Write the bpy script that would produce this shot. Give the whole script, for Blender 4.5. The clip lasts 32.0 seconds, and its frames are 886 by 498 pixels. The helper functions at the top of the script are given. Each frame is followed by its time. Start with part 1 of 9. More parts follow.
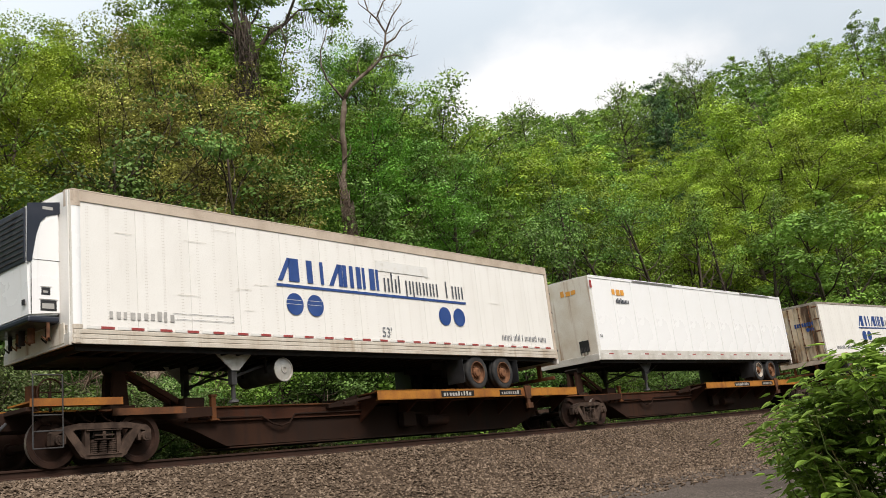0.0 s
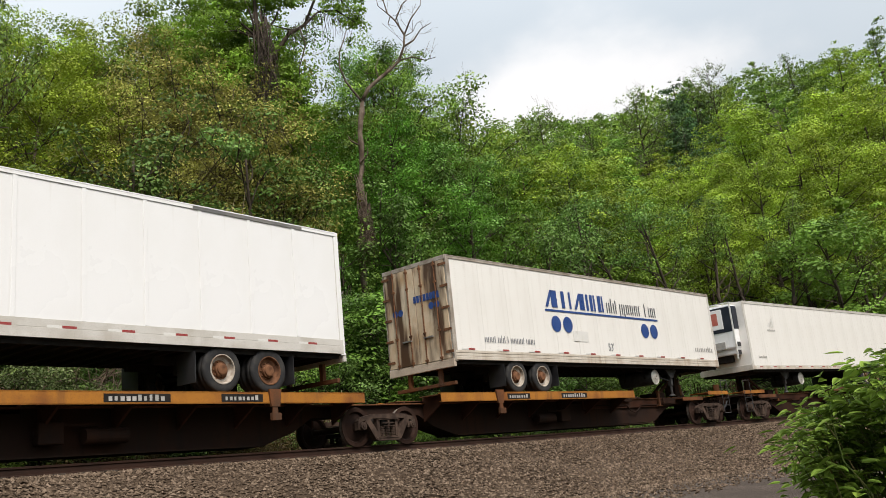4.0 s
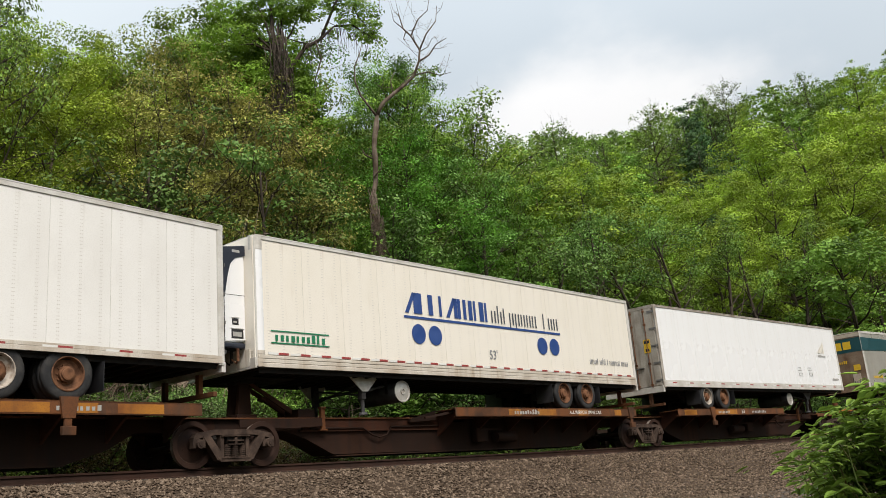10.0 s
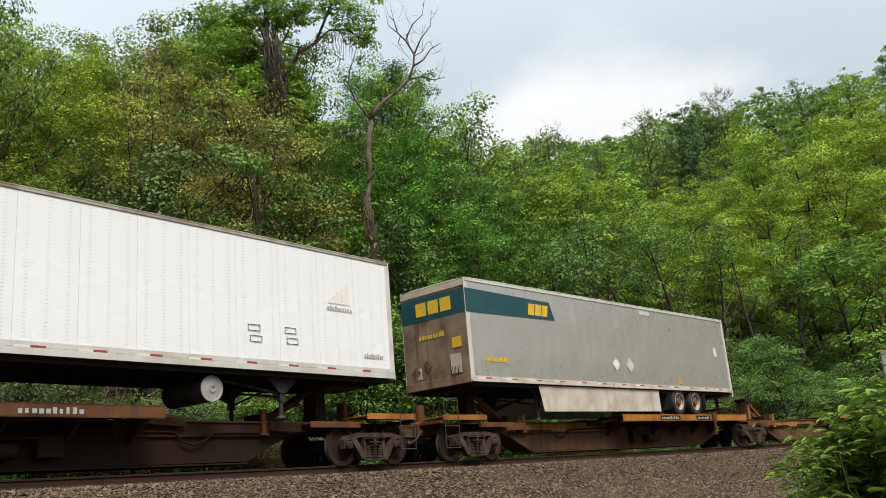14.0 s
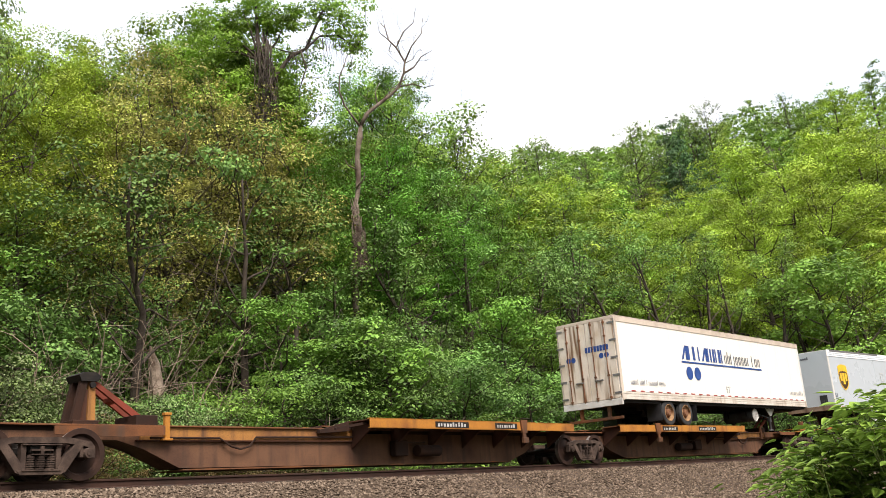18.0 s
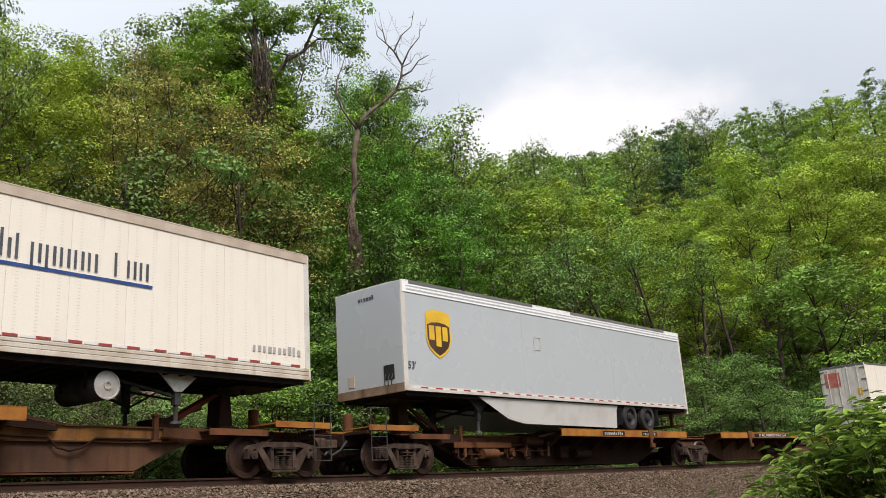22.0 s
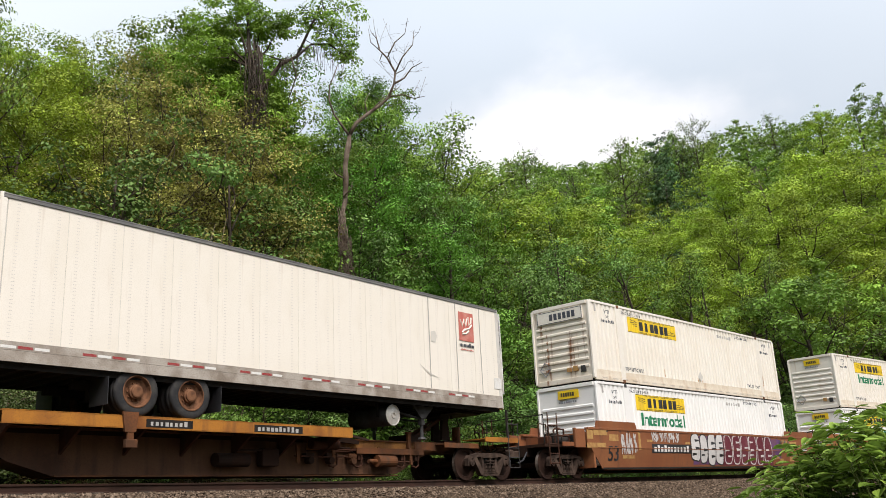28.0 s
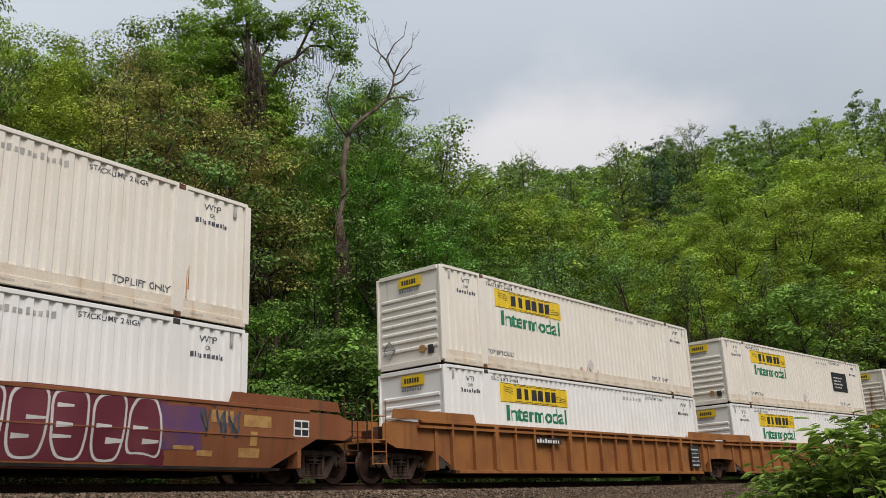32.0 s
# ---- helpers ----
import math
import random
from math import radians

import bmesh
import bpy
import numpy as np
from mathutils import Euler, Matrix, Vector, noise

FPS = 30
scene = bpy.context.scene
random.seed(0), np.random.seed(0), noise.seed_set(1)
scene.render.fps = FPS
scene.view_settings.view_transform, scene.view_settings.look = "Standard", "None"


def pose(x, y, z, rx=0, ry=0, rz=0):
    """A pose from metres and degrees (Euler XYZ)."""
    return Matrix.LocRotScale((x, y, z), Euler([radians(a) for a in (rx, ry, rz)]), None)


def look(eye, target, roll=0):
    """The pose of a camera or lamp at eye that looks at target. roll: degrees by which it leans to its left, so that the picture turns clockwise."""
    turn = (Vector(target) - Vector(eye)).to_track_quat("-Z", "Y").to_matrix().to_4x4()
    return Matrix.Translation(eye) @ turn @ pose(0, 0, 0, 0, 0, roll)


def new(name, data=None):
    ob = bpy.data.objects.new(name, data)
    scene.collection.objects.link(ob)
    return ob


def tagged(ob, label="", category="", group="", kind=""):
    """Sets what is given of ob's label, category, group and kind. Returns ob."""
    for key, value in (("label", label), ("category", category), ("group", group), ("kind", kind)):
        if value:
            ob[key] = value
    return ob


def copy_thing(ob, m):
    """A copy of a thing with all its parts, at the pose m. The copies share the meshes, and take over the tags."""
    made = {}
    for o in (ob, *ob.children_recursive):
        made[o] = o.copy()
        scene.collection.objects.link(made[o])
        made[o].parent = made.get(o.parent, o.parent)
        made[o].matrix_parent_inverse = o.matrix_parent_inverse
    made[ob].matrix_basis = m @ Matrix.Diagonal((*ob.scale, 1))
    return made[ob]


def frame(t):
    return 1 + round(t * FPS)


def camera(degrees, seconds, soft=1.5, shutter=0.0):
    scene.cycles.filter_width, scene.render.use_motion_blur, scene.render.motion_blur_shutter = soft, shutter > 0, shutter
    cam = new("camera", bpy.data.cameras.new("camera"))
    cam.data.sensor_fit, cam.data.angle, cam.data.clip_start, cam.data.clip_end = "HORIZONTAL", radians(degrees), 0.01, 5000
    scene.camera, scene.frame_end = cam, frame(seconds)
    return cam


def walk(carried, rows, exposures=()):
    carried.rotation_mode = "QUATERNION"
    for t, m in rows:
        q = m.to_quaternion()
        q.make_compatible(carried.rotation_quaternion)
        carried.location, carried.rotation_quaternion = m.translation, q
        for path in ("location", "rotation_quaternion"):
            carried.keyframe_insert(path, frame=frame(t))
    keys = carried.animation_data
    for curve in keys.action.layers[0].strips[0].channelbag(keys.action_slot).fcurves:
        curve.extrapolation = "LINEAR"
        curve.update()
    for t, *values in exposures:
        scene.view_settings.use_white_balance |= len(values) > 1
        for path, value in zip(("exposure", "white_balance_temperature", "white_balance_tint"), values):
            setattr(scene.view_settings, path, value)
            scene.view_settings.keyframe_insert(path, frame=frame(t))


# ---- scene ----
cam = camera(52.52, 32.0, soft=0.45, shutter=0.04)
EYE = (0.0, 0.0, -1.502)


def aim(az, el, lean):
    """Camera pose at the eye: azimuth from +y towards +x, elevation, lean to the right."""
    a, e = radians(az), radians(el)
    d = Vector((math.sin(a) * math.cos(e), math.cos(a) * math.cos(e), math.sin(e)))
    return look(EYE, Vector(EYE) + d, -lean)


EXPOSURES = [(0.0, 0.30, 6750, 12), (3.0, 0.22, 6750, 12), (6.0, 0.25, 6700, 11), (9.0, 0.20, 6700, 11), (13.0, 0.13, 6600, 9), (14.5, 0.25, 6600, 9), (16.5, 0.55, 6700, 15), (17.0, 0.64, 6700, 15), (18.0, 0.93, 6700, 15), (19.0, 0.93, 6700, 15), (20.0, 0.65, 6700, 15), (20.5, 0.50, 6700, 15), (21.0, 0.37, 6700, 15), (22.0, 0.25, 6700, 15), (23.0, 0.30, 6700, 15), (24.0, 0.45, 6700, 15), (25.0, 0.67, 6700, 15), (25.5, 0.75, 6700, 15), (27.5, 0.45, 6600, 14), (28.0, 0.35, 6600, 14), (29.0, 0.20, 6600, 14), (30.0, 0.08, 6600, 14), (31.0, -0.22, 6600, 14), (32.0, -0.22, 6600, 14)]
walk(cam, [
    (0.0, aim(56.16, 15.08, 8.85)),
    (0.5, aim(56.20, 15.02, 8.84)),
    (1.0, aim(56.15, 15.05, 9.03)),
    (1.5, aim(56.28, 15.00, 9.02)),
    (2.0, aim(56.12, 15.06, 8.81)),
    (2.5, aim(55.92, 15.13, 8.55)),
    (3.0, aim(55.61, 15.26, 8.26)),
    (3.5, aim(55.30, 15.32, 8.10)),
    (5.5, aim(54.99, 15.61, 7.35)),
    (6.0, aim(54.93, 15.71, 7.32)),
    (6.5, aim(54.40, 15.92, 7.47)),
    (7.0, aim(54.46, 15.98, 7.47)),
    (7.5, aim(54.45, 16.06, 7.43)),
    (8.0, aim(54.43, 16.16, 7.27)),
    (8.5, aim(54.44, 16.21, 7.09)),
    (9.0, aim(54.31, 16.27, 7.15)),
    (9.5, aim(54.33, 16.36, 7.11)),
    (10.0, aim(54.44, 16.41, 6.94)),
    (10.5, aim(54.44, 16.47, 6.84)),
    (11.0, aim(54.52, 16.51, 6.80)),
    (11.5, aim(54.40, 16.53, 6.85)),
    (12.0, aim(54.51, 16.58, 6.85)),
    (12.5, aim(54.54, 16.63, 6.92)),
    (13.0, aim(54.69, 16.67, 6.89)),
    (13.5, aim(54.82, 16.67, 6.77)),
    (14.0, aim(54.90, 16.65, 6.79)),
    (14.5, aim(54.86, 16.75, 7.05)),
    (16.5, aim(55.50, 16.91, 6.41)),
    (17.0, aim(55.56, 17.02, 6.28)),
    (17.5, aim(55.68, 17.07, 6.19)),
    (18.0, aim(55.78, 17.04, 6.17)),
    (18.5, aim(55.90, 17.08, 6.18)),
    (19.0, aim(55.96, 17.13, 6.08)),
    (19.5, aim(55.90, 17.12, 6.17)),
    (20.0, aim(55.93, 17.14, 6.14)),
    (20.5, aim(55.95, 17.14, 6.04)),
    (21.0, aim(55.93, 17.23, 5.89)),
    (21.5, aim(55.98, 17.26, 5.81)),
    (22.0, aim(56.08, 17.26, 5.78)),
    (22.5, aim(56.01, 17.33, 5.85)),
    (23.0, aim(56.10, 17.30, 5.87)),
    (23.5, aim(56.17, 17.38, 5.74)),
    (24.0, aim(56.28, 17.38, 5.67)),
    (24.5, aim(56.37, 17.37, 5.54)),
    (25.0, aim(56.37, 17.45, 5.65)),
    (25.5, aim(56.49, 17.47, 5.51)),
    (27.5, aim(56.74, 17.61, 5.21)),
    (28.0, aim(56.79, 17.67, 5.04)),
    (28.5, aim(56.78, 17.72, 4.92)),
    (29.0, aim(56.83, 17.76, 4.85)),
    (29.5, aim(56.86, 17.78, 4.70)),
    (30.0, aim(57.00, 17.76, 4.66)),
    (30.5, aim(56.88, 17.84, 4.76)),
    (31.0, aim(56.94, 17.85, 4.75)),
    (31.5, aim(56.95, 17.87, 4.79)),
    (32.0, aim(56.99, 17.82, 4.60)),
], exposures=EXPOSURES)

# ---- the line of the track: a curve about a centre on the camera's side ----
RAD = 266.21          # radius at the near sides of the trailers
NEAR = 15.100         # their distance from the eye
LEAN = 2.65          # superelevation, degrees
CENTRE_Y = NEAR - RAD


def run(t):
    """Metres that the train has gone at t seconds."""
    f = t / 32.0
    return ((((-9.6737 * f + 17.4967) * f + -4.0113) * f + 6.5037) * f + 230.0332) * f + -10.9029


def on_track(a, q=0.0, z=0.0):
    """The pose of a car's frame at arc position a: x along the line, y away from the camera, z up from the rail heads."""
    th = a / RAD
    r = RAD + 0.53
    base = Matrix.Translation((r * math.sin(th), CENTRE_Y + r * math.cos(th), 0.0)) @ pose(0, 0, 0, 0, 0, -math.degrees(th))
    return base @ pose(0, 0, 0, LEAN, 0, 0) @ Matrix.Translation((0, 0.77 + q, z))


def on_chord(u, t, s0, s1):
    """The pose of a long car or trailer whose frame starts at u in the train and which rests on the line at s0 and s1 along it."""
    a = u - run(t)
    p, r = on_track(a + s0), on_track(a + s1)
    d = (r.translation - p.translation).normalized()
    base = Matrix.Translation(p.translation) @ Euler((0, 0, math.atan2(d.y, d.x))).to_matrix().to_4x4()
    return base @ pose(0, 0, 0, LEAN, 0, 0) @ Matrix.Translation((-s0, 0, 0))


def polar(a, q):
    """Plan position at arc position a and distance q across the line (0 at the camera's arc, NEAR at the trailers)."""
    r = RAD - NEAR + q
    th = a / RAD
    return r * math.sin(th), CENTRE_Y + r * math.cos(th)


def to_polar(x, y):
    return RAD * math.atan2(x, y - CENTRE_Y), math.hypot(x, y - CENTRE_Y) - RAD + NEAR


# ---- sky and sun: a bright overcast day ----
SUN_AZ, SUN_EL = 207.0, 50.0      # behind the camera, from +y towards +x


def make_world():
    w = bpy.data.worlds.new("overcast_sky")
    scene.world = w
    w.use_nodes = True
    nt = w.node_tree
    nt.nodes.clear()
    N, L = nt.nodes.new, nt.links.new
    out, bg = N("ShaderNodeOutputWorld"), N("ShaderNodeBackground")
    sky = N("ShaderNodeTexSky")
    sky.sky_type, sky.sun_disc = "NISHITA", False
    sky.sun_elevation, sky.sun_rotation = radians(SUN_EL), radians(SUN_AZ)
    co = N("ShaderNodeTexCoord")
    mp = N("ShaderNodeMapping")
    mp.inputs["Scale"].default_value = (1.0, 1.0, 1.7)
    L(co.outputs["Generated"], mp.inputs["Vector"])
    big = N("ShaderNodeTexNoise")
    big.inputs["Scale"].default_value, big.inputs["Detail"].default_value = 1.25, 4.0
    big.inputs["Roughness"].default_value = 0.4
    L(mp.outputs[0], big.inputs["Vector"])
    ramp = N("ShaderNodeValToRGB")
    e = ramp.color_ramp.elements
    e[0].position, e[0].color = 0.26, (0.555, 0.64, 0.717, 1)
    e[1].position, e[1].color = 0.74, (0.82, 0.908, 0.96, 1)
    m = e.new(0.48)
    m.color = (0.678, 0.762, 0.832, 1)
    L(big.outputs[0], ramp.inputs[0])
    # a thin place in the cloud, low over the wooded hill
    a, b = radians(67.6), radians(22.6)
    away = N("ShaderNodeVectorMath")
    away.operation = "SUBTRACT"
    away.inputs[1].default_value = (math.sin(a) * math.cos(b), math.cos(a) * math.cos(b), math.sin(b))
    L(co.outputs["Generated"], away.inputs[0])
    flat = N("ShaderNodeVectorMath")
    flat.operation = "MULTIPLY"
    flat.inputs[1].default_value = (1.0, 1.0, 2.6)
    L(away.outputs[0], flat.inputs[0])
    dist = N("ShaderNodeVectorMath")
    dist.operation = "LENGTH"
    L(flat.outputs[0], dist.inputs[0])
    thin = N("ShaderNodeMapRange")
    thin.interpolation_type = "SMOOTHSTEP"
    thin.inputs[1].default_value, thin.inputs[2].default_value = 0.0, 0.29
    thin.inputs[3].default_value, thin.inputs[4].default_value = 0.36, -0.34
    L(dist.outputs["Value"], thin.inputs[0])
    small = N("ShaderNodeTexNoise")
    small.inputs["Scale"].default_value, small.inputs["Detail"].default_value = 4.5, 6.0
    L(mp.outputs[0], small.inputs["Vector"])
    add = N("ShaderNodeMath")
    add.operation = "ADD"
    L(thin.outputs[0], add.inputs[0])
    L(small.outputs[0], add.inputs[1])
    torn = N("ShaderNodeMapRange")
    torn.interpolation_type = "SMOOTHSTEP"
    torn.inputs[1].default_value, torn.inputs[2].default_value = 0.34, 0.78
    L(add.outputs[0], torn.inputs[0])
    bright = N("ShaderNodeMix")
    bright.data_type = "RGBA"
    bright.inputs[7].default_value = (0.97, 0.985, 1.0, 1)
    L(torn.outputs[0], bright.inputs[0])
    L(ramp.outputs[0], bright.inputs[6])
    veil = N("ShaderNodeMix")
    veil.data_type = "RGBA"
    veil.inputs[0].default_value = 0.93
    dim = N("ShaderNodeVectorMath")
    dim.operation = "SCALE"
    dim.inputs["Scale"].default_value = 0.10
    L(sky.outputs[0], dim.inputs[0])
    L(dim.outputs[0], veil.inputs[6])
    L(bright.outputs[2], veil.inputs[7])
    L(veil.outputs[2], bg.inputs["Color"])
    # an overcast sky is brightest overhead and dim along the horizon
    high = N("ShaderNodeSeparateXYZ")
    L(co.outputs["Generated"], high.inputs[0])
    rise = N("ShaderNodeMapRange")
    rise.inputs[1].default_value, rise.inputs[2].default_value = 0.0, 1.0
    rise.inputs[3].default_value, rise.inputs[4].default_value = 0.52, 1.55
    L(high.outputs["Z"], rise.inputs[0])
    L(rise.outputs[0], bg.inputs["Strength"])
    L(bg.outputs[0], out.inputs[0])


make_world()
sun_data = bpy.data.lights.new("sun", "SUN")
sun_data.energy, sun_data.angle, sun_data.color = 3.5, radians(30), (1.0, 0.94, 0.875)
sun = new("sun", sun_data)
sun_dir = Vector((math.sin(radians(SUN_AZ)) * math.cos(radians(SUN_EL)), math.cos(radians(SUN_AZ)) * math.cos(radians(SUN_EL)), math.sin(radians(SUN_EL))))
sun.matrix_world = look(sun_dir * 200, (0, 0, 0))


# ---- materials ----
def shader(name):
    m = bpy.data.materials.new(name)
    m.use_nodes = True
    nt = m.node_tree
    b = nt.nodes["Principled BSDF"]
    return m, nt, b, nt.nodes.new, nt.links.new


def noise_of(N, L, co, scale, detail=4.0, stretch=None):
    if stretch:
        mp = N("ShaderNodeMapping")
        mp.inputs["Scale"].default_value = stretch
        L(co, mp.inputs["Vector"])
        co = mp.outputs[0]
    n = N("ShaderNodeTexNoise")
    n.inputs["Scale"].default_value, n.inputs["Detail"].default_value = scale, detail
    L(co, n.inputs["Vector"])
    return n.outputs[0]


def ramped(N, L, value, lo, hi):
    r = N("ShaderNodeMapRange")
    r.inputs[1].default_value, r.inputs[2].default_value = lo, hi
    L(value, r.inputs[0])
    return r.outputs[0]


def mixed(N, L, fac, a, b):
    m = N("ShaderNodeMix")
    m.data_type = "RGBA"
    for i, v in ((0, fac), (6, a), (7, b)):
        if hasattr(v, "links"):
            L(v, m.inputs[i])
        elif i == 0:
            m.inputs[0].default_value = v
        else:
            m.inputs[i].default_value = (*v, 1)
    return m.outputs[2]


def surface(name, col, worn, rough=0.6, metal=0.0, scale=1.3, lo=0.42, hi=0.7, fine=None, fine_amount=0.25, streak=None, streak_range=(0.5, 0.75), streak_wide=5.0, bump=0.15, fine_scale=45.0, per_object=0.0, dents=0.0):
    """A worn painted, metal or mineral surface: patches of wear at one scale, grain at another, streaks that run down where given."""
    m, nt, b, N, L = shader(name)
    co = N("ShaderNodeTexCoord").outputs["Object"]
    patch = ramped(N, L, noise_of(N, L, co, scale, 6.0), lo, hi)
    c = mixed(N, L, patch, col, worn)
    grain = noise_of(N, L, co, fine_scale, 3.0)
    g = fine or tuple(v * 0.6 for v in col)
    gm = N("ShaderNodeMath")
    gm.operation = "MULTIPLY"
    gm.inputs[1].default_value = fine_amount
    L(ramped(N, L, grain, 0.45, 0.7), gm.inputs[0])
    c = mixed(N, L, gm.outputs[0], c, g)
    if streak:
        s = ramped(N, L, noise_of(N, L, co, 1.0, 5.0, (streak_wide, streak_wide, 0.35)), *streak_range)
        c = mixed(N, L, s, c, streak)
    if per_object:
        info = N("ShaderNodeObjectInfo")
        mm = N("ShaderNodeMath")
        mm.operation = "MULTIPLY"
        mm.inputs[1].default_value = per_object
        L(info.outputs["Random"], mm.inputs[0])
        c = mixed(N, L, mm.outputs[0], c, tuple(v * 0.75 for v in col))
    L(c, b.inputs["Base Color"])
    rr = N("ShaderNodeMapRange")
    rr.inputs[3].default_value, rr.inputs[4].default_value = max(rough - 0.12, 0.05), min(rough + 0.15, 1)
    L(patch, rr.inputs[0])
    L(rr.outputs[0], b.inputs["Roughness"])
    b.inputs["Metallic"].default_value = metal
    b.inputs["Specular IOR Level"].default_value = 0.5 if rough < 0.55 else 0.12
    if bump:
        bp = N("ShaderNodeBump")
        bp.inputs["Strength"].default_value, bp.inputs["Distance"].default_value = bump, 0.01
        L(grain, bp.inputs["Height"])
        if dents:
            sheet = N("ShaderNodeBump")
            sheet.inputs["Strength"].default_value, sheet.inputs["Distance"].default_value = dents, 0.12
            L(noise_of(N, L, co, 1.0, 2.0, (1.1, 1.0, 0.45)), sheet.inputs["Height"])
            L(sheet.outputs[0], bp.inputs["Normal"])
        L(bp.outputs[0], b.inputs["Normal"])
    return m


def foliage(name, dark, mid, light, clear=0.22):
    """Leaves: each one takes its own green, with shaded gaps painted in by clump; light shines through them."""
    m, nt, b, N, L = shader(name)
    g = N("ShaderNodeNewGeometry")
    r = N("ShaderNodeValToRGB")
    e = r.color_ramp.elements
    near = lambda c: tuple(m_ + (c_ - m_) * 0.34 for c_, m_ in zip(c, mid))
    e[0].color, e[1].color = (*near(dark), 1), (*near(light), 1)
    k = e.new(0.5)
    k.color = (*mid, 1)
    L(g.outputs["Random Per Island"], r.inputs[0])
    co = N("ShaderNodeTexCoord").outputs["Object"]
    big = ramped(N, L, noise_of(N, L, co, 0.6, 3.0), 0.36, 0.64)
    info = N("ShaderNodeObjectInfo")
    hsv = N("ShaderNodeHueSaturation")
    # clump noise varies the tone; its dark end paints shade between leaf masses
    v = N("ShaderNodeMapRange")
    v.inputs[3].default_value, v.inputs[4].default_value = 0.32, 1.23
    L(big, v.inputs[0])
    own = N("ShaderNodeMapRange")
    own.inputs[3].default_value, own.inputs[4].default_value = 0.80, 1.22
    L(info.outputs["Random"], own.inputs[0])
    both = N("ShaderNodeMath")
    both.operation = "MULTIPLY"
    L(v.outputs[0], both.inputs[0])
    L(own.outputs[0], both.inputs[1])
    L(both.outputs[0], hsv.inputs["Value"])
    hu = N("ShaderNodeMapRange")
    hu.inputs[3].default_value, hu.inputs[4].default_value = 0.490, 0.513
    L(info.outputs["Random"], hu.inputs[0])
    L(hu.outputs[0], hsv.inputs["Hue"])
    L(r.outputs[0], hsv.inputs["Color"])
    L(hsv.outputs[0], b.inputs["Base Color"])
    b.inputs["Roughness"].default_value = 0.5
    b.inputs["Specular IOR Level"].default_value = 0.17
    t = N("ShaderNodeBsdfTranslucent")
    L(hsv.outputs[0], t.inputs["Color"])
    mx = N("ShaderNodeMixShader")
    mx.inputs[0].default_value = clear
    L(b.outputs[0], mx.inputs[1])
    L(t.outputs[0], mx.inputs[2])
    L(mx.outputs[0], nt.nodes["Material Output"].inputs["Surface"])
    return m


M = {}
M["white"] = surface("white_trailer_paint", (0.82, 0.80, 0.76), (0.73, 0.705, 0.66), 0.42, 0.0, 0.6, 0.45, 0.8, (0.5, 0.47, 0.42), 0.18, streak=(0.60, 0.56, 0.50), streak_range=(0.58, 0.86), bump=0.04)
M["clean"] = surface("clean_white_paint", (0.84, 0.84, 0.84), (0.78, 0.775, 0.76), 0.38, 0.0, 0.5, 0.45, 0.8, (0.6, 0.6, 0.58), 0.1, streak=(0.66, 0.64, 0.60), streak_range=(0.6, 0.9), bump=0.03)
M["cream"] = surface("yellowed_white_paint", (0.82, 0.77, 0.68), (0.74, 0.68, 0.57), 0.42, 0.0, 0.5, 0.45, 0.85, (0.5, 0.45, 0.36), 0.18, streak=(0.54, 0.45, 0.35), streak_range=(0.58, 0.82), bump=0.04)
M["door"] = surface("rust_streaked_door", (0.64, 0.53, 0.39), (0.46, 0.29, 0.15), 0.5, 0.0, 1.2, 0.42, 0.7, streak=(0.075, 0.038, 0.020), streak_range=(0.45, 0.58), streak_wide=2.4, bump=0.06)
M["streakdoor"] = surface("white_door_with_rust_runs", (0.66, 0.58, 0.48), (0.50, 0.38, 0.26), 0.5, 0.0, 1.4, 0.45, 0.75, streak=(0.16, 0.08, 0.035), streak_range=(0.51, 0.66), bump=0.05)
M["greydoor"] = surface("dusty_white_door", (0.74, 0.71, 0.66), (0.60, 0.56, 0.50), 0.5, 0.0, 1.6, 0.4, 0.7, streak=(0.36, 0.31, 0.25), streak_range=(0.52, 0.8), bump=0.05)
M["dirtydoor"] = surface("dirty_grey_door", (0.44, 0.405, 0.35), (0.28, 0.24, 0.195), 0.55, 0.0, 1.4, 0.4, 0.7, (0.15, 0.12, 0.09), 0.3, streak=(0.11, 0.085, 0.06), streak_range=(0.52, 0.72), bump=0.06)
M["skirt"] = surface("pale_grey_skirt", (0.49, 0.485, 0.465), (0.37, 0.35, 0.32), 0.45, 0.0, 1.4, 0.45, 0.8, bump=0.03, fine_amount=0.1)
M["grey"] = surface("pale_grey_paint", (0.44, 0.47, 0.49), (0.40, 0.43, 0.445), 0.38, 0.0, 0.5, 0.45, 0.8, bump=0.03, fine_amount=0.1)
M["bare"] = surface("bare_aluminium_sheet", (0.66, 0.63, 0.575), (0.54, 0.505, 0.45), 0.36, 0.62, 0.7, 0.4, 0.75, (0.36, 0.33, 0.29), 0.2, bump=0.05, dents=0.5)
M["stained"] = surface("stained_steel_nose", (0.27, 0.20, 0.145), (0.15, 0.085, 0.05), 0.55, 0.0, 1.4, 0.42, 0.68, (0.06, 0.045, 0.035), 0.35, streak=(0.09, 0.055, 0.035), streak_range=(0.55, 0.75), bump=0.08)
M["strutred"] = surface("dull_red_strut", (0.20, 0.045, 0.028), (0.11, 0.035, 0.022), 0.7, 0.0, 2.0, bump=0.1)
M["vinewood"] = surface("dark_dead_vine", (0.055, 0.043, 0.034), (0.10, 0.08, 0.064), 0.9, 0.0, 3.0, bump=0.3)
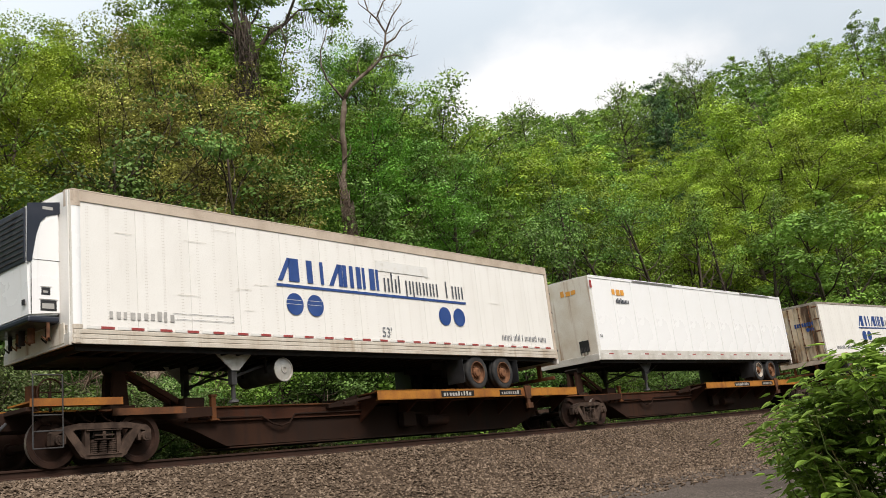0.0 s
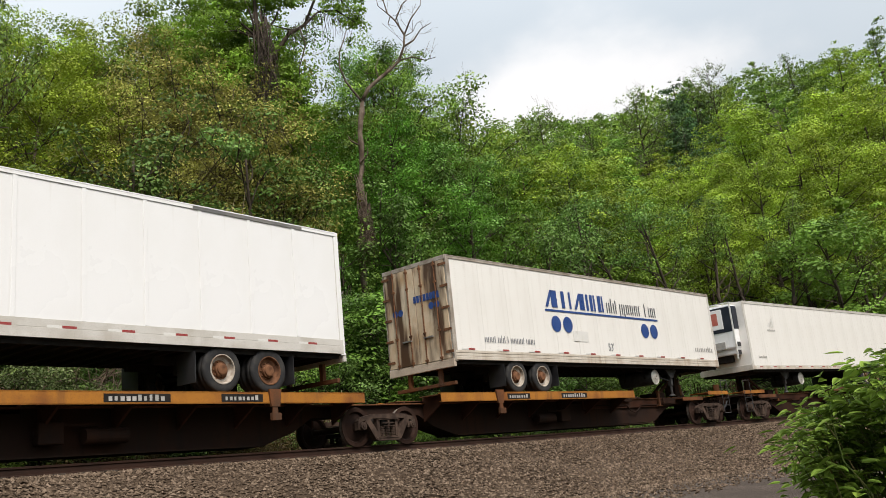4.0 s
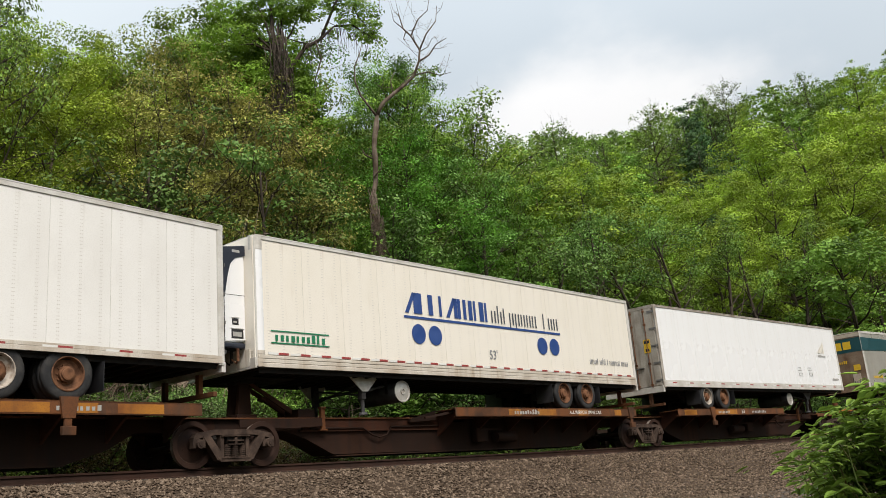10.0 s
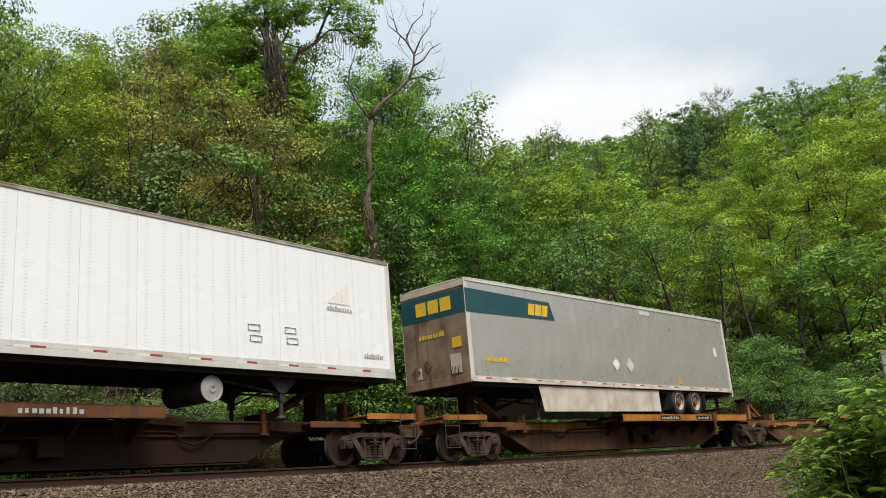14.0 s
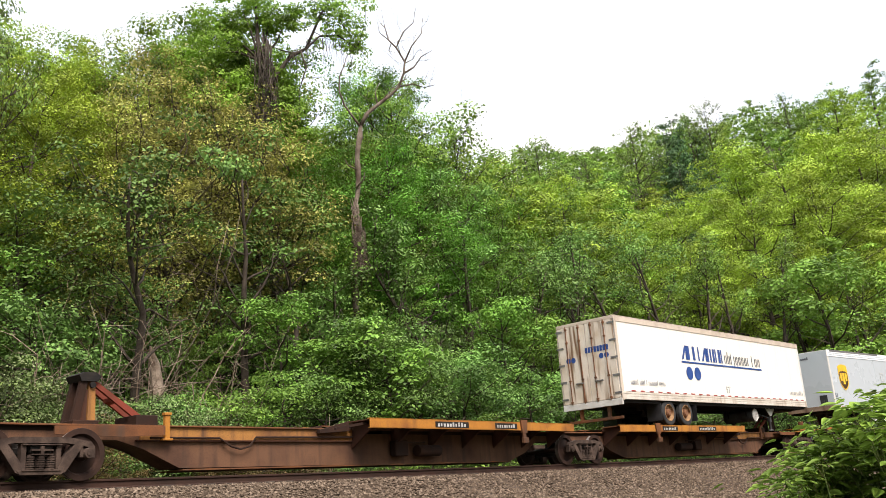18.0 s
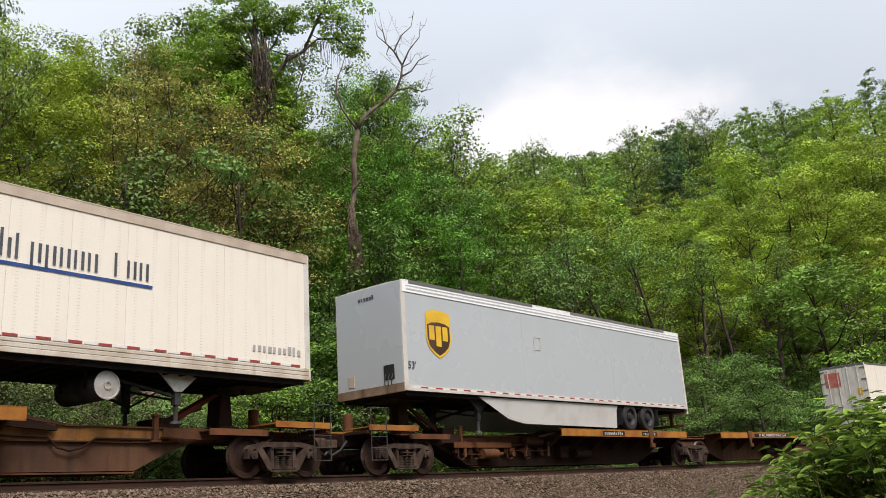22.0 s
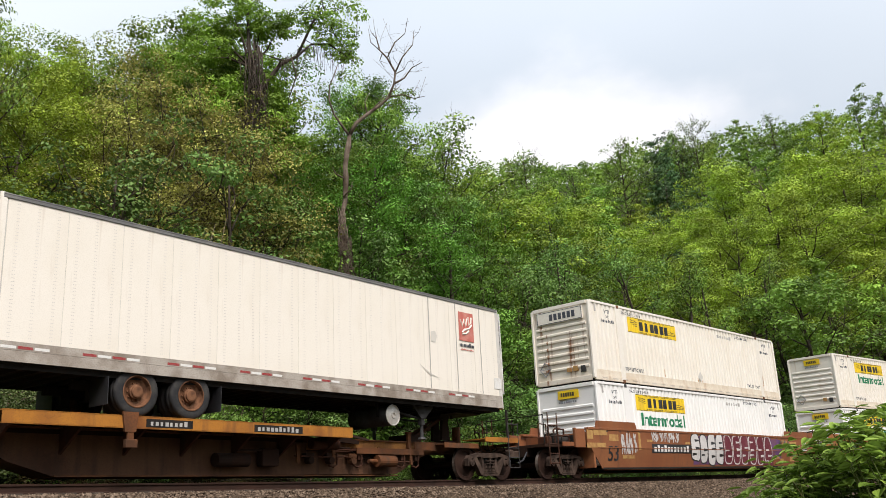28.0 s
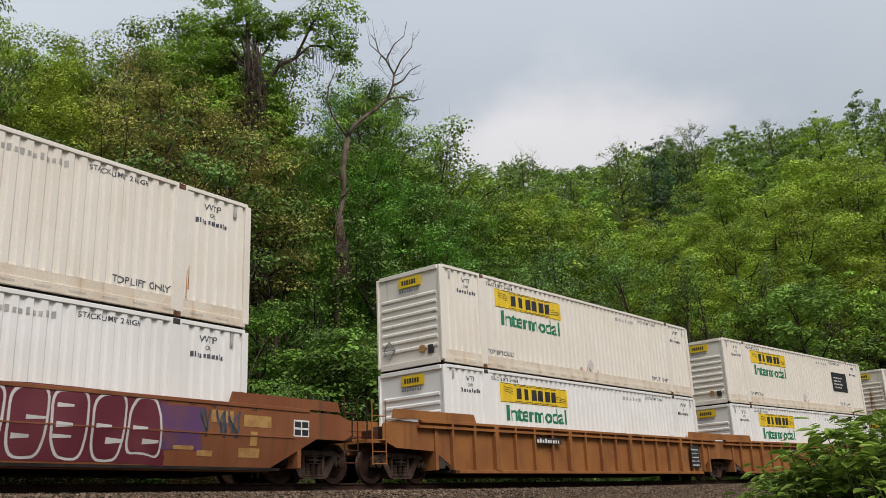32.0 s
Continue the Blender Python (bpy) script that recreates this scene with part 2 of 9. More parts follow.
M["rail_alu"] = surface("dull_aluminium_rail", (0.66, 0.635, 0.59), (0.50, 0.465, 0.41), 0.45, 0.1, 2.0, 0.42, 0.7, (0.3, 0.27, 0.23), 0.3, bump=0.06)
M["dirtyrail"] = surface("dirty_cream_lower_rail", (0.62, 0.57, 0.49), (0.42, 0.35, 0.27), 0.5, 0.0, 1.6, 0.40, 0.68, (0.25, 0.19, 0.14), 0.35, streak=(0.36, 0.27, 0.18), streak_range=(0.56, 0.8), bump=0.06)
M["grime"] = surface("grimy_lower_rail", (0.42, 0.38, 0.33), (0.24, 0.20, 0.16), 0.55, 0.0, 2.5, 0.4, 0.65, (0.12, 0.09, 0.07), 0.4, bump=0.08)
M["tan_rail"] = surface("weathered_tan_rail", (0.55, 0.46, 0.37), (0.42, 0.34, 0.265), 0.5, 0.0, 2.0, 0.42, 0.7, (0.2, 0.15, 0.1), 0.3, bump=0.06)
M["dark_rail"] = surface("dark_roof_rail", (0.16, 0.155, 0.15), (0.24, 0.23, 0.21), 0.5, 0.3, 2.0, 0.42, 0.7, bump=0.06)
M["under"] = surface("black_undercarriage", (0.016, 0.014, 0.013), (0.034, 0.028, 0.023), 0.75, 0.0, 2.5, 0.4, 0.7, bump=0.15)
M["frame"] = surface("grey_painted_steel", (0.065, 0.065, 0.066), (0.035, 0.03, 0.027), 0.6, 0.1, 3.0, 0.4, 0.7, bump=0.12)
M["scuff"] = surface("scuffed_paint", (0.62, 0.59, 0.53), (0.52, 0.48, 0.42), 0.5, 0.0, 2.0, bump=0.03)
M["seam"] = surface("grey_sheet_seam", (0.58, 0.56, 0.52), (0.45, 0.42, 0.37), 0.5, 0.0, 2.0, bump=0.03)
M["rivet"] = surface("dirty_rivets", (0.60, 0.56, 0.51), (0.70, 0.67, 0.62), 0.5, 0.0, 0.8, bump=0.0)
M["tyre"] = surface("tyre_rubber", (0.03, 0.03, 0.031), (0.07, 0.066, 0.06), 0.85, 0.0, 4.0, 0.45, 0.75, bump=0.25)
M["rimwhite"] = surface("chalky_steel_rim", (0.46, 0.41, 0.35), (0.20, 0.13, 0.085), 0.6, 0.0, 6.0, 0.45, 0.7, bump=0.1)
M["rimtan"] = surface("orange_rust_steel_rim", (0.33, 0.20, 0.10), (0.15, 0.06, 0.028), 0.65, 0.0, 5.0, 0.42, 0.68, bump=0.1)
M["rimrust"] = surface("rusty_steel_rim", (0.20, 0.095, 0.05), (0.07, 0.035, 0.022), 0.75, 0.1, 6.0, 0.4, 0.7, bump=0.2)
M["tank"] = surface("dull_tank_end", (0.58, 0.56, 0.52), (0.42, 0.38, 0.33), 0.5, 0.35, 5.0, 0.4, 0.7, bump=0.08)
M["brown"] = surface("brown_car_steel", (0.028, 0.0145, 0.010), (0.055, 0.025, 0.015), 0.85, 0.0, 0.8, 0.45, 0.75, (0.02, 0.015, 0.012), 0.4, streak=(0.022, 0.015, 0.012), streak_range=(0.5, 0.8), bump=0.2)
M["rust"] = surface("rusty_orange_steel", (0.17, 0.066, 0.027), (0.06, 0.032, 0.02), 0.75, 0.05, 1.2, 0.42, 0.68, (0.05, 0.032, 0.022), 0.45, streak=(0.07, 0.045, 0.032), streak_range=(0.5, 0.78), bump=0.2)
M["yellow"] = surface("weathered_yellow_paint", (0.40, 0.165, 0.03), (0.19, 0.068, 0.023), 0.6, 0.0, 1.4, 0.45, 0.72, (0.12, 0.06, 0.03), 0.35, streak=(0.17, 0.075, 0.03), streak_range=(0.56, 0.8), bump=0.15)
M["truck"] = surface("dusty_cast_steel", (0.040, 0.026, 0.020), (0.098, 0.066, 0.050), 0.85, 0.0, 5.0, 0.4, 0.7, (0.03, 0.025, 0.02), 0.45, bump=0.3)
M["rustyellow"] = surface("yellow_paint_gone_to_rust", (0.34, 0.155, 0.045), (0.13, 0.058, 0.03), 0.7, 0.0, 1.1, 0.40, 0.66, (0.06, 0.035, 0.022), 0.4, streak=(0.10, 0.05, 0.03), streak_range=(0.5, 0.74), bump=0.2)
M["sillbrown"] = surface("weathered_sill_steel", (0.15, 0.075, 0.042), (0.075, 0.038, 0.025), 0.75, 0.0, 1.0, 0.42, 0.7, (0.035, 0.024, 0.02), 0.4, streak=(0.05, 0.032, 0.024), streak_range=(0.5, 0.8), bump=0.2)
M["stainedwhite"] = surface("rust_stained_white_nose", (0.70, 0.66, 0.58), (0.58, 0.50, 0.39), 0.5, 0.0, 1.2, 0.42, 0.7, (0.4, 0.33, 0.25), 0.25, streak=(0.32, 0.19, 0.10), streak_range=(0.56, 0.74), bump=0.05)
M["rustbrown"] = surface("rust_brown_steel", (0.078, 0.030, 0.017), (0.040, 0.018, 0.011), 0.75, 0.0, 1.0, 0.42, 0.7, (0.035, 0.024, 0.02), 0.4, streak=(0.05, 0.032, 0.024), streak_range=(0.5, 0.8), bump=0.2)
M["wheel"] = surface("rolling_steel_wheel", (0.026, 0.0145, 0.011), (0.050, 0.027, 0.019), 0.7, 0.1, 3.0, 0.4, 0.7, bump=0.1)
M["tread"] = surface("polished_wheel_tread", (0.20, 0.165, 0.14), (0.10, 0.075, 0.06), 0.5, 0.3, 5.0, bump=0.03)
M["wellbrown"] = surface("brown_well_car_paint", (0.21, 0.075, 0.034), (0.28, 0.115, 0.05), 0.55, 0.0, 0.7, 0.42, 0.75, (0.08, 0.045, 0.03), 0.3, streak=(0.13, 0.065, 0.038), streak_range=(0.52, 0.82), bump=0.1)
M["wellyellow"] = surface("orange_well_car_paint", (0.32, 0.135, 0.042), (0.21, 0.082, 0.034), 0.6, 0.0, 0.9, 0.42, 0.75, (0.1, 0.05, 0.03), 0.35, streak=(0.17, 0.075, 0.035), streak_range=(0.52, 0.8), bump=0.12)
M["box_cream"] = surface("cream_container_paint", (0.80, 0.76, 0.68), (0.72, 0.665, 0.57), 0.45, 0.0, 0.6, 0.45, 0.8, (0.45, 0.36, 0.24), 0.25, streak=(0.55, 0.42, 0.28), streak_range=(0.62, 0.9), bump=0.05)
M["box_white"] = surface("white_container_paint", (0.81, 0.805, 0.78), (0.72, 0.71, 0.67), 0.42, 0.0, 0.6, 0.45, 0.8, (0.5, 0.47, 0.4), 0.15, bump=0.04)
M["box_rust"] = surface("rust_run_container_end", (0.76, 0.70, 0.60), (0.66, 0.57, 0.45), 0.5, 0.0, 1.4, 0.42, 0.7, streak=(0.26, 0.11, 0.045), streak_range=(0.58, 0.68), bump=0.08)
M["box_rail"] = surface("dirty_cream_container_rail", (0.74, 0.67, 0.55), (0.60, 0.49, 0.36), 0.5, 0.0, 1.6, 0.42, 0.72, (0.35, 0.22, 0.12), 0.3, streak=(0.45, 0.28, 0.15), streak_range=(0.60, 0.8), bump=0.05)
M["rust_run"] = surface("orange_rust_run", (0.42, 0.20, 0.07), (0.52, 0.33, 0.17), 0.7, 0.0, 5.0, bump=0.05)
M["blue"] = surface("navy_blue_vinyl", (0.018, 0.055, 0.21), (0.03, 0.075, 0.25), 0.4, 0.0, 3.0, bump=0.02, fine_amount=0.1)
M["ink"] = surface("dark_grey_lettering", (0.055, 0.06, 0.075), (0.09, 0.095, 0.11), 0.5, 0.0, 4.0, bump=0.02)
M["script"] = surface("grey_lettering", (0.17, 0.18, 0.20), (0.24, 0.245, 0.26), 0.5, 0.0, 4.0, bump=0.02)
M["faded"] = surface("faded_lettering", (0.36, 0.35, 0.33), (0.48, 0.46, 0.43), 0.5, 0.0, 6.0, bump=0.02)
M["red"] = surface("red_reflective_tape", (0.33, 0.05, 0.05), (0.26, 0.075, 0.065), 0.35, 0.0, 8.0, bump=0.02)
M["tape"] = surface("white_reflective_tape", (0.76, 0.75, 0.72), (0.6, 0.58, 0.53), 0.35, 0.0, 8.0, bump=0.02)
M["arrowred"] = surface("faded_red_vinyl", (0.50, 0.13, 0.10), (0.58, 0.24, 0.19), 0.45, 0.0, 3.0, bump=0.02)
M["orange"] = surface("orange_vinyl", (0.72, 0.33, 0.05), (0.6, 0.28, 0.06), 0.45, 0.0, 3.0, bump=0.02)
M["teal"] = surface("dark_teal_vinyl", (0.010, 0.060, 0.072), (0.016, 0.075, 0.085), 0.42, 0.0, 2.0, bump=0.02)
M["gold"] = surface("golden_vinyl", (0.75, 0.47, 0.03), (0.62, 0.37, 0.03), 0.42, 0.0, 2.0, bump=0.02)
M["goldfaded"] = surface("faded_golden_vinyl", (0.50, 0.36, 0.09), (0.42, 0.34, 0.18), 0.5, 0.0, 2.0, bump=0.02)
M["shield"] = surface("brown_vinyl", (0.06, 0.028, 0.015), (0.085, 0.04, 0.02), 0.4, 0.0, 2.0, bump=0.02)
M["label"] = surface("yellow_vinyl_label", (0.80, 0.56, 0.02), (0.68, 0.46, 0.03), 0.42, 0.0, 2.0, bump=0.02)
M["green"] = surface("green_lettering", (0.012, 0.17, 0.075), (0.02, 0.20, 0.10), 0.45, 0.0, 2.0, bump=0.02)
M["black"] = surface("black_plastic", (0.016, 0.016, 0.018), (0.03, 0.03, 0.032), 0.5, 0.0, 3.0, bump=0.05)
M["navy"] = surface("dark_cooler_grille", (0.012, 0.016, 0.028), (0.02, 0.025, 0.04), 0.45, 0.0, 3.0, bump=0.05)
M["maroon"] = surface("maroon_spray_paint", (0.115, 0.018, 0.03), (0.15, 0.03, 0.04), 0.5, 0.0, 1.0, bump=0.03)
M["spray"] = surface("white_spray_paint", (0.60, 0.58, 0.56), (0.46, 0.44, 0.42), 0.5, 0.0, 1.5, bump=0.03)
M["purple"] = surface("purple_overspray", (0.12, 0.06, 0.14), (0.17, 0.075, 0.075), 0.55, 0.0, 2.5, bump=0.03)
M["stencil"] = surface("ochre_stencil", (0.42, 0.25, 0.09), (0.30, 0.15, 0.06), 0.6, 0.0, 5.0, bump=0.03)
M["railhead"] = surface("rusty_rail_steel", (0.046, 0.023, 0.016), (0.028, 0.017, 0.013), 0.75, 0.0, 2.0, 0.4, 0.7, (0.03, 0.02, 0.016), 0.3, bump=0.12)
M["tie"] = surface("creosoted_timber", (0.055, 0.043, 0.034), (0.09, 0.075, 0.06), 0.9, 0.0, 3.0, bump=0.3, per_object=0.5)
M["bark"] = surface("grey_brown_bark", (0.075, 0.058, 0.045), (0.04, 0.03, 0.024), 0.9, 0.0, 3.0, 0.4, 0.65, (0.025, 0.02, 0.016), 0.5, bump=0.5, fine_scale=18)
M["deadwood"] = surface("bleached_dead_wood", (0.29, 0.225, 0.17), (0.13, 0.085, 0.06), 0.9, 0.0, 2.0, 0.4, 0.65, (0.05, 0.035, 0.028), 0.4, bump=0.4, fine_scale=18)
M["deadtrunk"] = surface("weathered_brown_trunk", (0.19, 0.15, 0.115), (0.08, 0.058, 0.042), 0.9, 0.0, 2.0, 0.4, 0.65, (0.035, 0.025, 0.02), 0.5, streak=(0.05, 0.035, 0.027), streak_range=(0.5, 0.7), bump=0.5, fine_scale=18)
M["stem"] = surface("green_stem", (0.11, 0.15, 0.045), (0.16, 0.11, 0.05), 0.6, 0.0, 4.0, bump=0.05)
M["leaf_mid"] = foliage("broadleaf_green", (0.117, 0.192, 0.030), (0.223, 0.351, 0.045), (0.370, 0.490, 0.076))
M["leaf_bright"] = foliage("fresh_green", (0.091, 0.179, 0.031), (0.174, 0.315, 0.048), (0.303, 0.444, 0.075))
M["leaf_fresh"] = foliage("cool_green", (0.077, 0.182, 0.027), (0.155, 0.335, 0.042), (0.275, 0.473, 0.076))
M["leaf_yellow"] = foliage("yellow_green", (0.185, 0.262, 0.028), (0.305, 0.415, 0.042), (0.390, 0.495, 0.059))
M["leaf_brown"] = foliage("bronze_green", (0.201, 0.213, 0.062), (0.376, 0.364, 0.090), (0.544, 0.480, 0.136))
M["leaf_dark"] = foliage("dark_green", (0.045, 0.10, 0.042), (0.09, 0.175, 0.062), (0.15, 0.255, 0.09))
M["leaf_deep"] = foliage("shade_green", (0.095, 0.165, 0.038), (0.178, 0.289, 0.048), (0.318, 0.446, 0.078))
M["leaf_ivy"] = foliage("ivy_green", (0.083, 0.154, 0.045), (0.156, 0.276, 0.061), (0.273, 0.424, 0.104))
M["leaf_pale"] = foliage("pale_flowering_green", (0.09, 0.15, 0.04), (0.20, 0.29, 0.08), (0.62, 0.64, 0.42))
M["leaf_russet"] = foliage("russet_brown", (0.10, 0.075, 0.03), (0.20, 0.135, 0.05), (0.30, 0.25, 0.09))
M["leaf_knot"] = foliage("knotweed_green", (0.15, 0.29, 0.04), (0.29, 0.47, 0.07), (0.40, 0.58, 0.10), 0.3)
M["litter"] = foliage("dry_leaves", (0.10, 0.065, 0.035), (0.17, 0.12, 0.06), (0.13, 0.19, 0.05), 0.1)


def stony(name, cols, scale, bump):
    m, nt, b, N, L = shader(name)
    co = N("ShaderNodeTexCoord").outputs["Object"]
    v = N("ShaderNodeTexVoronoi")
    v.inputs["Scale"].default_value = scale
    L(co, v.inputs["Vector"])
    r = N("ShaderNodeValToRGB")
    e = r.color_ramp.elements
    e[0].color, e[1].color = (*cols[0], 1), (*cols[2], 1)
    k = e.new(0.5)
    k.color = (*cols[1], 1)
    sep = N("ShaderNodeSeparateColor")
    L(v.outputs["Color"], sep.inputs[0])
    L(sep.outputs[0], r.inputs[0])
    patch = ramped(N, L, noise_of(N, L, co, 0.5, 5.0), 0.4, 0.7)
    c = mixed(N, L, patch, r.outputs[0], cols[3])
    L(c, b.inputs["Base Color"])
    b.inputs["Roughness"].default_value = 0.95
    b.inputs["Specular IOR Level"].default_value = 0.1
    bp = N("ShaderNodeBump")
    bp.inputs["Strength"].default_value, bp.inputs["Distance"].default_value = bump, 0.03
    L(v.outputs["Distance"], bp.inputs["Height"])
    L(bp.outputs[0], b.inputs["Normal"])
    return m


M["ballast"] = stony("grey_ballast", [(0.017, 0.0115, 0.0075), (0.067, 0.046, 0.031), (0.145, 0.105, 0.075), (0.047, 0.031, 0.020)], 26.0, 0.8)
M["road"] = stony("dark_gravel_road", [(0.042, 0.033, 0.027), (0.072, 0.057, 0.047), (0.14, 0.112, 0.093), (0.055, 0.043, 0.035)], 34.0, 0.7)
M["soil"] = stony("leafy_soil", [(0.026, 0.032, 0.014), (0.04, 0.05, 0.018), (0.06, 0.066, 0.026), (0.032, 0.03, 0.016)], 6.0, 0.6)


def stone_material():
    m, nt, b, N, L = shader("crushed_stone")
    g = N("ShaderNodeNewGeometry")
    r = N("ShaderNodeValToRGB")
    e = r.color_ramp.elements
    e[0].color, e[1].color = (0.035, 0.0245, 0.017, 1), (0.238, 0.178, 0.131, 1)
    k = e.new(0.55)
    k.color = (0.110, 0.0785, 0.0545, 1)
    L(g.outputs["Random Per Island"], r.inputs[0])
    co = N("ShaderNodeTexCoord").outputs["Object"]
    c = mixed(N, L, ramped(N, L, noise_of(N, L, co, 30.0, 3.0), 0.4, 0.8), r.outputs[0], (0.115, 0.082, 0.056))
    L(c, b.inputs["Base Color"])
    b.inputs["Roughness"].default_value = 0.95
    b.inputs["Specular IOR Level"].default_value = 0.1
    return m


M["stone"] = stone_material()


# ---- mesh helpers ----
def link_mesh(name, bm, material):
    me = bpy.data.meshes.new(name)
    bm.normal_update()
    bm.to_mesh(me)
    bm.free()
    me.materials.append(material)
    return me


SMALL = {"number_line", "small_letters", "stencil_line", "small_line", "fleet_mark", "site_name", "label_line", "notice_line", "data_line", "data_box", "scratch", "loose_bark", "label_blocks", "painted_scrawl", "word_mark", "door_mark", "emblem_stroke", "shield_motif", "riveting", "label_motif"}


def part(name, bm, material, parent, label=""):
    """Links a bmesh, or a ready mesh, as one mesh object under a thing or a part."""
    me = bm if isinstance(bm, bpy.types.Mesh) else link_mesh(name, bm, material)
    ob = new(name, me)
    ob.parent = parent
    if name in SMALL:
        ob["kind"] = "stuff"
    if label:
        ob["label"] = label
    return ob


def thing(name, label, category, group="", kind=""):
    return tagged(new(name), label, category, group, kind)


def box(bm, x0, x1, y0, y1, z0, z1, bevel=0.0):
    r = bmesh.ops.create_cube(bm, size=1.0, matrix=Matrix.LocRotScale(((x0 + x1) / 2, (y0 + y1) / 2, (z0 + z1) / 2), None, (abs(x1 - x0), abs(y1 - y0), abs(z1 - z0))))
    if bevel:
        edges = list({e for v in r["verts"] for e in v.link_edges})
        bmesh.ops.bevel(bm, geom=edges, offset=bevel, segments=2, affect="EDGES", profile=0.5)
    return bm


def prism(bm, poly, y0, y1):
    """A polygon in x and z, drawn out from y0 to y1."""
    a = [bm.verts.new((x, y0, z)) for x, z in poly]
    b = [bm.verts.new((x, y1, z)) for x, z in poly]
    n = len(poly)
    bm.faces.new(a)
    bm.faces.new(b[::-1])
    for i in range(n):
        bm.faces.new((a[i], b[i], b[(i + 1) % n], a[(i + 1) % n]))
    bmesh.ops.recalc_face_normals(bm, faces=bm.faces[:])
    return bm


def cyl(bm, p, q, r, r2=None, seg=12):
    p, q = Vector(p), Vector(q)
    d = q - p
    m = Matrix.Translation((p + q) / 2) @ d.to_track_quat("Z", "Y").to_matrix().to_4x4()
    bmesh.ops.create_cone(bm, cap_ends=True, segments=seg, radius1=r, radius2=r if r2 is None else r2, depth=d.length, matrix=m)
    return bm


def tube(bm, pts, radii, seg=6):
    """A tapering tube along points."""
    rings = []
    pts = [Vector(p) for p in pts]
    for i, p in enumerate(pts):
        d = (pts[min(i + 1, len(pts) - 1)] - pts[max(i - 1, 0)]).normalized()
        side = d.cross(Vector((0.31, 0.95, 0.05))).normalized()
        up = d.cross(side)
        r = radii[i] if hasattr(radii, "__len__") else radii
        rings.append([bm.verts.new(p + (side * math.cos(k * math.tau / seg) + up * math.sin(k * math.tau / seg)) * r) for k in range(seg)])
    for a, b in zip(rings, rings[1:]):
        for k in range(seg):
            bm.faces.new((a[k], a[(k + 1) % seg], b[(k + 1) % seg], b[k]))
    bm.faces.new(rings[0][::-1])
    bm.faces.new(rings[-1])
    return bm


def fresh():
    return bmesh.new()


def raw_mesh(name, verts, sides, material, smooth=False):
    """A mesh of loose faces, each with the same number of corners."""
    n = len(verts)
    me = bpy.data.meshes.new(name)
    me.vertices.add(n)
    me.vertices.foreach_set("co", np.asarray(verts, dtype=np.float32).ravel())
    me.loops.add(n)
    me.loops.foreach_set("vertex_index", np.arange(n, dtype=np.int32))
    me.polygons.add(n // sides)
    me.polygons.foreach_set("loop_start", np.arange(0, n, sides, dtype=np.int32))
    me.update(calc_edges=True)
    me.materials.append(material)
    return me


# ---- ground ----
PROFILE = [(-248.0, -3.2), (-120.0, -3.2), (-40.0, -3.15), (-8.0, -3.12), (2.0, -3.08), (4.5, -2.75), (6.0, -2.4), (8.0, -2.12), (9.3, -1.98), (10.2, -1.90), (10.7, -1.76), (11.8, -1.36), (13.0, -0.92), (14.2, -0.46), (14.75, -0.30), (15.1, -0.26), (17.6, -0.16), (18.0, -0.22), (18.9, -0.52), (19.6, -0.60), (20.4, -0.30), (22.0, 0.45)]


def smooth01(v):
    v = min(max(v, 0.0), 1.0)
    return v * v * (3 - 2 * v)


def ground_z(a, q):
    """Height of the ground at arc position a and distance q across the line."""
    if q <= 22.0:
        for (q0, z0), (q1, z1) in zip(PROFILE, PROFILE[1:]):
            if q <= q1:
                return z0 + (z1 - z0) * (q - q0) / (q1 - q0)
    x, y = polar(a, q)
    d = q - 22.0
    z = 0.45 + 0.5 * min(d, 50.0) + 0.22 * max(min(d, 250.0) - 50.0, 0.0)
    z += 46.0 * smooth01((x - 85.0) / 150.0) * smooth01(d / 60.0)
    z += 0.9 * noise.noise((x * 0.11, y * 0.11, 3.0)) * min(d / 4.0, 1.0)
    return z


def make_ground():
    arcs = [-30 + 1.0 * i for i in range(180)]
    full = math.tau * RAD
    arcs += [150 + (full - 180) * i / 120 for i in range(120)]
    qs = [p[0] for p in PROFILE] + [24, 26.5, 30, 34, 39, 45, 52, 60, 72, 90, 120, 170, 250, 400, 700, 1300]
    verts, faces, mats = [], [], []
    for a in arcs:
        for q in qs:
            x, y = polar(a, q)
            dz = 0.0
            if 10.2 < q < 14.8:
                dz = 0.05 * noise.noise((x * 0.7, y * 0.7, 0))
            if 4.4 < q <= 10.2:
                dz = 0.03 * noise.noise((x * 0.5, y * 0.5, 5))
            verts.append((x, y, ground_z(a, q) + dz))
    n, k = len(arcs), len(qs)
    for i in range(n):
        j = (i + 1) % n
        for c in range(k - 1):
            faces.append((i * k + c, i * k + c + 1, j * k + c + 1, j * k + c))
            mid = (qs[c] + qs[c + 1]) / 2
            mats.append(1 if 10.2 < mid < 19.0 else 2 if 4.5 < mid < 10.2 else 0)
    verts.append((0, CENTRE_Y, -3.2))
    for i in range(n):
        faces.append((len(verts) - 1, i * k, ((i + 1) % n) * k))
        mats.append(0)
    me = bpy.data.meshes.new("ground")
    me.from_pydata(verts, [], faces)
    for key in ("soil", "ballast", "road"):
        me.materials.append(M[key])
    me.polygons.foreach_set("material_index", mats)
    bm = fresh()
    bm.from_mesh(me)
    bmesh.ops.recalc_face_normals(bm, faces=bm.faces[:])
    bm.to_mesh(me)
    bm.free()
    tagged(new("ground", me), "ground sheet with a grey ballast bank, dark gravel road and leafy hillside", "ground", kind="structure")


make_ground()


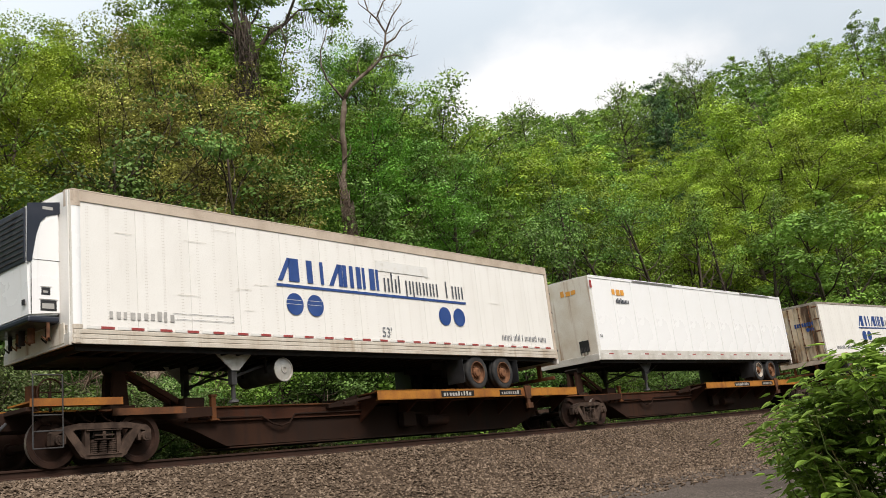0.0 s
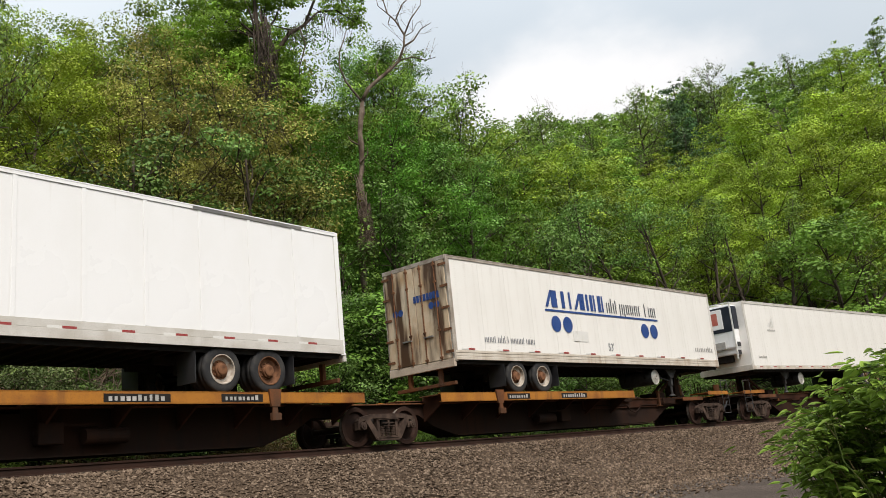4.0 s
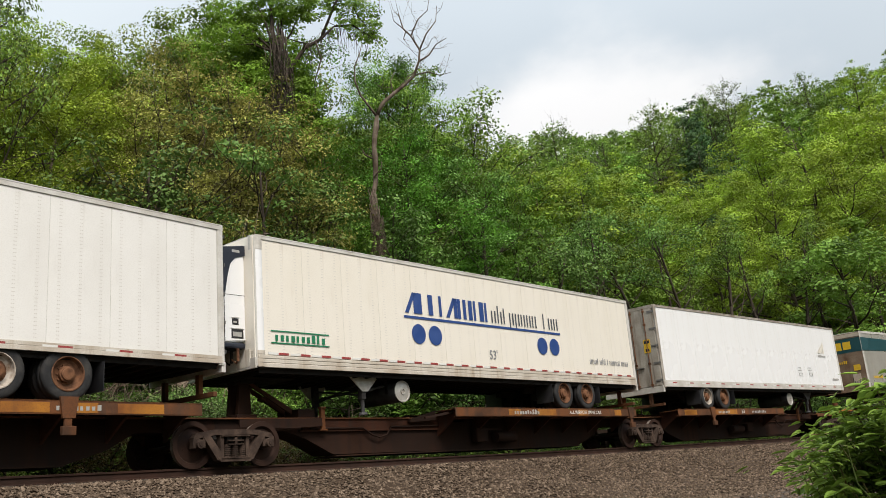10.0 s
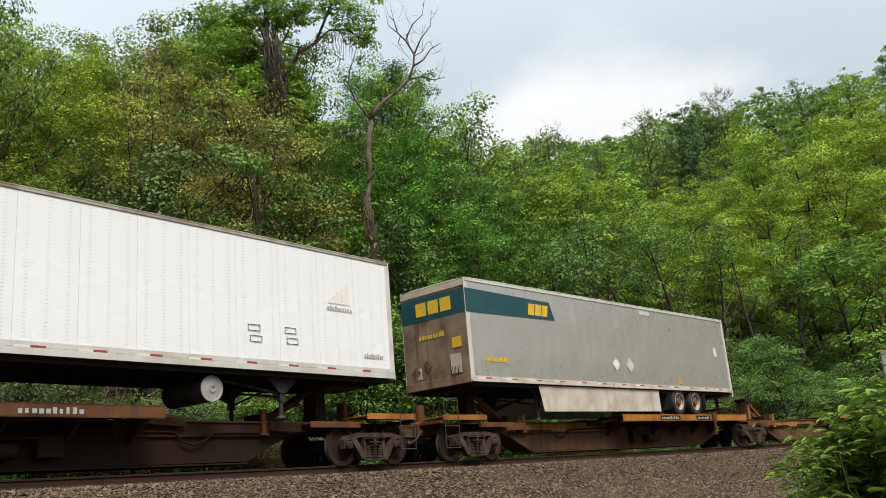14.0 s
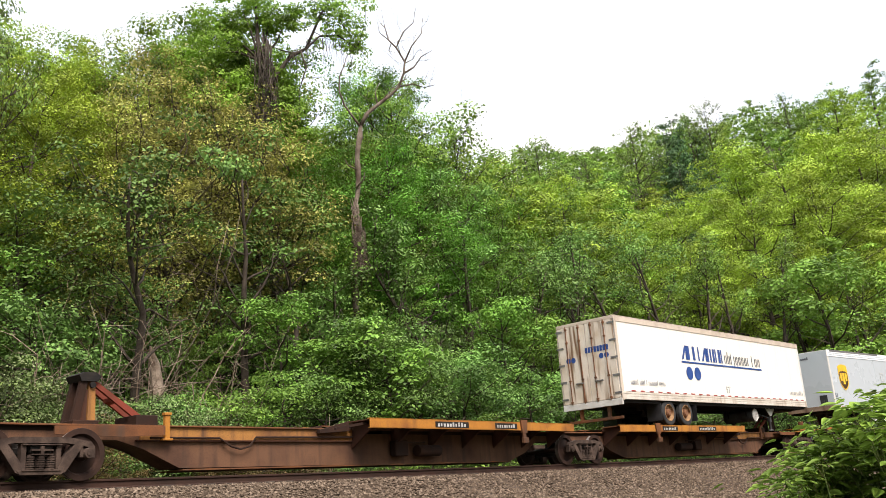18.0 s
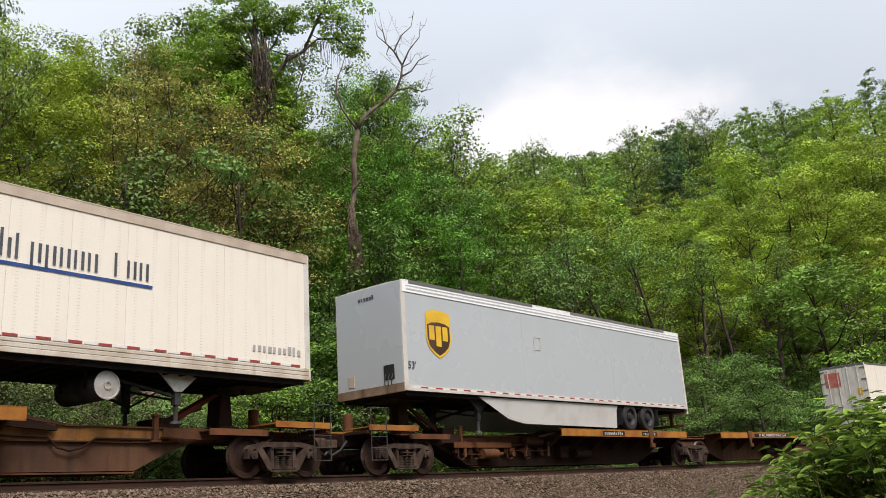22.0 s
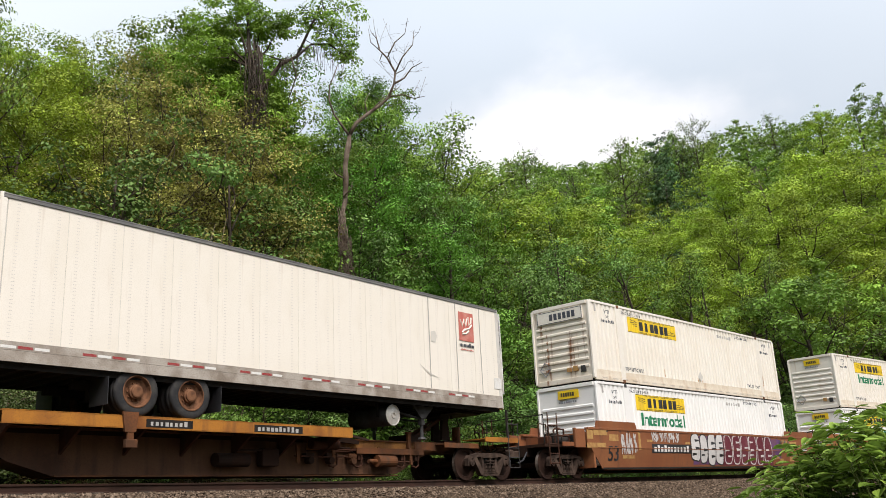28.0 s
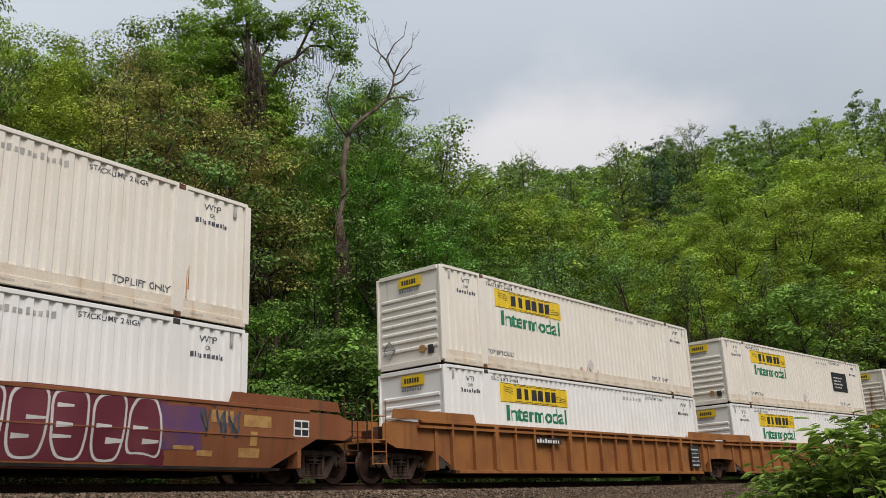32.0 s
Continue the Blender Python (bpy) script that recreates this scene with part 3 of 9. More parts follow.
def make_ballast():
    rng = np.random.default_rng(5)
    n = 52000
    a = 4 + 40 * rng.random(n) ** 1.5
    q = 10.0 + 5.35 * rng.random(n)
    q = np.where(rng.random(n) < 0.13, 10.3 - 2.3 * rng.random(n) ** 2, q)
    th, r = a / RAD, RAD - NEAR + q
    p = np.array(PROFILE)
    z = np.interp(q, p[:, 0], p[:, 1]) + 0.024 * rng.random(n)
    c = np.stack([r * np.sin(th), CENTRE_Y + r * np.cos(th), z], 1)
    size = 0.021 + 0.019 * rng.random(n) ** 1.5
    dirs = np.array([(1, 0, 0), (0, 1, 0), (-1, 0, 0), (0, -1, 0), (0, 0, 1), (0, 0, -1)], float)
    turn = rng.random(n) * math.tau
    o = dirs[None] * (0.7 + 0.6 * rng.random((n, 6, 1))) * size[:, None, None]
    o[:, :, :2] *= 1.25
    o += rng.normal(0, 0.2, (n, 6, 3)) * size[:, None, None]
    cs, sn = np.cos(turn)[:, None], np.sin(turn)[:, None]
    o = np.stack([o[..., 0] * cs - o[..., 1] * sn, o[..., 0] * sn + o[..., 1] * cs, o[..., 2]], -1)
    v = c[:, None] + o
    tri = np.array([(0, 1, 4), (1, 2, 4), (2, 3, 4), (3, 0, 4), (1, 0, 5), (2, 1, 5), (3, 2, 5), (0, 3, 5)])
    me = bpy.data.meshes.new("ballast_stones")
    me.from_pydata(v.reshape(-1, 3).tolist(), [], (np.arange(n)[:, None, None] * 6 + tri[None]).reshape(-1, 3).tolist())
    me.materials.append(M["stone"])
    tagged(new("ballast_stones", me), "loose grey-brown crushed stones on the ballast bank", "gravel", kind="stuff")


make_ballast()


# ---- track ----
def make_rails():
    prof = [(-0.07, -0.172), (0.07, -0.172), (0.07, -0.158), (0.015, -0.138), (0.010, -0.05), (0.036, -0.038), (0.037, -0.008), (0.028, 0.0), (-0.028, 0.0), (-0.037, -0.008), (-0.036, -0.038), (-0.010, -0.05), (-0.015, -0.138), (-0.07, -0.158)]
    track = thing("railway_track", "rusty steel rails on dark timber ties along the ballast", "track", kind="structure")
    for y in (-0.77, 0.77):
        bm = fresh()
        rings = []
        for i in range(150):
            m = on_track(-45 + 2.0 * i)
            rings.append([bm.verts.new(m @ Vector((0, y + py, pz))) for py, pz in prof])
        for s, e in zip(rings, rings[1:]):
            for k in range(len(prof)):
                bm.faces.new((s[k], e[k], e[(k + 1) % len(prof)], s[(k + 1) % len(prof)]))
        bmesh.ops.recalc_face_normals(bm, faces=bm.faces[:])
        part("rail", bm, M["railhead"], track, "rust-brown steel rail")
    tie = link_mesh("tie", box(fresh(), -0.115, 0.115, -1.3, 1.3, -0.35, -0.178, 0.012), M["tie"])
    plate = link_mesh("tie_plate", box(fresh(), -0.1, 0.1, -0.95, -0.62, -0.1785, -0.165, 0.0), M["railhead"])
    for i in range(150):
        o = part("tie", tie, None, track)
        o.matrix_basis = on_track(-2 + 0.52 * i + random.uniform(-0.02, 0.02)) @ pose(0, random.uniform(-0.04, 0.04), random.uniform(-0.012, 0.0), 0, 0, random.uniform(-1.2, 1.2))
        part("tie_plate", plate, None, o)


make_rails()

# ---- the train ----
MOVERS = []      # (thing, its position in the train, the two places along it that rest on the line)
WHEELSETS = []
WHEEL_R = 0.455
HALF = 1.30      # half the width of trailers and decks
SEEN = -HALF     # the side that faces the camera


def text_mesh(words, size, material, wide=1.0, bold=0.012):
    cu = bpy.data.curves.new("lettering", "FONT")
    cu.body, cu.size, cu.align_x, cu.align_y = words, size, "CENTER", "CENTER"
    cu.offset = size * bold
    ob = new("lettering", cu)
    me = bpy.data.meshes.new_from_object(ob)
    bpy.data.objects.remove(ob)
    bpy.data.curves.remove(cu)
    me.transform(Matrix.Diagonal((wide, 1, 1, 1)))
    me.materials.append(material)
    return me


def lettering(words, size, material, parent, x, y, z, wide=1.0, label="", turn=0.0, bold=0.012):
    o = part("lettering", text_mesh(words, size, material, wide, bold), None, parent, label)
    o.matrix_basis = pose(x, y, z, 90, 0, turn)
    return o


def bars(bm, x0, x1, z0, z1, y, count, seed=1, fill=0.72):
    """A run of plain upright bars in place of a line of small writing."""
    rng = random.Random(seed)
    w = (x1 - x0) / count
    for i in range(count):
        lift = 0.08 * (z1 - z0) * rng.random()
        h = z0 + (z1 - z0) * (1.0 if rng.random() < 0.2 else 0.74)
        wide = fill * rng.choice((0.8, 1.0, 1.0, 1.15))
        box(bm, x0 + i * w, x0 + i * w + w * min(wide, 0.88), y - 0.002, y, z0 + lift, h)
    return bm


def logo_letters(bm, x0, x1, z0, z1, y):
    """Bold upright and leaning strokes in the rhythm of a word mark; they spell nothing."""
    w = (x1 - x0) / 8
    k = 0.25 * w

    def stroke(a, b, wide=k):
        prism(bm, [(a, z0), (a + wide, z0), (b + wide, z1), (b, z1)], y - 0.002, y)

    for i in (0, 4):
        a = x0 + i * w - (0.25 * w if i else 0.0)
        stroke(a, a + 0.72 * w, k * 1.3)
        stroke(a + 0.80 * w, a + 0.80 * w, k * 1.3)
    for i in (1, 2, 3):
        a = x0 + i * w + 0.12 * w
        stroke(a, a - 0.02 * w, k * (1.7 if i < 3 else 1.0))
    for f, wide in ((4.9, 1.2), (5.45, 1.2), (6.0, 1.5), (6.5, 0.9), (7.1, 1.8), (7.66, 0.9)):
        stroke(x0 + f * w, x0 + f * w, k * wide)
    return bm


def lower_bars(bm, x0, x1, z0, h, y, heights):
    """Plain thin bars, two for each small letter, in place of lower-case writing: 1 stands at letter height, more rises, less hangs."""
    w = (x1 - x0) / len(heights)
    for i, v in enumerate(heights):
        if not v:
            continue
        a = x0 + i * w
        lo, hi = (z0 - h * 0.28, z0 + h) if v < 0 else (z0, z0 + h * v)
        box(bm, a + 0.06 * w, a + 0.26 * w, y - 0.002, y, lo, hi)
        if abs(v) != 1.3:
            box(bm, a + 0.58 * w, a + 0.80 * w, y - 0.002, y, z0, z0 + h)
    return bm


def disc(bm, x, z, r, y, seg=28):
    return cyl(bm, (x, y, z), (x, y - 0.003, z), r, seg=seg)


def ring_profile(bm, pts, seg, cap=True):
    """A body turned about the y axis from (radius, y) points."""
    rings = [[bm.verts.new((r * math.cos(k * math.tau / seg), y, r * math.sin(k * math.tau / seg))) for k in range(seg)] for r, y in pts]
    for a, b in zip(rings, rings[1:]):
        for k in range(seg):
            bm.faces.new((a[k], b[k], b[(k + 1) % seg], a[(k + 1) % seg]))
    for ring in (rings[0], rings[-1]):
        if cap and (ring[0].co - ring[seg // 2].co).length > 0.01:
            bm.faces.new(ring)
    bmesh.ops.recalc_face_normals(bm, faces=bm.faces[:])
    return bm


TYRE = None


def tyre_meshes():
    bm = fresh()
    for y in (-0.13, 0.17):
        ring_profile(bm, [(0.30, y - 0.115), (0.36, y - 0.13), (0.45, y - 0.125), (0.485, y - 0.10), (0.49, y - 0.03), (0.478, y - 0.02), (0.49, y - 0.01), (0.49, y + 0.07), (0.478, y + 0.08), (0.485, y + 0.10), (0.45, y + 0.125), (0.30, y + 0.12)], 28, False)
    t = link_mesh("tyre", bm, M["tyre"])
    for p in t.polygons:
        p.use_smooth = True
    rims, dishes = [], []
    for key, inner in (("rimwhite", "rimrust"), ("rimrust", "rimrust"), ("frame", "black"), ("rimtan", "rimrust")):
        rims.append(link_mesh("rim", ring_profile(fresh(), [(0.29, -0.250), (0.300, -0.266), (0.318, -0.262), (0.318, -0.23), (0.295, -0.225), (0.268, -0.180), (0.205, -0.158)], 28, False), M[key]))
        bm = fresh()
        ring_profile(bm, [(0.207, -0.156), (0.19, -0.15), (0.15, -0.155), (0.148, -0.225), (0.125, -0.232), (0.118, -0.262), (0.095, -0.27), (0.0001, -0.27)], 24)
        for k in range(10):
            c, s = math.cos(k * math.tau / 10), math.sin(k * math.tau / 10)
            cyl(bm, (0.172 * c, -0.14, 0.172 * s), (0.172 * c, -0.185, 0.172 * s), 0.016, seg=6)
        dishes.append(link_mesh("hub", bm, M[inner]))
    return t, rims, dishes


TYRE, RIMS, HUBS = tyre_meshes()
REFLECTOR = {k: link_mesh("reflector", box(fresh(), -0.14, 0.14, -0.003, 0.003, -0.025, 0.025), M[k]) for k in ("red", "tape")}


def trailer(u0, length, zb, ht, flip, label, body="white", top="rail_alu", low="rail_alu", door="greydoor", panels=13, battens=False, unit="", skirt="", rims=(0, 1), tank=True, tape=13, top_h=0.13, low_h=0.16, landing=True, post="rail_alu", axle=0.0, tank_x=4.8, leg=3.45, bracket="frame"):
    """A 53 ft road trailer. flip: its doors, not its nose, lead. x runs along the train, z from the rail heads."""
    t = thing("semi_trailer", label, "trailer", "trailers on the train")
    zt = zb + ht
    X = (lambda x: length - x) if flip else (lambda x: x)

    def bx(bm, x0, x1, *rest, bevel=0.0):
        a, b = sorted((X(x0), X(x1)))
        return box(bm, a, b, *rest, bevel)

    y = HALF
    part("body", bx(fresh(), 0.01, length - 0.01, -y + 0.012, y - 0.012, zb + 0.02, zt - 0.03, bevel=0.012), M["seam" if body != "grey" else body], t)
    w = (length - 0.30) / panels
    for side in (-1, 1):
        me = None
        for i in range(panels):
            if me is None:
                bm = fresh()
                box(bm, 0.004, w - 0.004, -0.004, 0.004, zb + low_h + 0.003, zt - top_h - 0.003, 0.003)
                me = link_mesh("panel", bm, M[body])
            o = part("panel", me, None, t)
            o.matrix_basis = pose(0.15 + i * w, side * (y - 0.010), 0) if side < 0 else pose(0.15 + (i + 1) * w, side * (y - 0.010), 0, 0, 0, 180)
        if battens:
            bm = fresh()
            box(bm, -0.045, 0.045, -0.012, 0.004, zb + low_h, zt - top_h, 0.01)
            bme = link_mesh("batten", bm, M[body])
            for i in range(1, panels):
                o = part("batten", bme, None, t)
                o.matrix_basis = pose(0.15 + i * w, side * (y - 0.002), 0)
        s = side * y
        if side < 0 and body in ("white", "cream", "clean") and not battens:
            bm = fresh()
            for i in range(panels * 3):
                for j in range(38):
                    zz = zb + low_h + 0.08 + j * (ht - low_h - top_h - 0.16) / 37
                    for k in (-0.017, 0.017):
                        xx = 0.15 + (i + 0.5) * w / 3 + k
                        f = [bm.verts.new((xx + dx, -y + 0.0042, zz + dz)) for dx, dz in ((-0.011, -0.007), (0.011, -0.007), (0.011, 0.007), (-0.011, 0.007))]
                        bm.faces.new(f)
            part("riveting", bm, M["rivet"], t)
        if low == "dirtyrail" and low_h > 0.25:
            bm = bx(fresh(), 0.05, length - 0.05, s - 0.014, s + 0.008, zb, zb + 0.10, bevel=0.012)
            bx(bm, 0.05, length - 0.05, s - 0.010, s + 0.004, zb + 0.104, zb + 0.19, bevel=0.010)
            bx(bm, 0.05, length - 0.05, s - 0.014, s + 0.008, zb + 0.194, zb + low_h, bevel=0.014)
            part("bottom_rail", bm, M[low], t)
        else:
            part("bottom_rail", bx(bx(fresh(), 0.05, length - 0.05, s - 0.014, s + 0.006, zb, zb + low_h * 0.55, bevel=0.006), 0.05, length - 0.05, s - 0.01, s + 0.002, zb + low_h * 0.55 + 0.004, zb + low_h, bevel=0.004), M[low], t)
        part("top_rail", bx(bx(fresh(), 0.05, length - 0.05, s - 0.014, s + 0.004, zt - top_h, zt - 0.02, bevel=0.006), 0.05, length - 0.05, s - 0.02, s + 0.008, zt - 0.028, zt, bevel=0.006), M[top], t)
        if unit != "dome":
            part("corner_post", bx(fresh(), -0.01, 0.16, s - 0.02 * (side > 0), s + 0.02 * (side < 0), zb + 0.01, zt - 0.005, bevel=0.012), M[post], t)
        part("rear_post", bx(fresh(), length - 0.13, length + 0.012, s - 0.03 * (side > 0) - 0.006, s + 0.03 * (side < 0) + 0.006, zb - 0.03, zt + 0.01, bevel=0.01), M[top if top not in ("clean", "dark_rail") else "rail_alu" if body == "grey" else body], t)
    bm = fresh()
    prism(bm, [(-y + 0.03, zt - 0.02), (y - 0.03, zt - 0.02), (y * 0.6, zt + 0.012), (-y * 0.6, zt + 0.012)], 0.02, length - 0.02)
    bm.transform(Matrix(((0, 1, 0, 0), (1, 0, 0, 0), (0, 0, 1, 0), (0, 0, 0, 1))))
    part("roof", bm, M["rail_alu"], t)
    if tape:
        step = (length - 0.6) / tape
        for i in range(tape):
            for key, dx in (("tape", 0.0), ("red", 0.29)):
                o = part("reflector", REFLECTOR[key], None, t)
                o.matrix_basis = pose(0.45 + i * step + dx, SEEN - 0.010, zb + (low_h + 0.04 if low == "dirtyrail" and low_h > 0.25 else low_h * 0.62))
    # floor frame, cross members
    bm = fresh()
    bx(bm, 0.1, length - 0.1, -y + 0.06, y - 0.06, zb - 0.03, zb + 0.0)
    bx(bm, 0.12, length - 0.12, -y + 0.10, -y + 0.13, zb - 0.105, zb - 0.028)
    bx(bm, 0.12, length - 0.12, y - 0.13, y - 0.10, zb - 0.105, zb - 0.028)
    for i in range(40):
        xx = 0.3 + i * (length - 0.6) / 39
        bx(bm, xx - 0.025, xx + 0.025, -y + 0.1, y - 0.1, zb - 0.11, zb - 0.028)
    part("floor_frame", bm, M["under"], t)
    part("coupler_plate", bx(cyl(fresh(), (X(0.92), 0, zb - 0.24), (X(0.92), 0, zb - 0.12), 0.045), 0.25, 1.6, -0.6, 0.6, zb - 0.14, zb - 0.112), M["under"], t)
    # nose
    bm = fresh()
    bx(bm, -0.015, 0.012, -y + 0.03, y - 0.03, zb + 0.03, zt - 0.03, bevel=0.008)
    part("front_wall", bm, M[{"clean": "stainedwhite", "bare": "stained"}.get(body, body)], t)
    part("front_sill", bx(fresh(), -0.03, 0.02, -y + 0.01, y - 0.01, zb - 0.02, zb + 0.22, bevel=0.01), M["rail_alu" if body not in ("grey", "bare") else "stained"], t)
    if unit:
        if unit == "dome":
            dome_cooler(t, zb, zt, top, low)
        else:
            cooling_unit(t, X, bx, zb, zt)
    elif not flip:
        part("connector_box", bx(fresh(), -0.03, -0.012, -0.95, -0.55, zb + 0.35, zb + 0.75, bevel=0.008), M["black"], t)
        part("document_box", bx(fresh(), -0.03, -0.012, 0.6, 0.85, zb + 0.3, zb + 0.62, bevel=0.008), M["tan_rail"], t)
        bm = fresh()
        for k in range(3):
            tube(bm, [(X(-0.03), -0.9 + 0.13 * k, zb + 0.5), (X(-0.09), -0.9 + 0.13 * k, zb + 0.36), (X(-0.05), -0.86 + 0.13 * k, zb + 0.22)], 0.014)
        part("hose_fitting", bm, M["frame"], t)
    # doors
    for s in (-1, 1):
        d = part("door", bx(fresh(), length + 0.0, length + 0.035, *sorted((s * 0.012, s * (y - 0.07))), zb + 0.06, zt - 0.12, bevel=0.01), M[door], t, "white trailer door with lock rods")
        bm = fresh()
        for yy in (0.28, 0.85):
            cyl(bm, (X(length + 0.055), s * yy, zb + 0.02), (X(length + 0.055), s * yy, zt - 0.09), 0.019, seg=8)
            for zz in (zb + 0.12, zb + 0.9, zt - 0.7, zt - 0.2):
                bx(bm, length + 0.034, length + 0.075, s * yy - 0.05, s * yy + 0.05, zz - 0.03, zz + 0.03)
        part("lock_rod", bm, M["rail_alu" if door == "greydoor" else "rimrust"], d)
        for k in range(5):
            zz = zb + 0.25 + k * (ht - 0.5) / 4
            part("hinge", bx(fresh(), length + 0.034, length + 0.052, *sorted((s * (y - 0.28), s * (y + 0.012))), zz - 0.035, zz + 0.035), M["dark_rail" if door != "door" else "rimrust"], d)
        bm = fresh()
        bx(bm, length + 0.036, length + 0.09, *sorted((s * 0.25, s * 0.6)), zb + 0.75, zb + 0.79)
        part("lock_handle", bm, M["dark_rail"], d)
    part("door_header", bx(fresh(), length - 0.02, length + 0.04, -y + 0.02, y - 0.02, zt - 0.12, zt + 0.005, bevel=0.008), M[top], t)
    bm = fresh()
    bx(bm, length - 0.05, length + 0.05, -y + 0.01, y - 0.01, zb - 0.18, zb + 0.04, bevel=0.01)
    part("rear_sill", bm, M["rail_alu" if door != "door" else "tan_rail"], t)
    bm = fresh()
    for yy in (-0.6, 0.6):
        bx(bm, length - 0.16, length - 0.06, yy - 0.06, yy + 0.06, zb - 0.62, zb - 0.15)
    bx(bm, length - 0.17, length - 0.07, -1.15, 1.15, zb - 0.66, zb - 0.56, bevel=0.01)
    part("rear_bumper", bm, M["rust"], t, "rusty underride bumper")
    # landing gear
    if landing:
        for s in (-1, 1):
            bm = fresh()
            bx(bm, leg - 0.07, leg + 0.07, s * 0.88 - 0.07, s * 0.88 + 0.07, 1.45, zb - 0.05, bevel=0.008)
            cyl(bm, (X(leg), s * 0.88, 1.12), (X(leg), s * 0.88, 1.5), 0.05, seg=10)
            cyl(bm, (X(leg), s * 0.88, 1.07), (X(leg), s * 0.88, 1.13), 0.12, 0.09, seg=12)
            pts = [(X(leg - 0.50), zb - 0.05), (X(leg + 0.50), zb - 0.05), (X(leg + 0.11), zb - 0.42), (X(leg - 0.07), zb - 0.42)]
            leg_part = part("landing_leg", bm, M["frame"], t, "grey steel landing leg")
            part("leg_bracket", prism(fresh(), pts, s * 0.97 - 0.012, s * 0.97 + 0.012), M[bracket], leg_part)
        bm = fresh()
        for s in (-1, 1):
            cyl(bm, (X(leg), s * 0.88, 1.62), (X(leg + 1.65), s * 0.5, zb - 0.08), 0.035, seg=6)
            cyl(bm, (X(leg), s * 0.86, 1.55), (X(leg), -s * 0.86, zb - 0.2), 0.025, seg=6)
        part("brace", bm, M["frame"], t)
    if tank:
        bm = fresh()
        cyl(bm, (X(tank_x), -1.02, zb - 0.40), (X(tank_x), 0.35, zb - 0.40), 0.27, seg=28)
        tk = part("fuel_tank", bm, M["frame"], t, "round fuel tank slung under the floor")
        bm = fresh()
        ring_profile(bm, [(0.272, -0.02), (0.276, -0.045), (0.25, -0.05), (0.24, -0.035), (0.09, -0.055), (0.085, -0.075), (0.05, -0.075), (0.045, -0.05), (0.0001, -0.05)], 28)
        e = part("tank_end", bm, M["tank"], tk, "dull white tank end")
        e.matrix_basis = pose(X(tank_x), -1.0, zb - 0.40)
        for yy in (-0.75, 0.1):
            for xs in (tank_x - 0.3, tank_x + 0.27):
                part("tank_strap", bx(fresh(), xs, xs + 0.03, yy - 0.03, yy + 0.03, zb - 0.45, zb - 0.03), M["under"], tk)
    # axles
    for k, xw in enumerate((11.85 + axle, 13.12 + axle)):
        for s in (-1, 1):
            wh = part("wheel", TYRE, None, t, "dual road wheel with worn tyres")
            wh.matrix_basis = pose(X(xw), s * 1.0, 1.71, 0, 0, 0 if s < 0 else 180)
            part("rim", RIMS[rims[(k if not flip else 1 - k)]], None, wh)
            part("hub", HUBS[rims[(k if not flip else 1 - k)]], None, wh, "rusty dished wheel hub")
        part("axle", cyl(fresh(), (X(xw), -0.8, 1.71), (X(xw), 0.8, 1.71), 0.065), M["under"], t)
    bm = fresh()
    for s in (-1, 1):
        bx(bm, 10.7 + axle, 14.1 + axle, s * 0.5 - 0.05, s * 0.5 + 0.05, zb - 0.28, zb - 0.11)
        for xw in (11.3 + axle, 12.45 + axle, 13.65 + axle):
            bx(bm, xw - 0.1, xw + 0.1, s * 0.5 - 0.06, s * 0.5 + 0.06, zb - 0.5, zb - 0.2)
    part("suspension", bm, M["under"], t)
    for s in (-1, 1):
        for xf in (11.12 + axle, 13.78 + axle):
            part("mud_flap", bx(fresh(), xf, xf + 0.015, s * 1.0 - 0.31, s * 1.0 + 0.31, 1.42, zb - 0.1), M["black"], t)
    if skirt:
        bm = fresh()
        if skirt == "swept":
            poly = [(3.1, zb - 0.02), (10.9, zb - 0.02), (10.78, zb - 0.2), (10.70, 1.30), (5.3, 1.34), (4.5, 1.46)]
        else:
            poly = [(3.15, zb - 0.02), (10.35, zb - 0.02), (10.35, 1.34), (3.35, 1.30)]
        prism(bm, poly, -1.235, -1.22)
        part("side_skirt", bm, M["skirt" if skirt == "swept" else "dirtyrail"], t, "white aerodynamic side skirt")
        bm = fresh()
        prism(bm, poly, 1.22, 1.235)
        part("side_skirt", bm, M["clean"], t)
    MOVERS.append((t, u0, -0.5, 17.5))
    return t


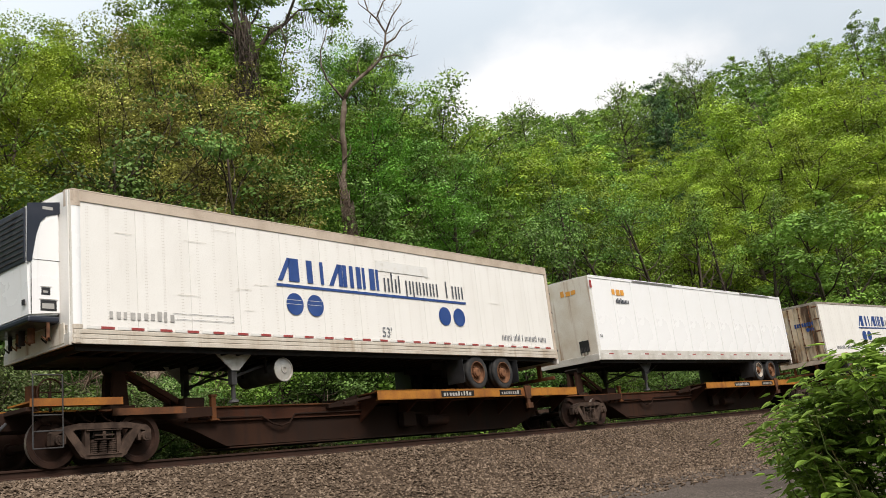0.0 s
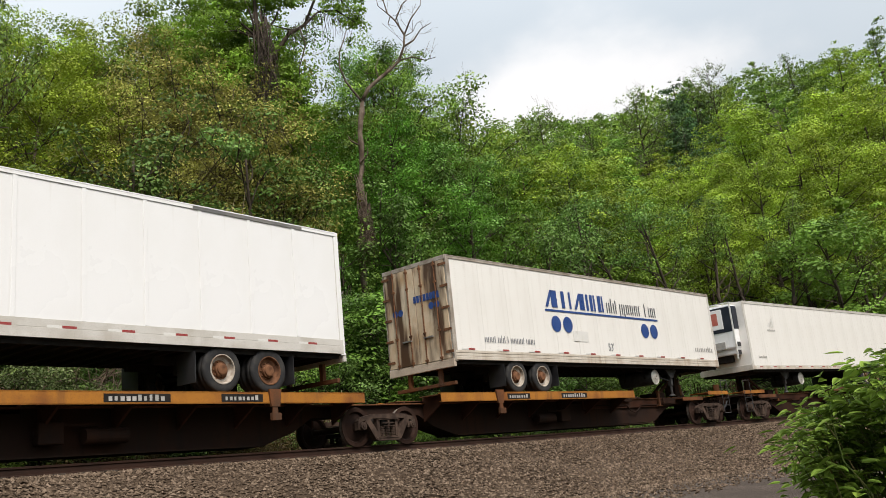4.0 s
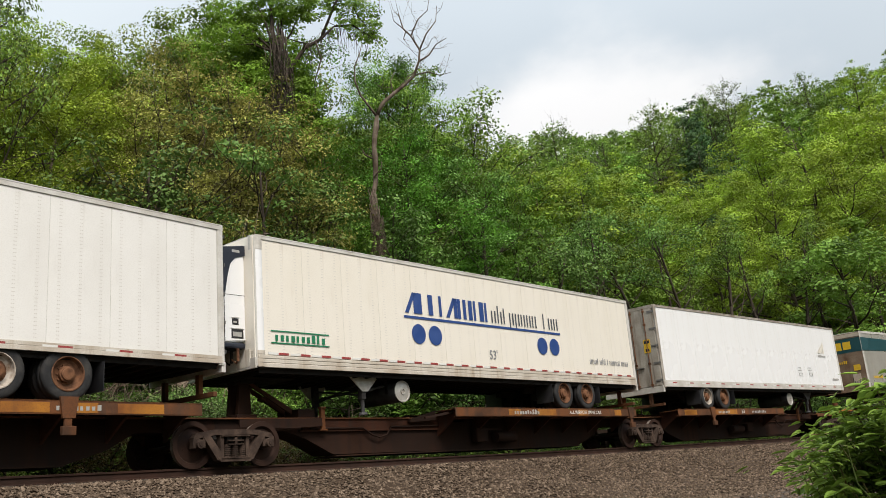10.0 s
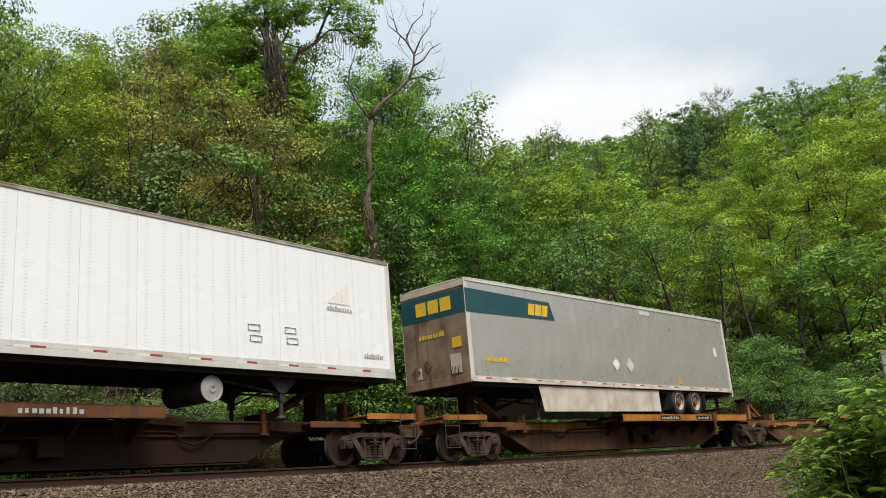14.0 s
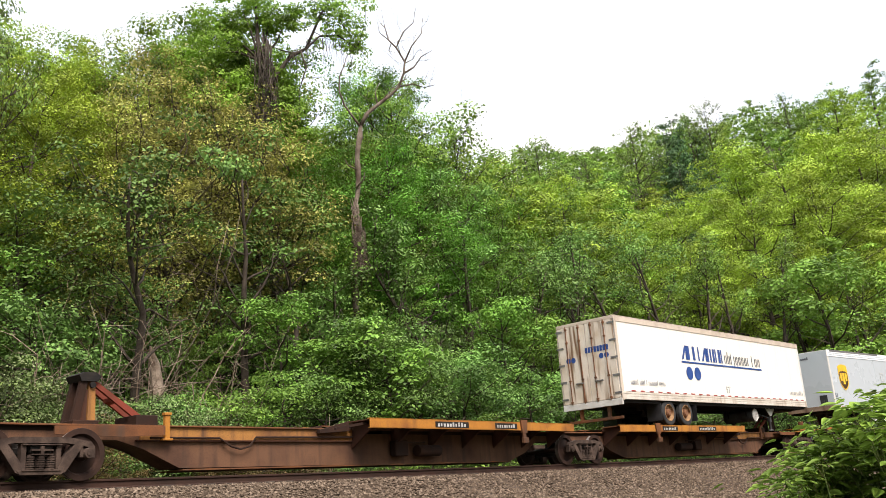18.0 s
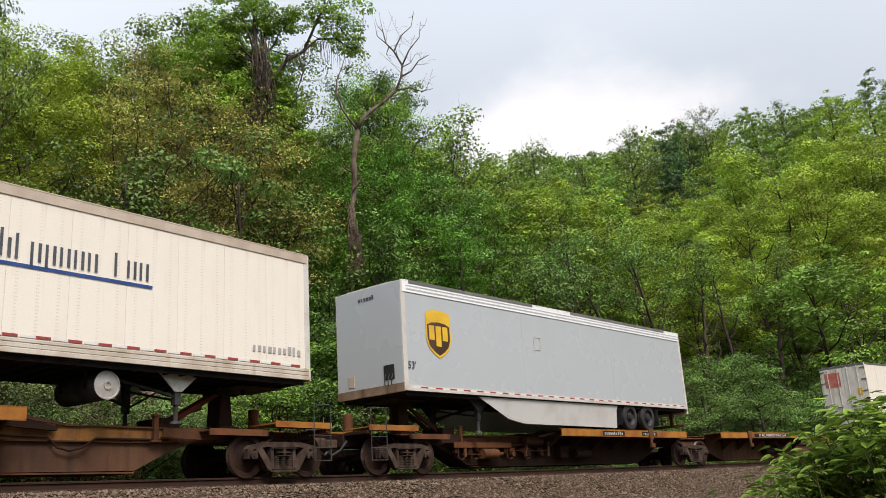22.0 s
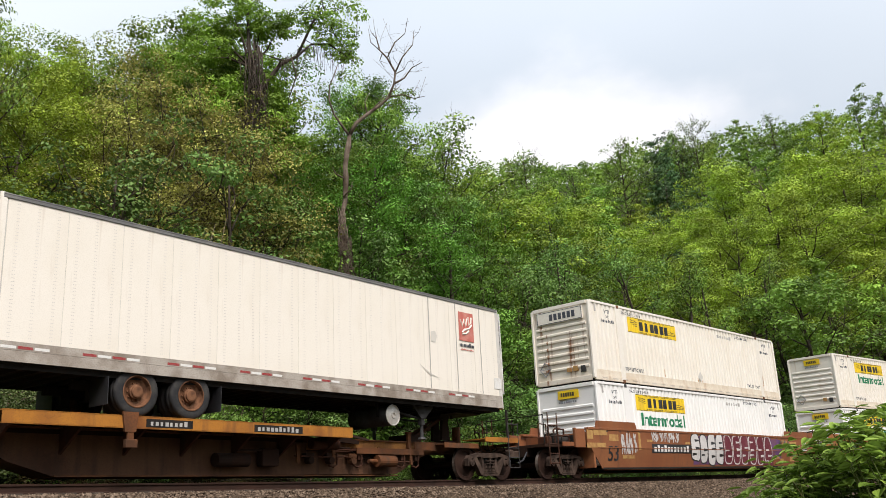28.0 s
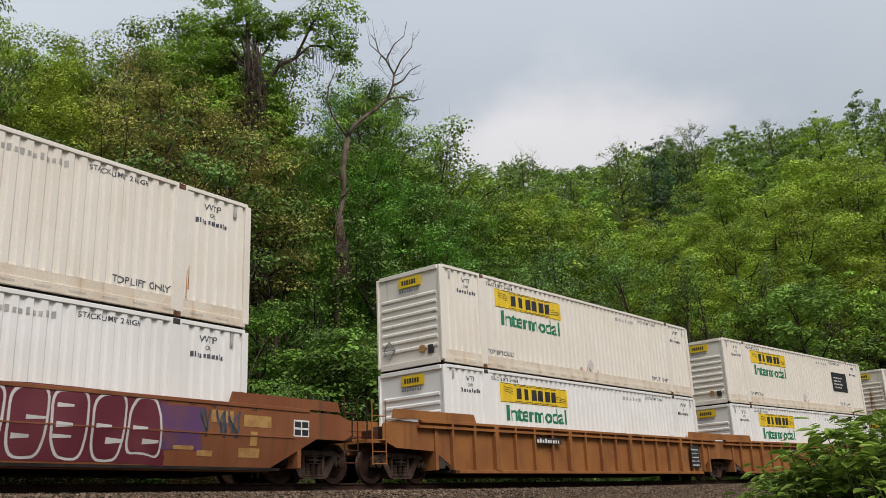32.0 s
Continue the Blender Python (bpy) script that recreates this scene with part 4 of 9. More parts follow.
def dome_cooler(t, zb, zt, top, low):
    """A deep cooler with a dark sweeping cowl, and the rounded posts at the corners of the nose beside it."""
    bm = prism(fresh(), [(-0.61, zb + 0.55), (-0.65, zt - 1.4), (-0.63, zt - 0.34), (-0.02, zt - 0.24), (-0.02, zb + 0.60)], -0.98, 0.98)
    bmesh.ops.bevel(bm, geom=bm.edges[:], offset=0.035, segments=3, affect="EDGES", clamp_overlap=True)
    u = part("cooling_unit", bm, M["clean"], t, "white refrigeration unit with a dark cowl")
    sweep = [(-0.665, zt - 1.45), (-0.60, zt - 1.45), (-0.57, zt - 1.43), (-0.53, zt - 1.18), (-0.48, zt - 0.92), (-0.40, zt - 0.66), (-0.28, zt - 0.53), (-0.015, zt - 0.45), (-0.015, zt - 0.215), (-0.645, zt - 0.315)]
    for s in (-1, 1):
        part("cowl", prism(fresh(), sweep, *sorted((s * 0.975, s * 0.993))), M["navy"], u, "dark sweeping cowl")
        for xa, xb, za, zc in ((-0.39, -0.22, zb + 0.96, zb + 1.10), (-0.41, -0.10, zb + 0.66, zb + 0.86)):
            hatch = part("hatch", box(fresh(), xa, xb, *sorted((s * 0.975, s * 0.988)), za, zc, 0.005), M["black"], u)
            part("hatch_frame", box(box(fresh(), xa - 0.02, xb + 0.02, *sorted((s * 0.978, s * 0.992)), zc + 0.01, zc + 0.022), xa + 0.03, xb - 0.05, *sorted((s * 0.986, s * 0.992)), za + 0.04, zc - 0.06), M["faded"], hatch)
        part("panel_line", box(box(fresh(), -0.60, -0.03, *sorted((s * 0.978, s * 0.984)), zb + 1.62, zb + 1.63), -0.59, -0.575, *sorted((s * 0.978, s * 0.986)), zb + 0.6, zt - 1.46), M["frame"], u)
        part("decal", box(fresh(), -0.36, -0.16, *sorted((s * 0.992, s * 0.996)), zt - 0.40, zt - 0.34), M["faded"], u)
        post = part("nose_post", cyl(fresh(), (0.14, s * 1.165, zb + 0.30), (0.14, s * 1.165, zt - 0.34), 0.155, seg=24), M["clean"], t, "rounded white corner post")
        part("post_cap", cyl(fresh(), (0.14, s * 1.165, zt - 0.34), (0.14, s * 1.165, zt - 0.01), 0.162, seg=24), M[top], post, "tarnished post cap")
        bm = fresh()
        for k in range(4):
            cyl(bm, (0.14, s * 1.165, zb + 0.02 + 0.09 * k), (0.14, s * 1.165, zb + 0.10 + 0.09 * k), 0.160 + 0.004 * (k % 2), seg=24)
        part("post_foot", bm, M[low], post, "dented and stained foot of the post")
    part("grille", box(fresh(), -0.675, -0.64, -0.92, 0.92, zt - 1.45, zt - 0.38, 0.02), M["navy"], u, "dark slatted grille")
    for k in range(9):
        part("slat", box(fresh(), -0.69, -0.672, -0.86, 0.86, zt - 1.36 + 0.105 * k, zt - 1.33 + 0.105 * k), M["frame"], u)
    part("base_pan", box(fresh(), -0.64, -0.03, -0.97, 0.97, zb + 0.44, zb + 0.57, 0.04), M["navy"], u)
    part("front_hatch", box(fresh(), -0.655, -0.635, -0.86, -0.76, zb + 0.78, zb + 0.88), M["black"], u)
    rng = random.Random(int(zb * 100))
    for k in range(6):
        xa, ya = rng.uniform(-0.32, -0.10), -0.95 + 0.3 * k
        bm = cyl(fresh(), (xa, ya, zb + 0.16), (xa, ya, zb + 0.44), rng.uniform(0.03, 0.07), seg=10)
        tube(bm, [(xa, ya, zb + 0.22), (xa + 0.03, ya + 0.12, zb + 0.14), (xa, ya + 0.24, zb + 0.24)], 0.018, 5)
        part("hose", bm, M["under" if k % 2 else "rimrust"], u)
    part("nose_plate", box(fresh(), -0.035, -0.012, -1.1, 1.1, zb + 0.04, zb + 0.42), M["stainedwhite"], t, "stained lower nose plate")


def cooling_unit(t, X, bx, zb, zt):
    dark = "navy"
    u = part("cooling_unit", bx(bx(fresh(), -0.52, -0.02, -0.98, 0.98, zb + 0.95, zt - 0.12, bevel=0.09), -0.44, -0.02, -0.94, 0.94, zb + 0.72, zb + 1.0, bevel=0.05), M["clean"], t, "white refrigeration unit with dark grille")
    bm = fresh()
    bx(bm, -0.545, -0.515, -0.93, 0.93, zt - 1.3, zt - 0.2, bevel=0.02)
    bx(bm, -0.46, -0.06, -1.0, -0.978, zt - 1.2, zt - 0.2, bevel=0.02)
    part("grille", bm, M[dark], u)
    bm = fresh()
    for k in range(5):
        zz = zt - 1.15 + k * 0.2
        bx(bm, -0.45, -0.07, -1.015, -0.995, zz, zz + 0.05)
    part("slat", bm, M["navy"], u)
    part("front_panel", bx(fresh(), -0.57, -0.54, -0.55, 0.72, zt - 1.15, zt - 0.28, bevel=0.02), M["clean"], u)
    bm = fresh()
    bx(bm, -0.576, -0.569, -0.32, 0.42, zt - 0.95, zt - 0.42)
    part("emblem", bm, M["arrowred"], u, "red square emblem")
    bm = fresh()
    bx(bm, -0.54, -0.51, -1.0, -0.94, zb + 0.5, zt - 0.02)
    bx(bm, -0.54, -0.51, 0.94, 1.0, zb + 0.5, zt - 0.02)
    for k in range(4):
        bx(bm, -0.53, 0.0, -0.9 + 0.6 * k - 0.02, -0.9 + 0.6 * k + 0.02, zt - 0.05, zt - 0.02)
    bx(bm, -0.54, -0.5, -1.0, 1.0, zt - 0.05, zt - 0.01)
    part("guard_frame", bm, M["tape"], u)
    part("control_box", bx(fresh(), -0.42, -0.15, -1.004, -0.985, zb + 1.05, zb + 1.25, bevel=0.01), M["black"], u)
    part("drain_box", bx(fresh(), -0.40, -0.17, -0.99, -0.96, zb + 0.72, zb + 0.9), M["black"], u)
    bm = fresh()
    bx(bm, -0.575, -0.52, -0.5, 0.5, zb + 1.0, zb + 1.3)
    part("nameplate", bm, M["faded"], u)
    bm = fresh()
    bx(bm, -0.30, -0.06, -0.55, 0.6, zb + 0.42, zb + 0.72, bevel=0.02)
    part("compressor", bm, M["under"], u)


def word_mark(t, dx, z, site, plate, plate_key="faded", right_discs=True, fifty=8.1):
    y = SEEN - 0.008
    m = part("word_mark", logo_letters(fresh(), dx, dx + 3.45, z, z + 0.56, y), M["blue"], t, "navy blue capitals drawn as plain leaning strokes")
    bm = fresh()
    lower_bars(bm, dx + 3.58, dx + 6.98, z - 0.0, 0.36, y, (1, 1.45, 1.3, -1, -1, 1, 1, 1, 0, 1.3, 1, 1))
    part("small_letters", bm, M["ink"], m, "dark lower-case writing as plain bars")
    bm = fresh()
    box(bm, dx - 0.05, dx + 7.02, y - 0.002, y, z - 0.14, z - 0.075)
    part("underline", bm, M["blue"], m)
    for cx in ((0.47, 1.11, 5.99, 6.63) if right_discs else (0.47, 1.11)):
        part("disc", disc(fresh(), dx + cx, z - 0.54, 0.262, y), M["blue"], m, "navy blue disc")
    bm = fresh()
    lower_bars(bm, site, site + 2.42, 2.68, 0.15, y, (1, 1, 1, 1.3, 1, 1.45, 1.3, 1.3, 1, 1, 1, 1, 1.3, 1, 1, 1))
    part("site_name", bm, M["script"], m, "line of small dark writing as plain bars")
    lettering("53'", 0.36, M["script"], t, fifty, y, 2.71, 0.9, bold=0.004)
    bm = fresh()
    bars(bm, plate[0], plate[0] + 1.5, plate[1] - 0.1, plate[1] + 0.1, y, 10, 5, 0.6)
    part("fleet_mark", bm, M[plate_key], m)


def seams(t, x0, x1, zs, seed):
    """Scratches and patch edges on a trailer side."""
    rng = random.Random(seed)
    bm = fresh()
    for i in range(zs):
        x, z = rng.uniform(x0, x1), rng.uniform(2.5, 4.8)
        ln = rng.uniform(0.15, 0.7)
        box(bm, x, x + ln, SEEN - 0.0085, SEEN - 0.007, z, z + 0.008)
    part("scratch", bm, M["scuff"], t)


def patch(t, x0, x1, z0, z1, key, label="", name="patch"):
    return part(name, box(fresh(), x0, x1, SEEN - 0.009, SEEN - 0.005, z0, z1), M[key], t, label)


# first car: two word-mark trailers and a plain white one
A1 = trailer(-1.37, 16.62, 2.18, 3.02, False, "cream-white refrigerated trailer with navy word mark and two pairs of discs", "white", "tan_rail", "dirtyrail", unit="dome", rims=(1, 1), tape=25, top_h=0.24, low_h=0.28, axle=0.45, tank_x=5.25, leg=3.92, bracket="tank")
word_mark(A1, 5.04, 3.81, 13.65, (0.78, 2.78), "faded", fifty=8.58)
bm = fresh()
for xa, xb, za, zc in ((2.2, 3.72, 2.745, 2.752), (2.2, 3.72, 2.865, 2.872), (3.713, 3.72, 2.752, 2.865)):
    box(bm, xa, xb, SEEN - 0.009, SEEN - 0.006, za, zc)
part("patch_edge", bm, M["script"], A1, "thin outline of a riveted patch")
bm = fresh()
for xa, za in ((5.25, 3.26), (5.25, 3.36), (5.9, 3.27), (5.9, 3.37)):
    box(bm, xa, xa + 0.46, SEEN - 0.0145, SEEN - 0.0115, za, za + 0.009)
part("scratch", bm, M["tape"], A1, "pale scratches across the discs")
patch(A1, 8.37, 10.47, 4.35, 4.62, "tape", "", "repair_patch")
seams(A1, 0.5, 15.6, 15, 1)

DRT = trailer(17.88, 16.20, 2.16, 3.03, False, "clean white dry van with orange emblem and white side posts", "clean", "clean", "rail_alu", panels=12, battens=True, rims=(0, 1), tank=False, low_h=0.34, top_h=0.1, post="tape", axle=0.72)
bm = fresh()
bars(bm, 1.4, 2.25, 4.52, 4.82, SEEN - 0.015, 3, 2, 0.8)
part("emblem", bm, M["orange"], DRT, "orange emblem as plain blocks")
bm = fresh()
bars(bm, 1.6, 2.5, 4.22, 4.42, SEEN - 0.015, 9, 6, 0.66)
part("small_letters", bm, M["ink"], DRT)
lettering("53", 0.16, M["ink"], DRT, 0.28, SEEN - 0.024, 3.0)
for e0, e1 in ((2.9, 5.9), (11.9, 15.0)):
    part("roof_edge_patch", box(fresh(), e0, e1, SEEN - 0.017, SEEN - 0.012, 5.09, 5.187), M["dark_rail"], DRT, "dark patched roof edge")
patch(DRT, 0.02, 0.14, 4.72, 5.0, "red", "red marker lamp", "marker").location.y = -0.02
bm = fresh()
bars(bm, 0.6, 1.3, 0, 0.22, 0, 3, 7, 0.8)
o = part("emblem", bm, M["orange"], DRT)
o.matrix_basis = pose(-0.025, 0.55, 4.6, 0, 0, -90)

A2 = trailer(38.29, 16.05, 2.15, 3.0, True, "white refrigerated trailer with navy word mark and rust-streaked rear doors", "white", "grime", "dirtyrail", door="door", rims=(0, 0), tape=10, top_h=0.1, low_h=0.27, axle=0.17)
word_mark(A2, 4.55, 3.93, 1.35, (14.2, 2.82), "faded")
patch(A2, 5.9, 6.75, 2.86, 3.2, "tape", "", "repair_patch")

W1 = trailer(57.43, 16.5, 2.07, 3.02, False, "white refrigerated trailer with slatted cooler on its nose", "white", "rail_alu", "dirtyrail", unit="slats", rims=(0, 1), top_h=0.12, axle=-0.05, tank_x=4.84)
bm = fresh()
for k in range(5):
    box(bm, 1.98 + 0.11 * k, 2.07 + 0.11 * k, SEEN - 0.009, SEEN - 0.006, 3.98, 4.06 + 0.09 * k)
bars(bm, 1.9, 2.6, 3.80, 3.88, SEEN - 0.007, 10, 6)
part("emblem", bm, M["tape"], W1, "pale faded emblem")
bm = fresh()
bars(bm, 1.85, 2.6, 3.79, 3.88, SEEN - 0.009, 10, 6)
part("small_letters", bm, M["faded"], W1)
bm = fresh()
bars(bm, 0.65, 1.4, 2.56, 2.68, SEEN - 0.009, 9, 7)
part("fleet_mark", bm, M["faded"], W1)

A3 = trailer(74.81, 16.17, 2.05, 3.0, False, "cream-white refrigerated trailer with navy word mark and green fleet plate", "cream", "rail_alu", "dirtyrail", unit="dome", rims=(1, 1), tape=25, top_h=0.1, low_h=0.27, bracket="tank", axle=-0.14, tank_x=4.72)
word_mark(A3, 4.74, 3.66, 13.3, (0.52, 2.74), "green", fifty=8.28)
bm = fresh()
for zz in (2.86, 2.59):
    box(bm, 0.4, 2.1, SEEN - 0.009, SEEN - 0.006, zz, zz + 0.03)
part("plate_border", bm, M["green"], A3)

W2 = trailer(92.88, 15.99, 2.05, 3.05, True, "bright white trailer with red and white tape and grey doors", "clean", "grime", "rail_alu", door="dirtydoor", rims=(0, 1), top_h=0.09, low_h=0.24, axle=-0.18, tank_x=5.45)
bm = fresh()
for k in range(5):
    box(bm, 13.75 + 0.15 * k, 13.87 + 0.15 * k, SEEN - 0.009, SEEN - 0.006, 3.78, 3.88 + 0.1 * k)
part("emblem", bm, M["cream"], W2, "faint cream emblem")
bm = fresh()
bars(bm, 13.7, 14.55, 3.6, 3.72, SEEN - 0.009, 10, 6)
bars(bm, 14.9, 15.6, 2.52, 2.64, SEEN - 0.009, 9, 8)
part("small_letters", bm, M["faded"], W2)
for xx, zz in ((11.3, 2.9), (11.35, 2.66), (12.35, 2.92), (12.4, 2.68)):
    bm = fresh()
    for a, b, c, d in ((0, 0.34, 0, 0.015), (0, 0.34, 0.13, 0.145), (0, 0.015, 0, 0.145), (0.325, 0.34, 0, 0.145)):
        box(bm, xx + a, xx + b, SEEN - 0.009, SEEN - 0.006, zz + c, zz + d)
    part("placard_frame", bm, M["frame"], W2)
wl = part("warning_label", box(fresh(), -0.05, -0.042, -0.98, -0.70, 3.35, 3.85), M["gold"], W2, "yellow warning label on the door")
part("label_line", box(box(fresh(), -0.054, -0.05, -0.95, -0.73, 3.70, 3.80), -0.054, -0.05, -0.92, -0.76, 3.40, 3.50), M["black"], wl)
bm = fresh()
for k in range(5):
    box(bm, -0.05, -0.042, 0.30 + 0.13 * k, 0.40 + 0.13 * k, 3.55, 4.35 - 0.11 * k)
box(bm, -0.05, -0.042, 0.28, 0.95, 3.35, 3.48)
part("door_emblem", bm, M["goldfaded"], W2, "faded yellow emblem on the door")

# third car: bare aluminium van with a teal band, an empty platform, a word-mark trailer
ABF = trailer(112.02, 16.20, 2.12, 3.02, False, "dented bare aluminium van with dark teal band and yellow emblem", "bare", "rail_alu", "dirtyrail", panels=6, skirt="plain", rims=(0, 0), tank=False, top_h=0.11, tape=13, axle=-0.12)
bm = fresh()
prism(bm, [(0.0, 4.12), (4.28, 4.18), (4.05, 4.74), (0.0, 4.82)], SEEN - 0.012, SEEN - 0.008)
part("teal_band", bm, M["teal"], ABF, "dark teal band")
part("teal_band", box(fresh(), -0.022, -0.017, -1.28, 1.28, 4.12, 4.84), M["teal"], ABF, "dark teal band")
bm = fresh()
for k in range(3):
    a = 2.90 + 0.34 * k
    prism(bm, [(a, 4.26), (a + 0.30, 4.26), (a + 0.38, 4.62), (a + 0.08, 4.62)], SEEN - 0.016, SEEN - 0.012)
part("emblem", bm, M["gold"], ABF, "yellow emblem as plain leaning blocks")
bm = fresh()
for k in range(3):
    a = -0.75 + 0.5 * k
    box(bm, -0.03, -0.023, a, a + 0.42, 4.28, 4.68)
part("emblem", bm, M["gold"], ABF, "yellow emblem as plain leaning blocks")
bm = fresh()
bars(bm, 0.65, 1.75, 2.70, 2.87, SEEN - 0.010, 9, 5, 0.7)
part("fleet_mark", bm, M["gold"], ABF)
for xx in (7.35, 8.25):
    part("placard_holder", prism(fresh(), [(xx, 2.92), (xx + 0.26, 2.66), (xx + 0.52, 2.92), (xx + 0.26, 3.18)], SEEN - 0.012, SEEN - 0.008), M["rail_alu"], ABF, "diamond placard holder")
part("placard", prism(fresh(), [(7.42, 2.92), (7.61, 2.73), (7.80, 2.92), (7.61, 3.11)], SEEN - 0.016, SEEN - 0.012), M["cream"], ABF)
patch(ABF, 11.85, 12.0, 2.36, 2.56, "gold", "yellow label", "warning_label")
patch(ABF, 15.0, 15.25, 3.55, 3.9, "tape", "", "repair_patch")
patch(ABF, 9.6, 10.3, 4.82, 4.96, "rail_alu", "", "repair_patch")
bm = fresh()
box(bm, -0.035, -0.025, -1.05, -0.7, 3.15, 3.45)
part("warning_label", bm, M["gold"], ABF)
for yy, zz in ((0.35, 2.75), (0.82, 2.62)):
    bm = fresh()
    a = [(yy - 0.2, zz), (yy, zz - 0.2), (yy + 0.2, zz), (yy, zz + 0.2)]
    v = [bm.verts.new((-0.03, s, z)) for s, z in a]
    w_ = [bm.verts.new((-0.012, s, z)) for s, z in a]
    bm.faces.new(v)
    for i in range(4):
        bm.faces.new((v[i], w_[i], w_[(i + 1) % 4], v[(i + 1) % 4]))
    part("placard_holder", bm, M["rimrust"], ABF, "brown diamond placard holder")
o = part("fleet_mark", bars(fresh(), 0.0, 1.05, 0, 0.17, 0, 9, 5, 0.7), M["gold"], ABF)
o.matrix_basis = pose(-0.03, 0.6, 3.55, 0, 0, -90)
part("document_frame", box(fresh(), -0.032, -0.022, -1.0, -0.58, 2.42, 2.98), M["tan_rail"], ABF)
part("rub_rail", box(fresh(), -0.035, -0.016, -1.28, 1.28, 4.90, 5.08), M["tan_rail"], ABF)

A4 = trailer(151.00, 15.96, 2.14, 3.04, True, "white refrigerated trailer with navy word mark, rear doors streaked with rust", "cream", "tan_rail", "dirtyrail", door="streakdoor", rims=(3, 3), tape=25, top_h=0.22, low_h=0.27, bracket="tank", axle=-0.3, tank_x=5.14)
word_mark(A4, 4.55, 3.82, 0.62, (14.2, 2.77), "faded", False, 8.1)


def door_mark(t, zt):
    bm = fresh()
    for k in range(8):
        a = -0.95 + 0.13 * k
        box(bm, -0.047, -0.04, a, a + 0.1, zt - 1.12, zt - 0.92)
    part("door_mark", bm, M["blue"], t, "small navy word mark")
    bm = fresh()
    bars(bm, 0.05, 1.0, zt - 1.1, zt - 0.96, -0.042, 8, 4)
    part("small_letters", bm, M["ink"], t)
    for yy in (-0.85, -0.62, 0.62, 0.85):
        o = part("disc", disc(fresh(), 0, 0, 0.1, 0, 18), M["blue"], t)
        o.matrix_basis = pose(-0.041, yy, zt - 1.3, 0, 0, -90)


door_mark(A2, 5.1)
door_mark(A4, 5.09)

# fourth car: grey van with a golden shield, an empty platform, a white trailer with a red emblem
UPS = trailer(170.37, 16.14, 2.1, 3.03, False, "pale grey parcel van trailer with a brown and gold shield", "grey", "clean", "rail_alu", panels=3, skirt="swept", rims=(2, 2), tank=False, top_h=0.34, post="rail_alu", tape=26, axle=-0.15)
shield = [(-0.52, 4.30), (-0.3, 4.38), (0, 4.41), (0.3, 4.38), (0.52, 4.30), (0.52, 3.55), (0.42, 3.32), (0.22, 3.16), (0.0, 3.05), (-0.22, 3.16), (-0.42, 3.32), (-0.52, 3.55)]
cx, y = 1.45, SEEN - 0.008
sh = part("shield", prism(fresh(), [(cx + a, b) for a, b in shield], y - 0.003, y), M["gold"], UPS, "brown shield edged in gold")
part("shield_field", prism(fresh(), [(cx + a * 0.9, 3.75 + (b - 3.75) * 0.9 - (0.0 if b < 4.2 else 0.28)) for a, b in shield], y - 0.006, y - 0.003), M["shield"], sh)
bm = fresh()
for k, (z0, z1) in enumerate(((3.55, 3.95), (3.38, 3.95), (3.55, 3.95))):
    a = cx - 0.40 + 0.28 * k
    box(bm, a, a + 0.22, y - 0.009, y - 0.006, z0, z1)
part("shield_motif", bm, M["gold"], sh)
lettering("53'", 0.28, M["ink"], UPS, 0.30, SEEN - 0.010, 2.78)
bm = fresh()
box(bm, 0.2, 16.1, SEEN - 0.02, SEEN - 0.014, 4.86, 4.90)
box(bm, 0.2, 16.1, SEEN - 0.02, SEEN - 0.014, 4.96, 4.99)
part("roof_edge_groove", bm, M["grey"], UPS)
for e0, e1 in ((0.3, 6.1), (8.3, 14.9)):
    part("roof_edge_patch", box(fresh(), e0, e1, SEEN - 0.022, SEEN - 0.012, 5.04, 5.137), M["dark_rail"], UPS)
bm = fresh()
for a, b, c, d in ((6.02, 6.40, 3.66, 3.685), (6.02, 6.40, 4.06, 4.085), (6.02, 6.045, 3.685, 4.06), (6.375, 6.40, 3.685, 4.06)):
    box(bm, a, b, SEEN - 0.009, SEEN - 0.005, c, d)
part("placard_frame", bm, M["seam"], UPS, "pale outline of a lost placard")
bm = fresh()
bars(bm, 0.2, 0.85, 0, 0.13, 0, 6, 3)
o = part("fleet_mark", bm, M["ink"], UPS)
o.matrix_basis = pose(-0.022, 0.55, 4.75, 0, 0, -90)

W3 = trailer(206.20, 15.62, 2.05, 3.05, True, "cream-white ribbed trailer with a faded red emblem by its nose", "cream", "dark_rail", "grime", unit="slats", door="greydoor", rims=(1, 1), tape=0, top_h=0.09, low_h=0.36, axle=-0.5)
for k in range(8):
    for key, dx in (("red", 0.0), ("tape", 0.31), ("red", 0.62), ("tape", 0.93)):
        o = part("reflector", REFLECTOR[key], None, W3)
        o.matrix_basis = pose(1.86 * k + 0.05 + dx, SEEN - 0.010, 2.31)
for xx in (12.16, 13.41, 14.60):
    patch(W3, xx - 0.012, xx + 0.012, 2.42, 5.0, "faded", "", "dark_seam")
part("scuff_mark", prism(fresh(), [(12.22, 3.75), (12.42, 3.72), (12.50, 3.92), (12.42, 4.06), (12.24, 4.02)], SEEN - 0.006, SEEN - 0.003), M["scuff"], W3)
part("scuff_mark", prism(fresh(), [(11.7, 3.05), (12.1, 2.86), (12.5, 2.74), (12.1, 2.80)], SEEN - 0.006, SEEN - 0.003), M["scuff"], W3)
patch(W3, 15.2, 15.55, 2.62, 2.95, "tape", "", "label_plate")
patch(W3, 13.56, 14.28, 3.92, 4.78, "arrowred", "faded red square")
bm = fresh()
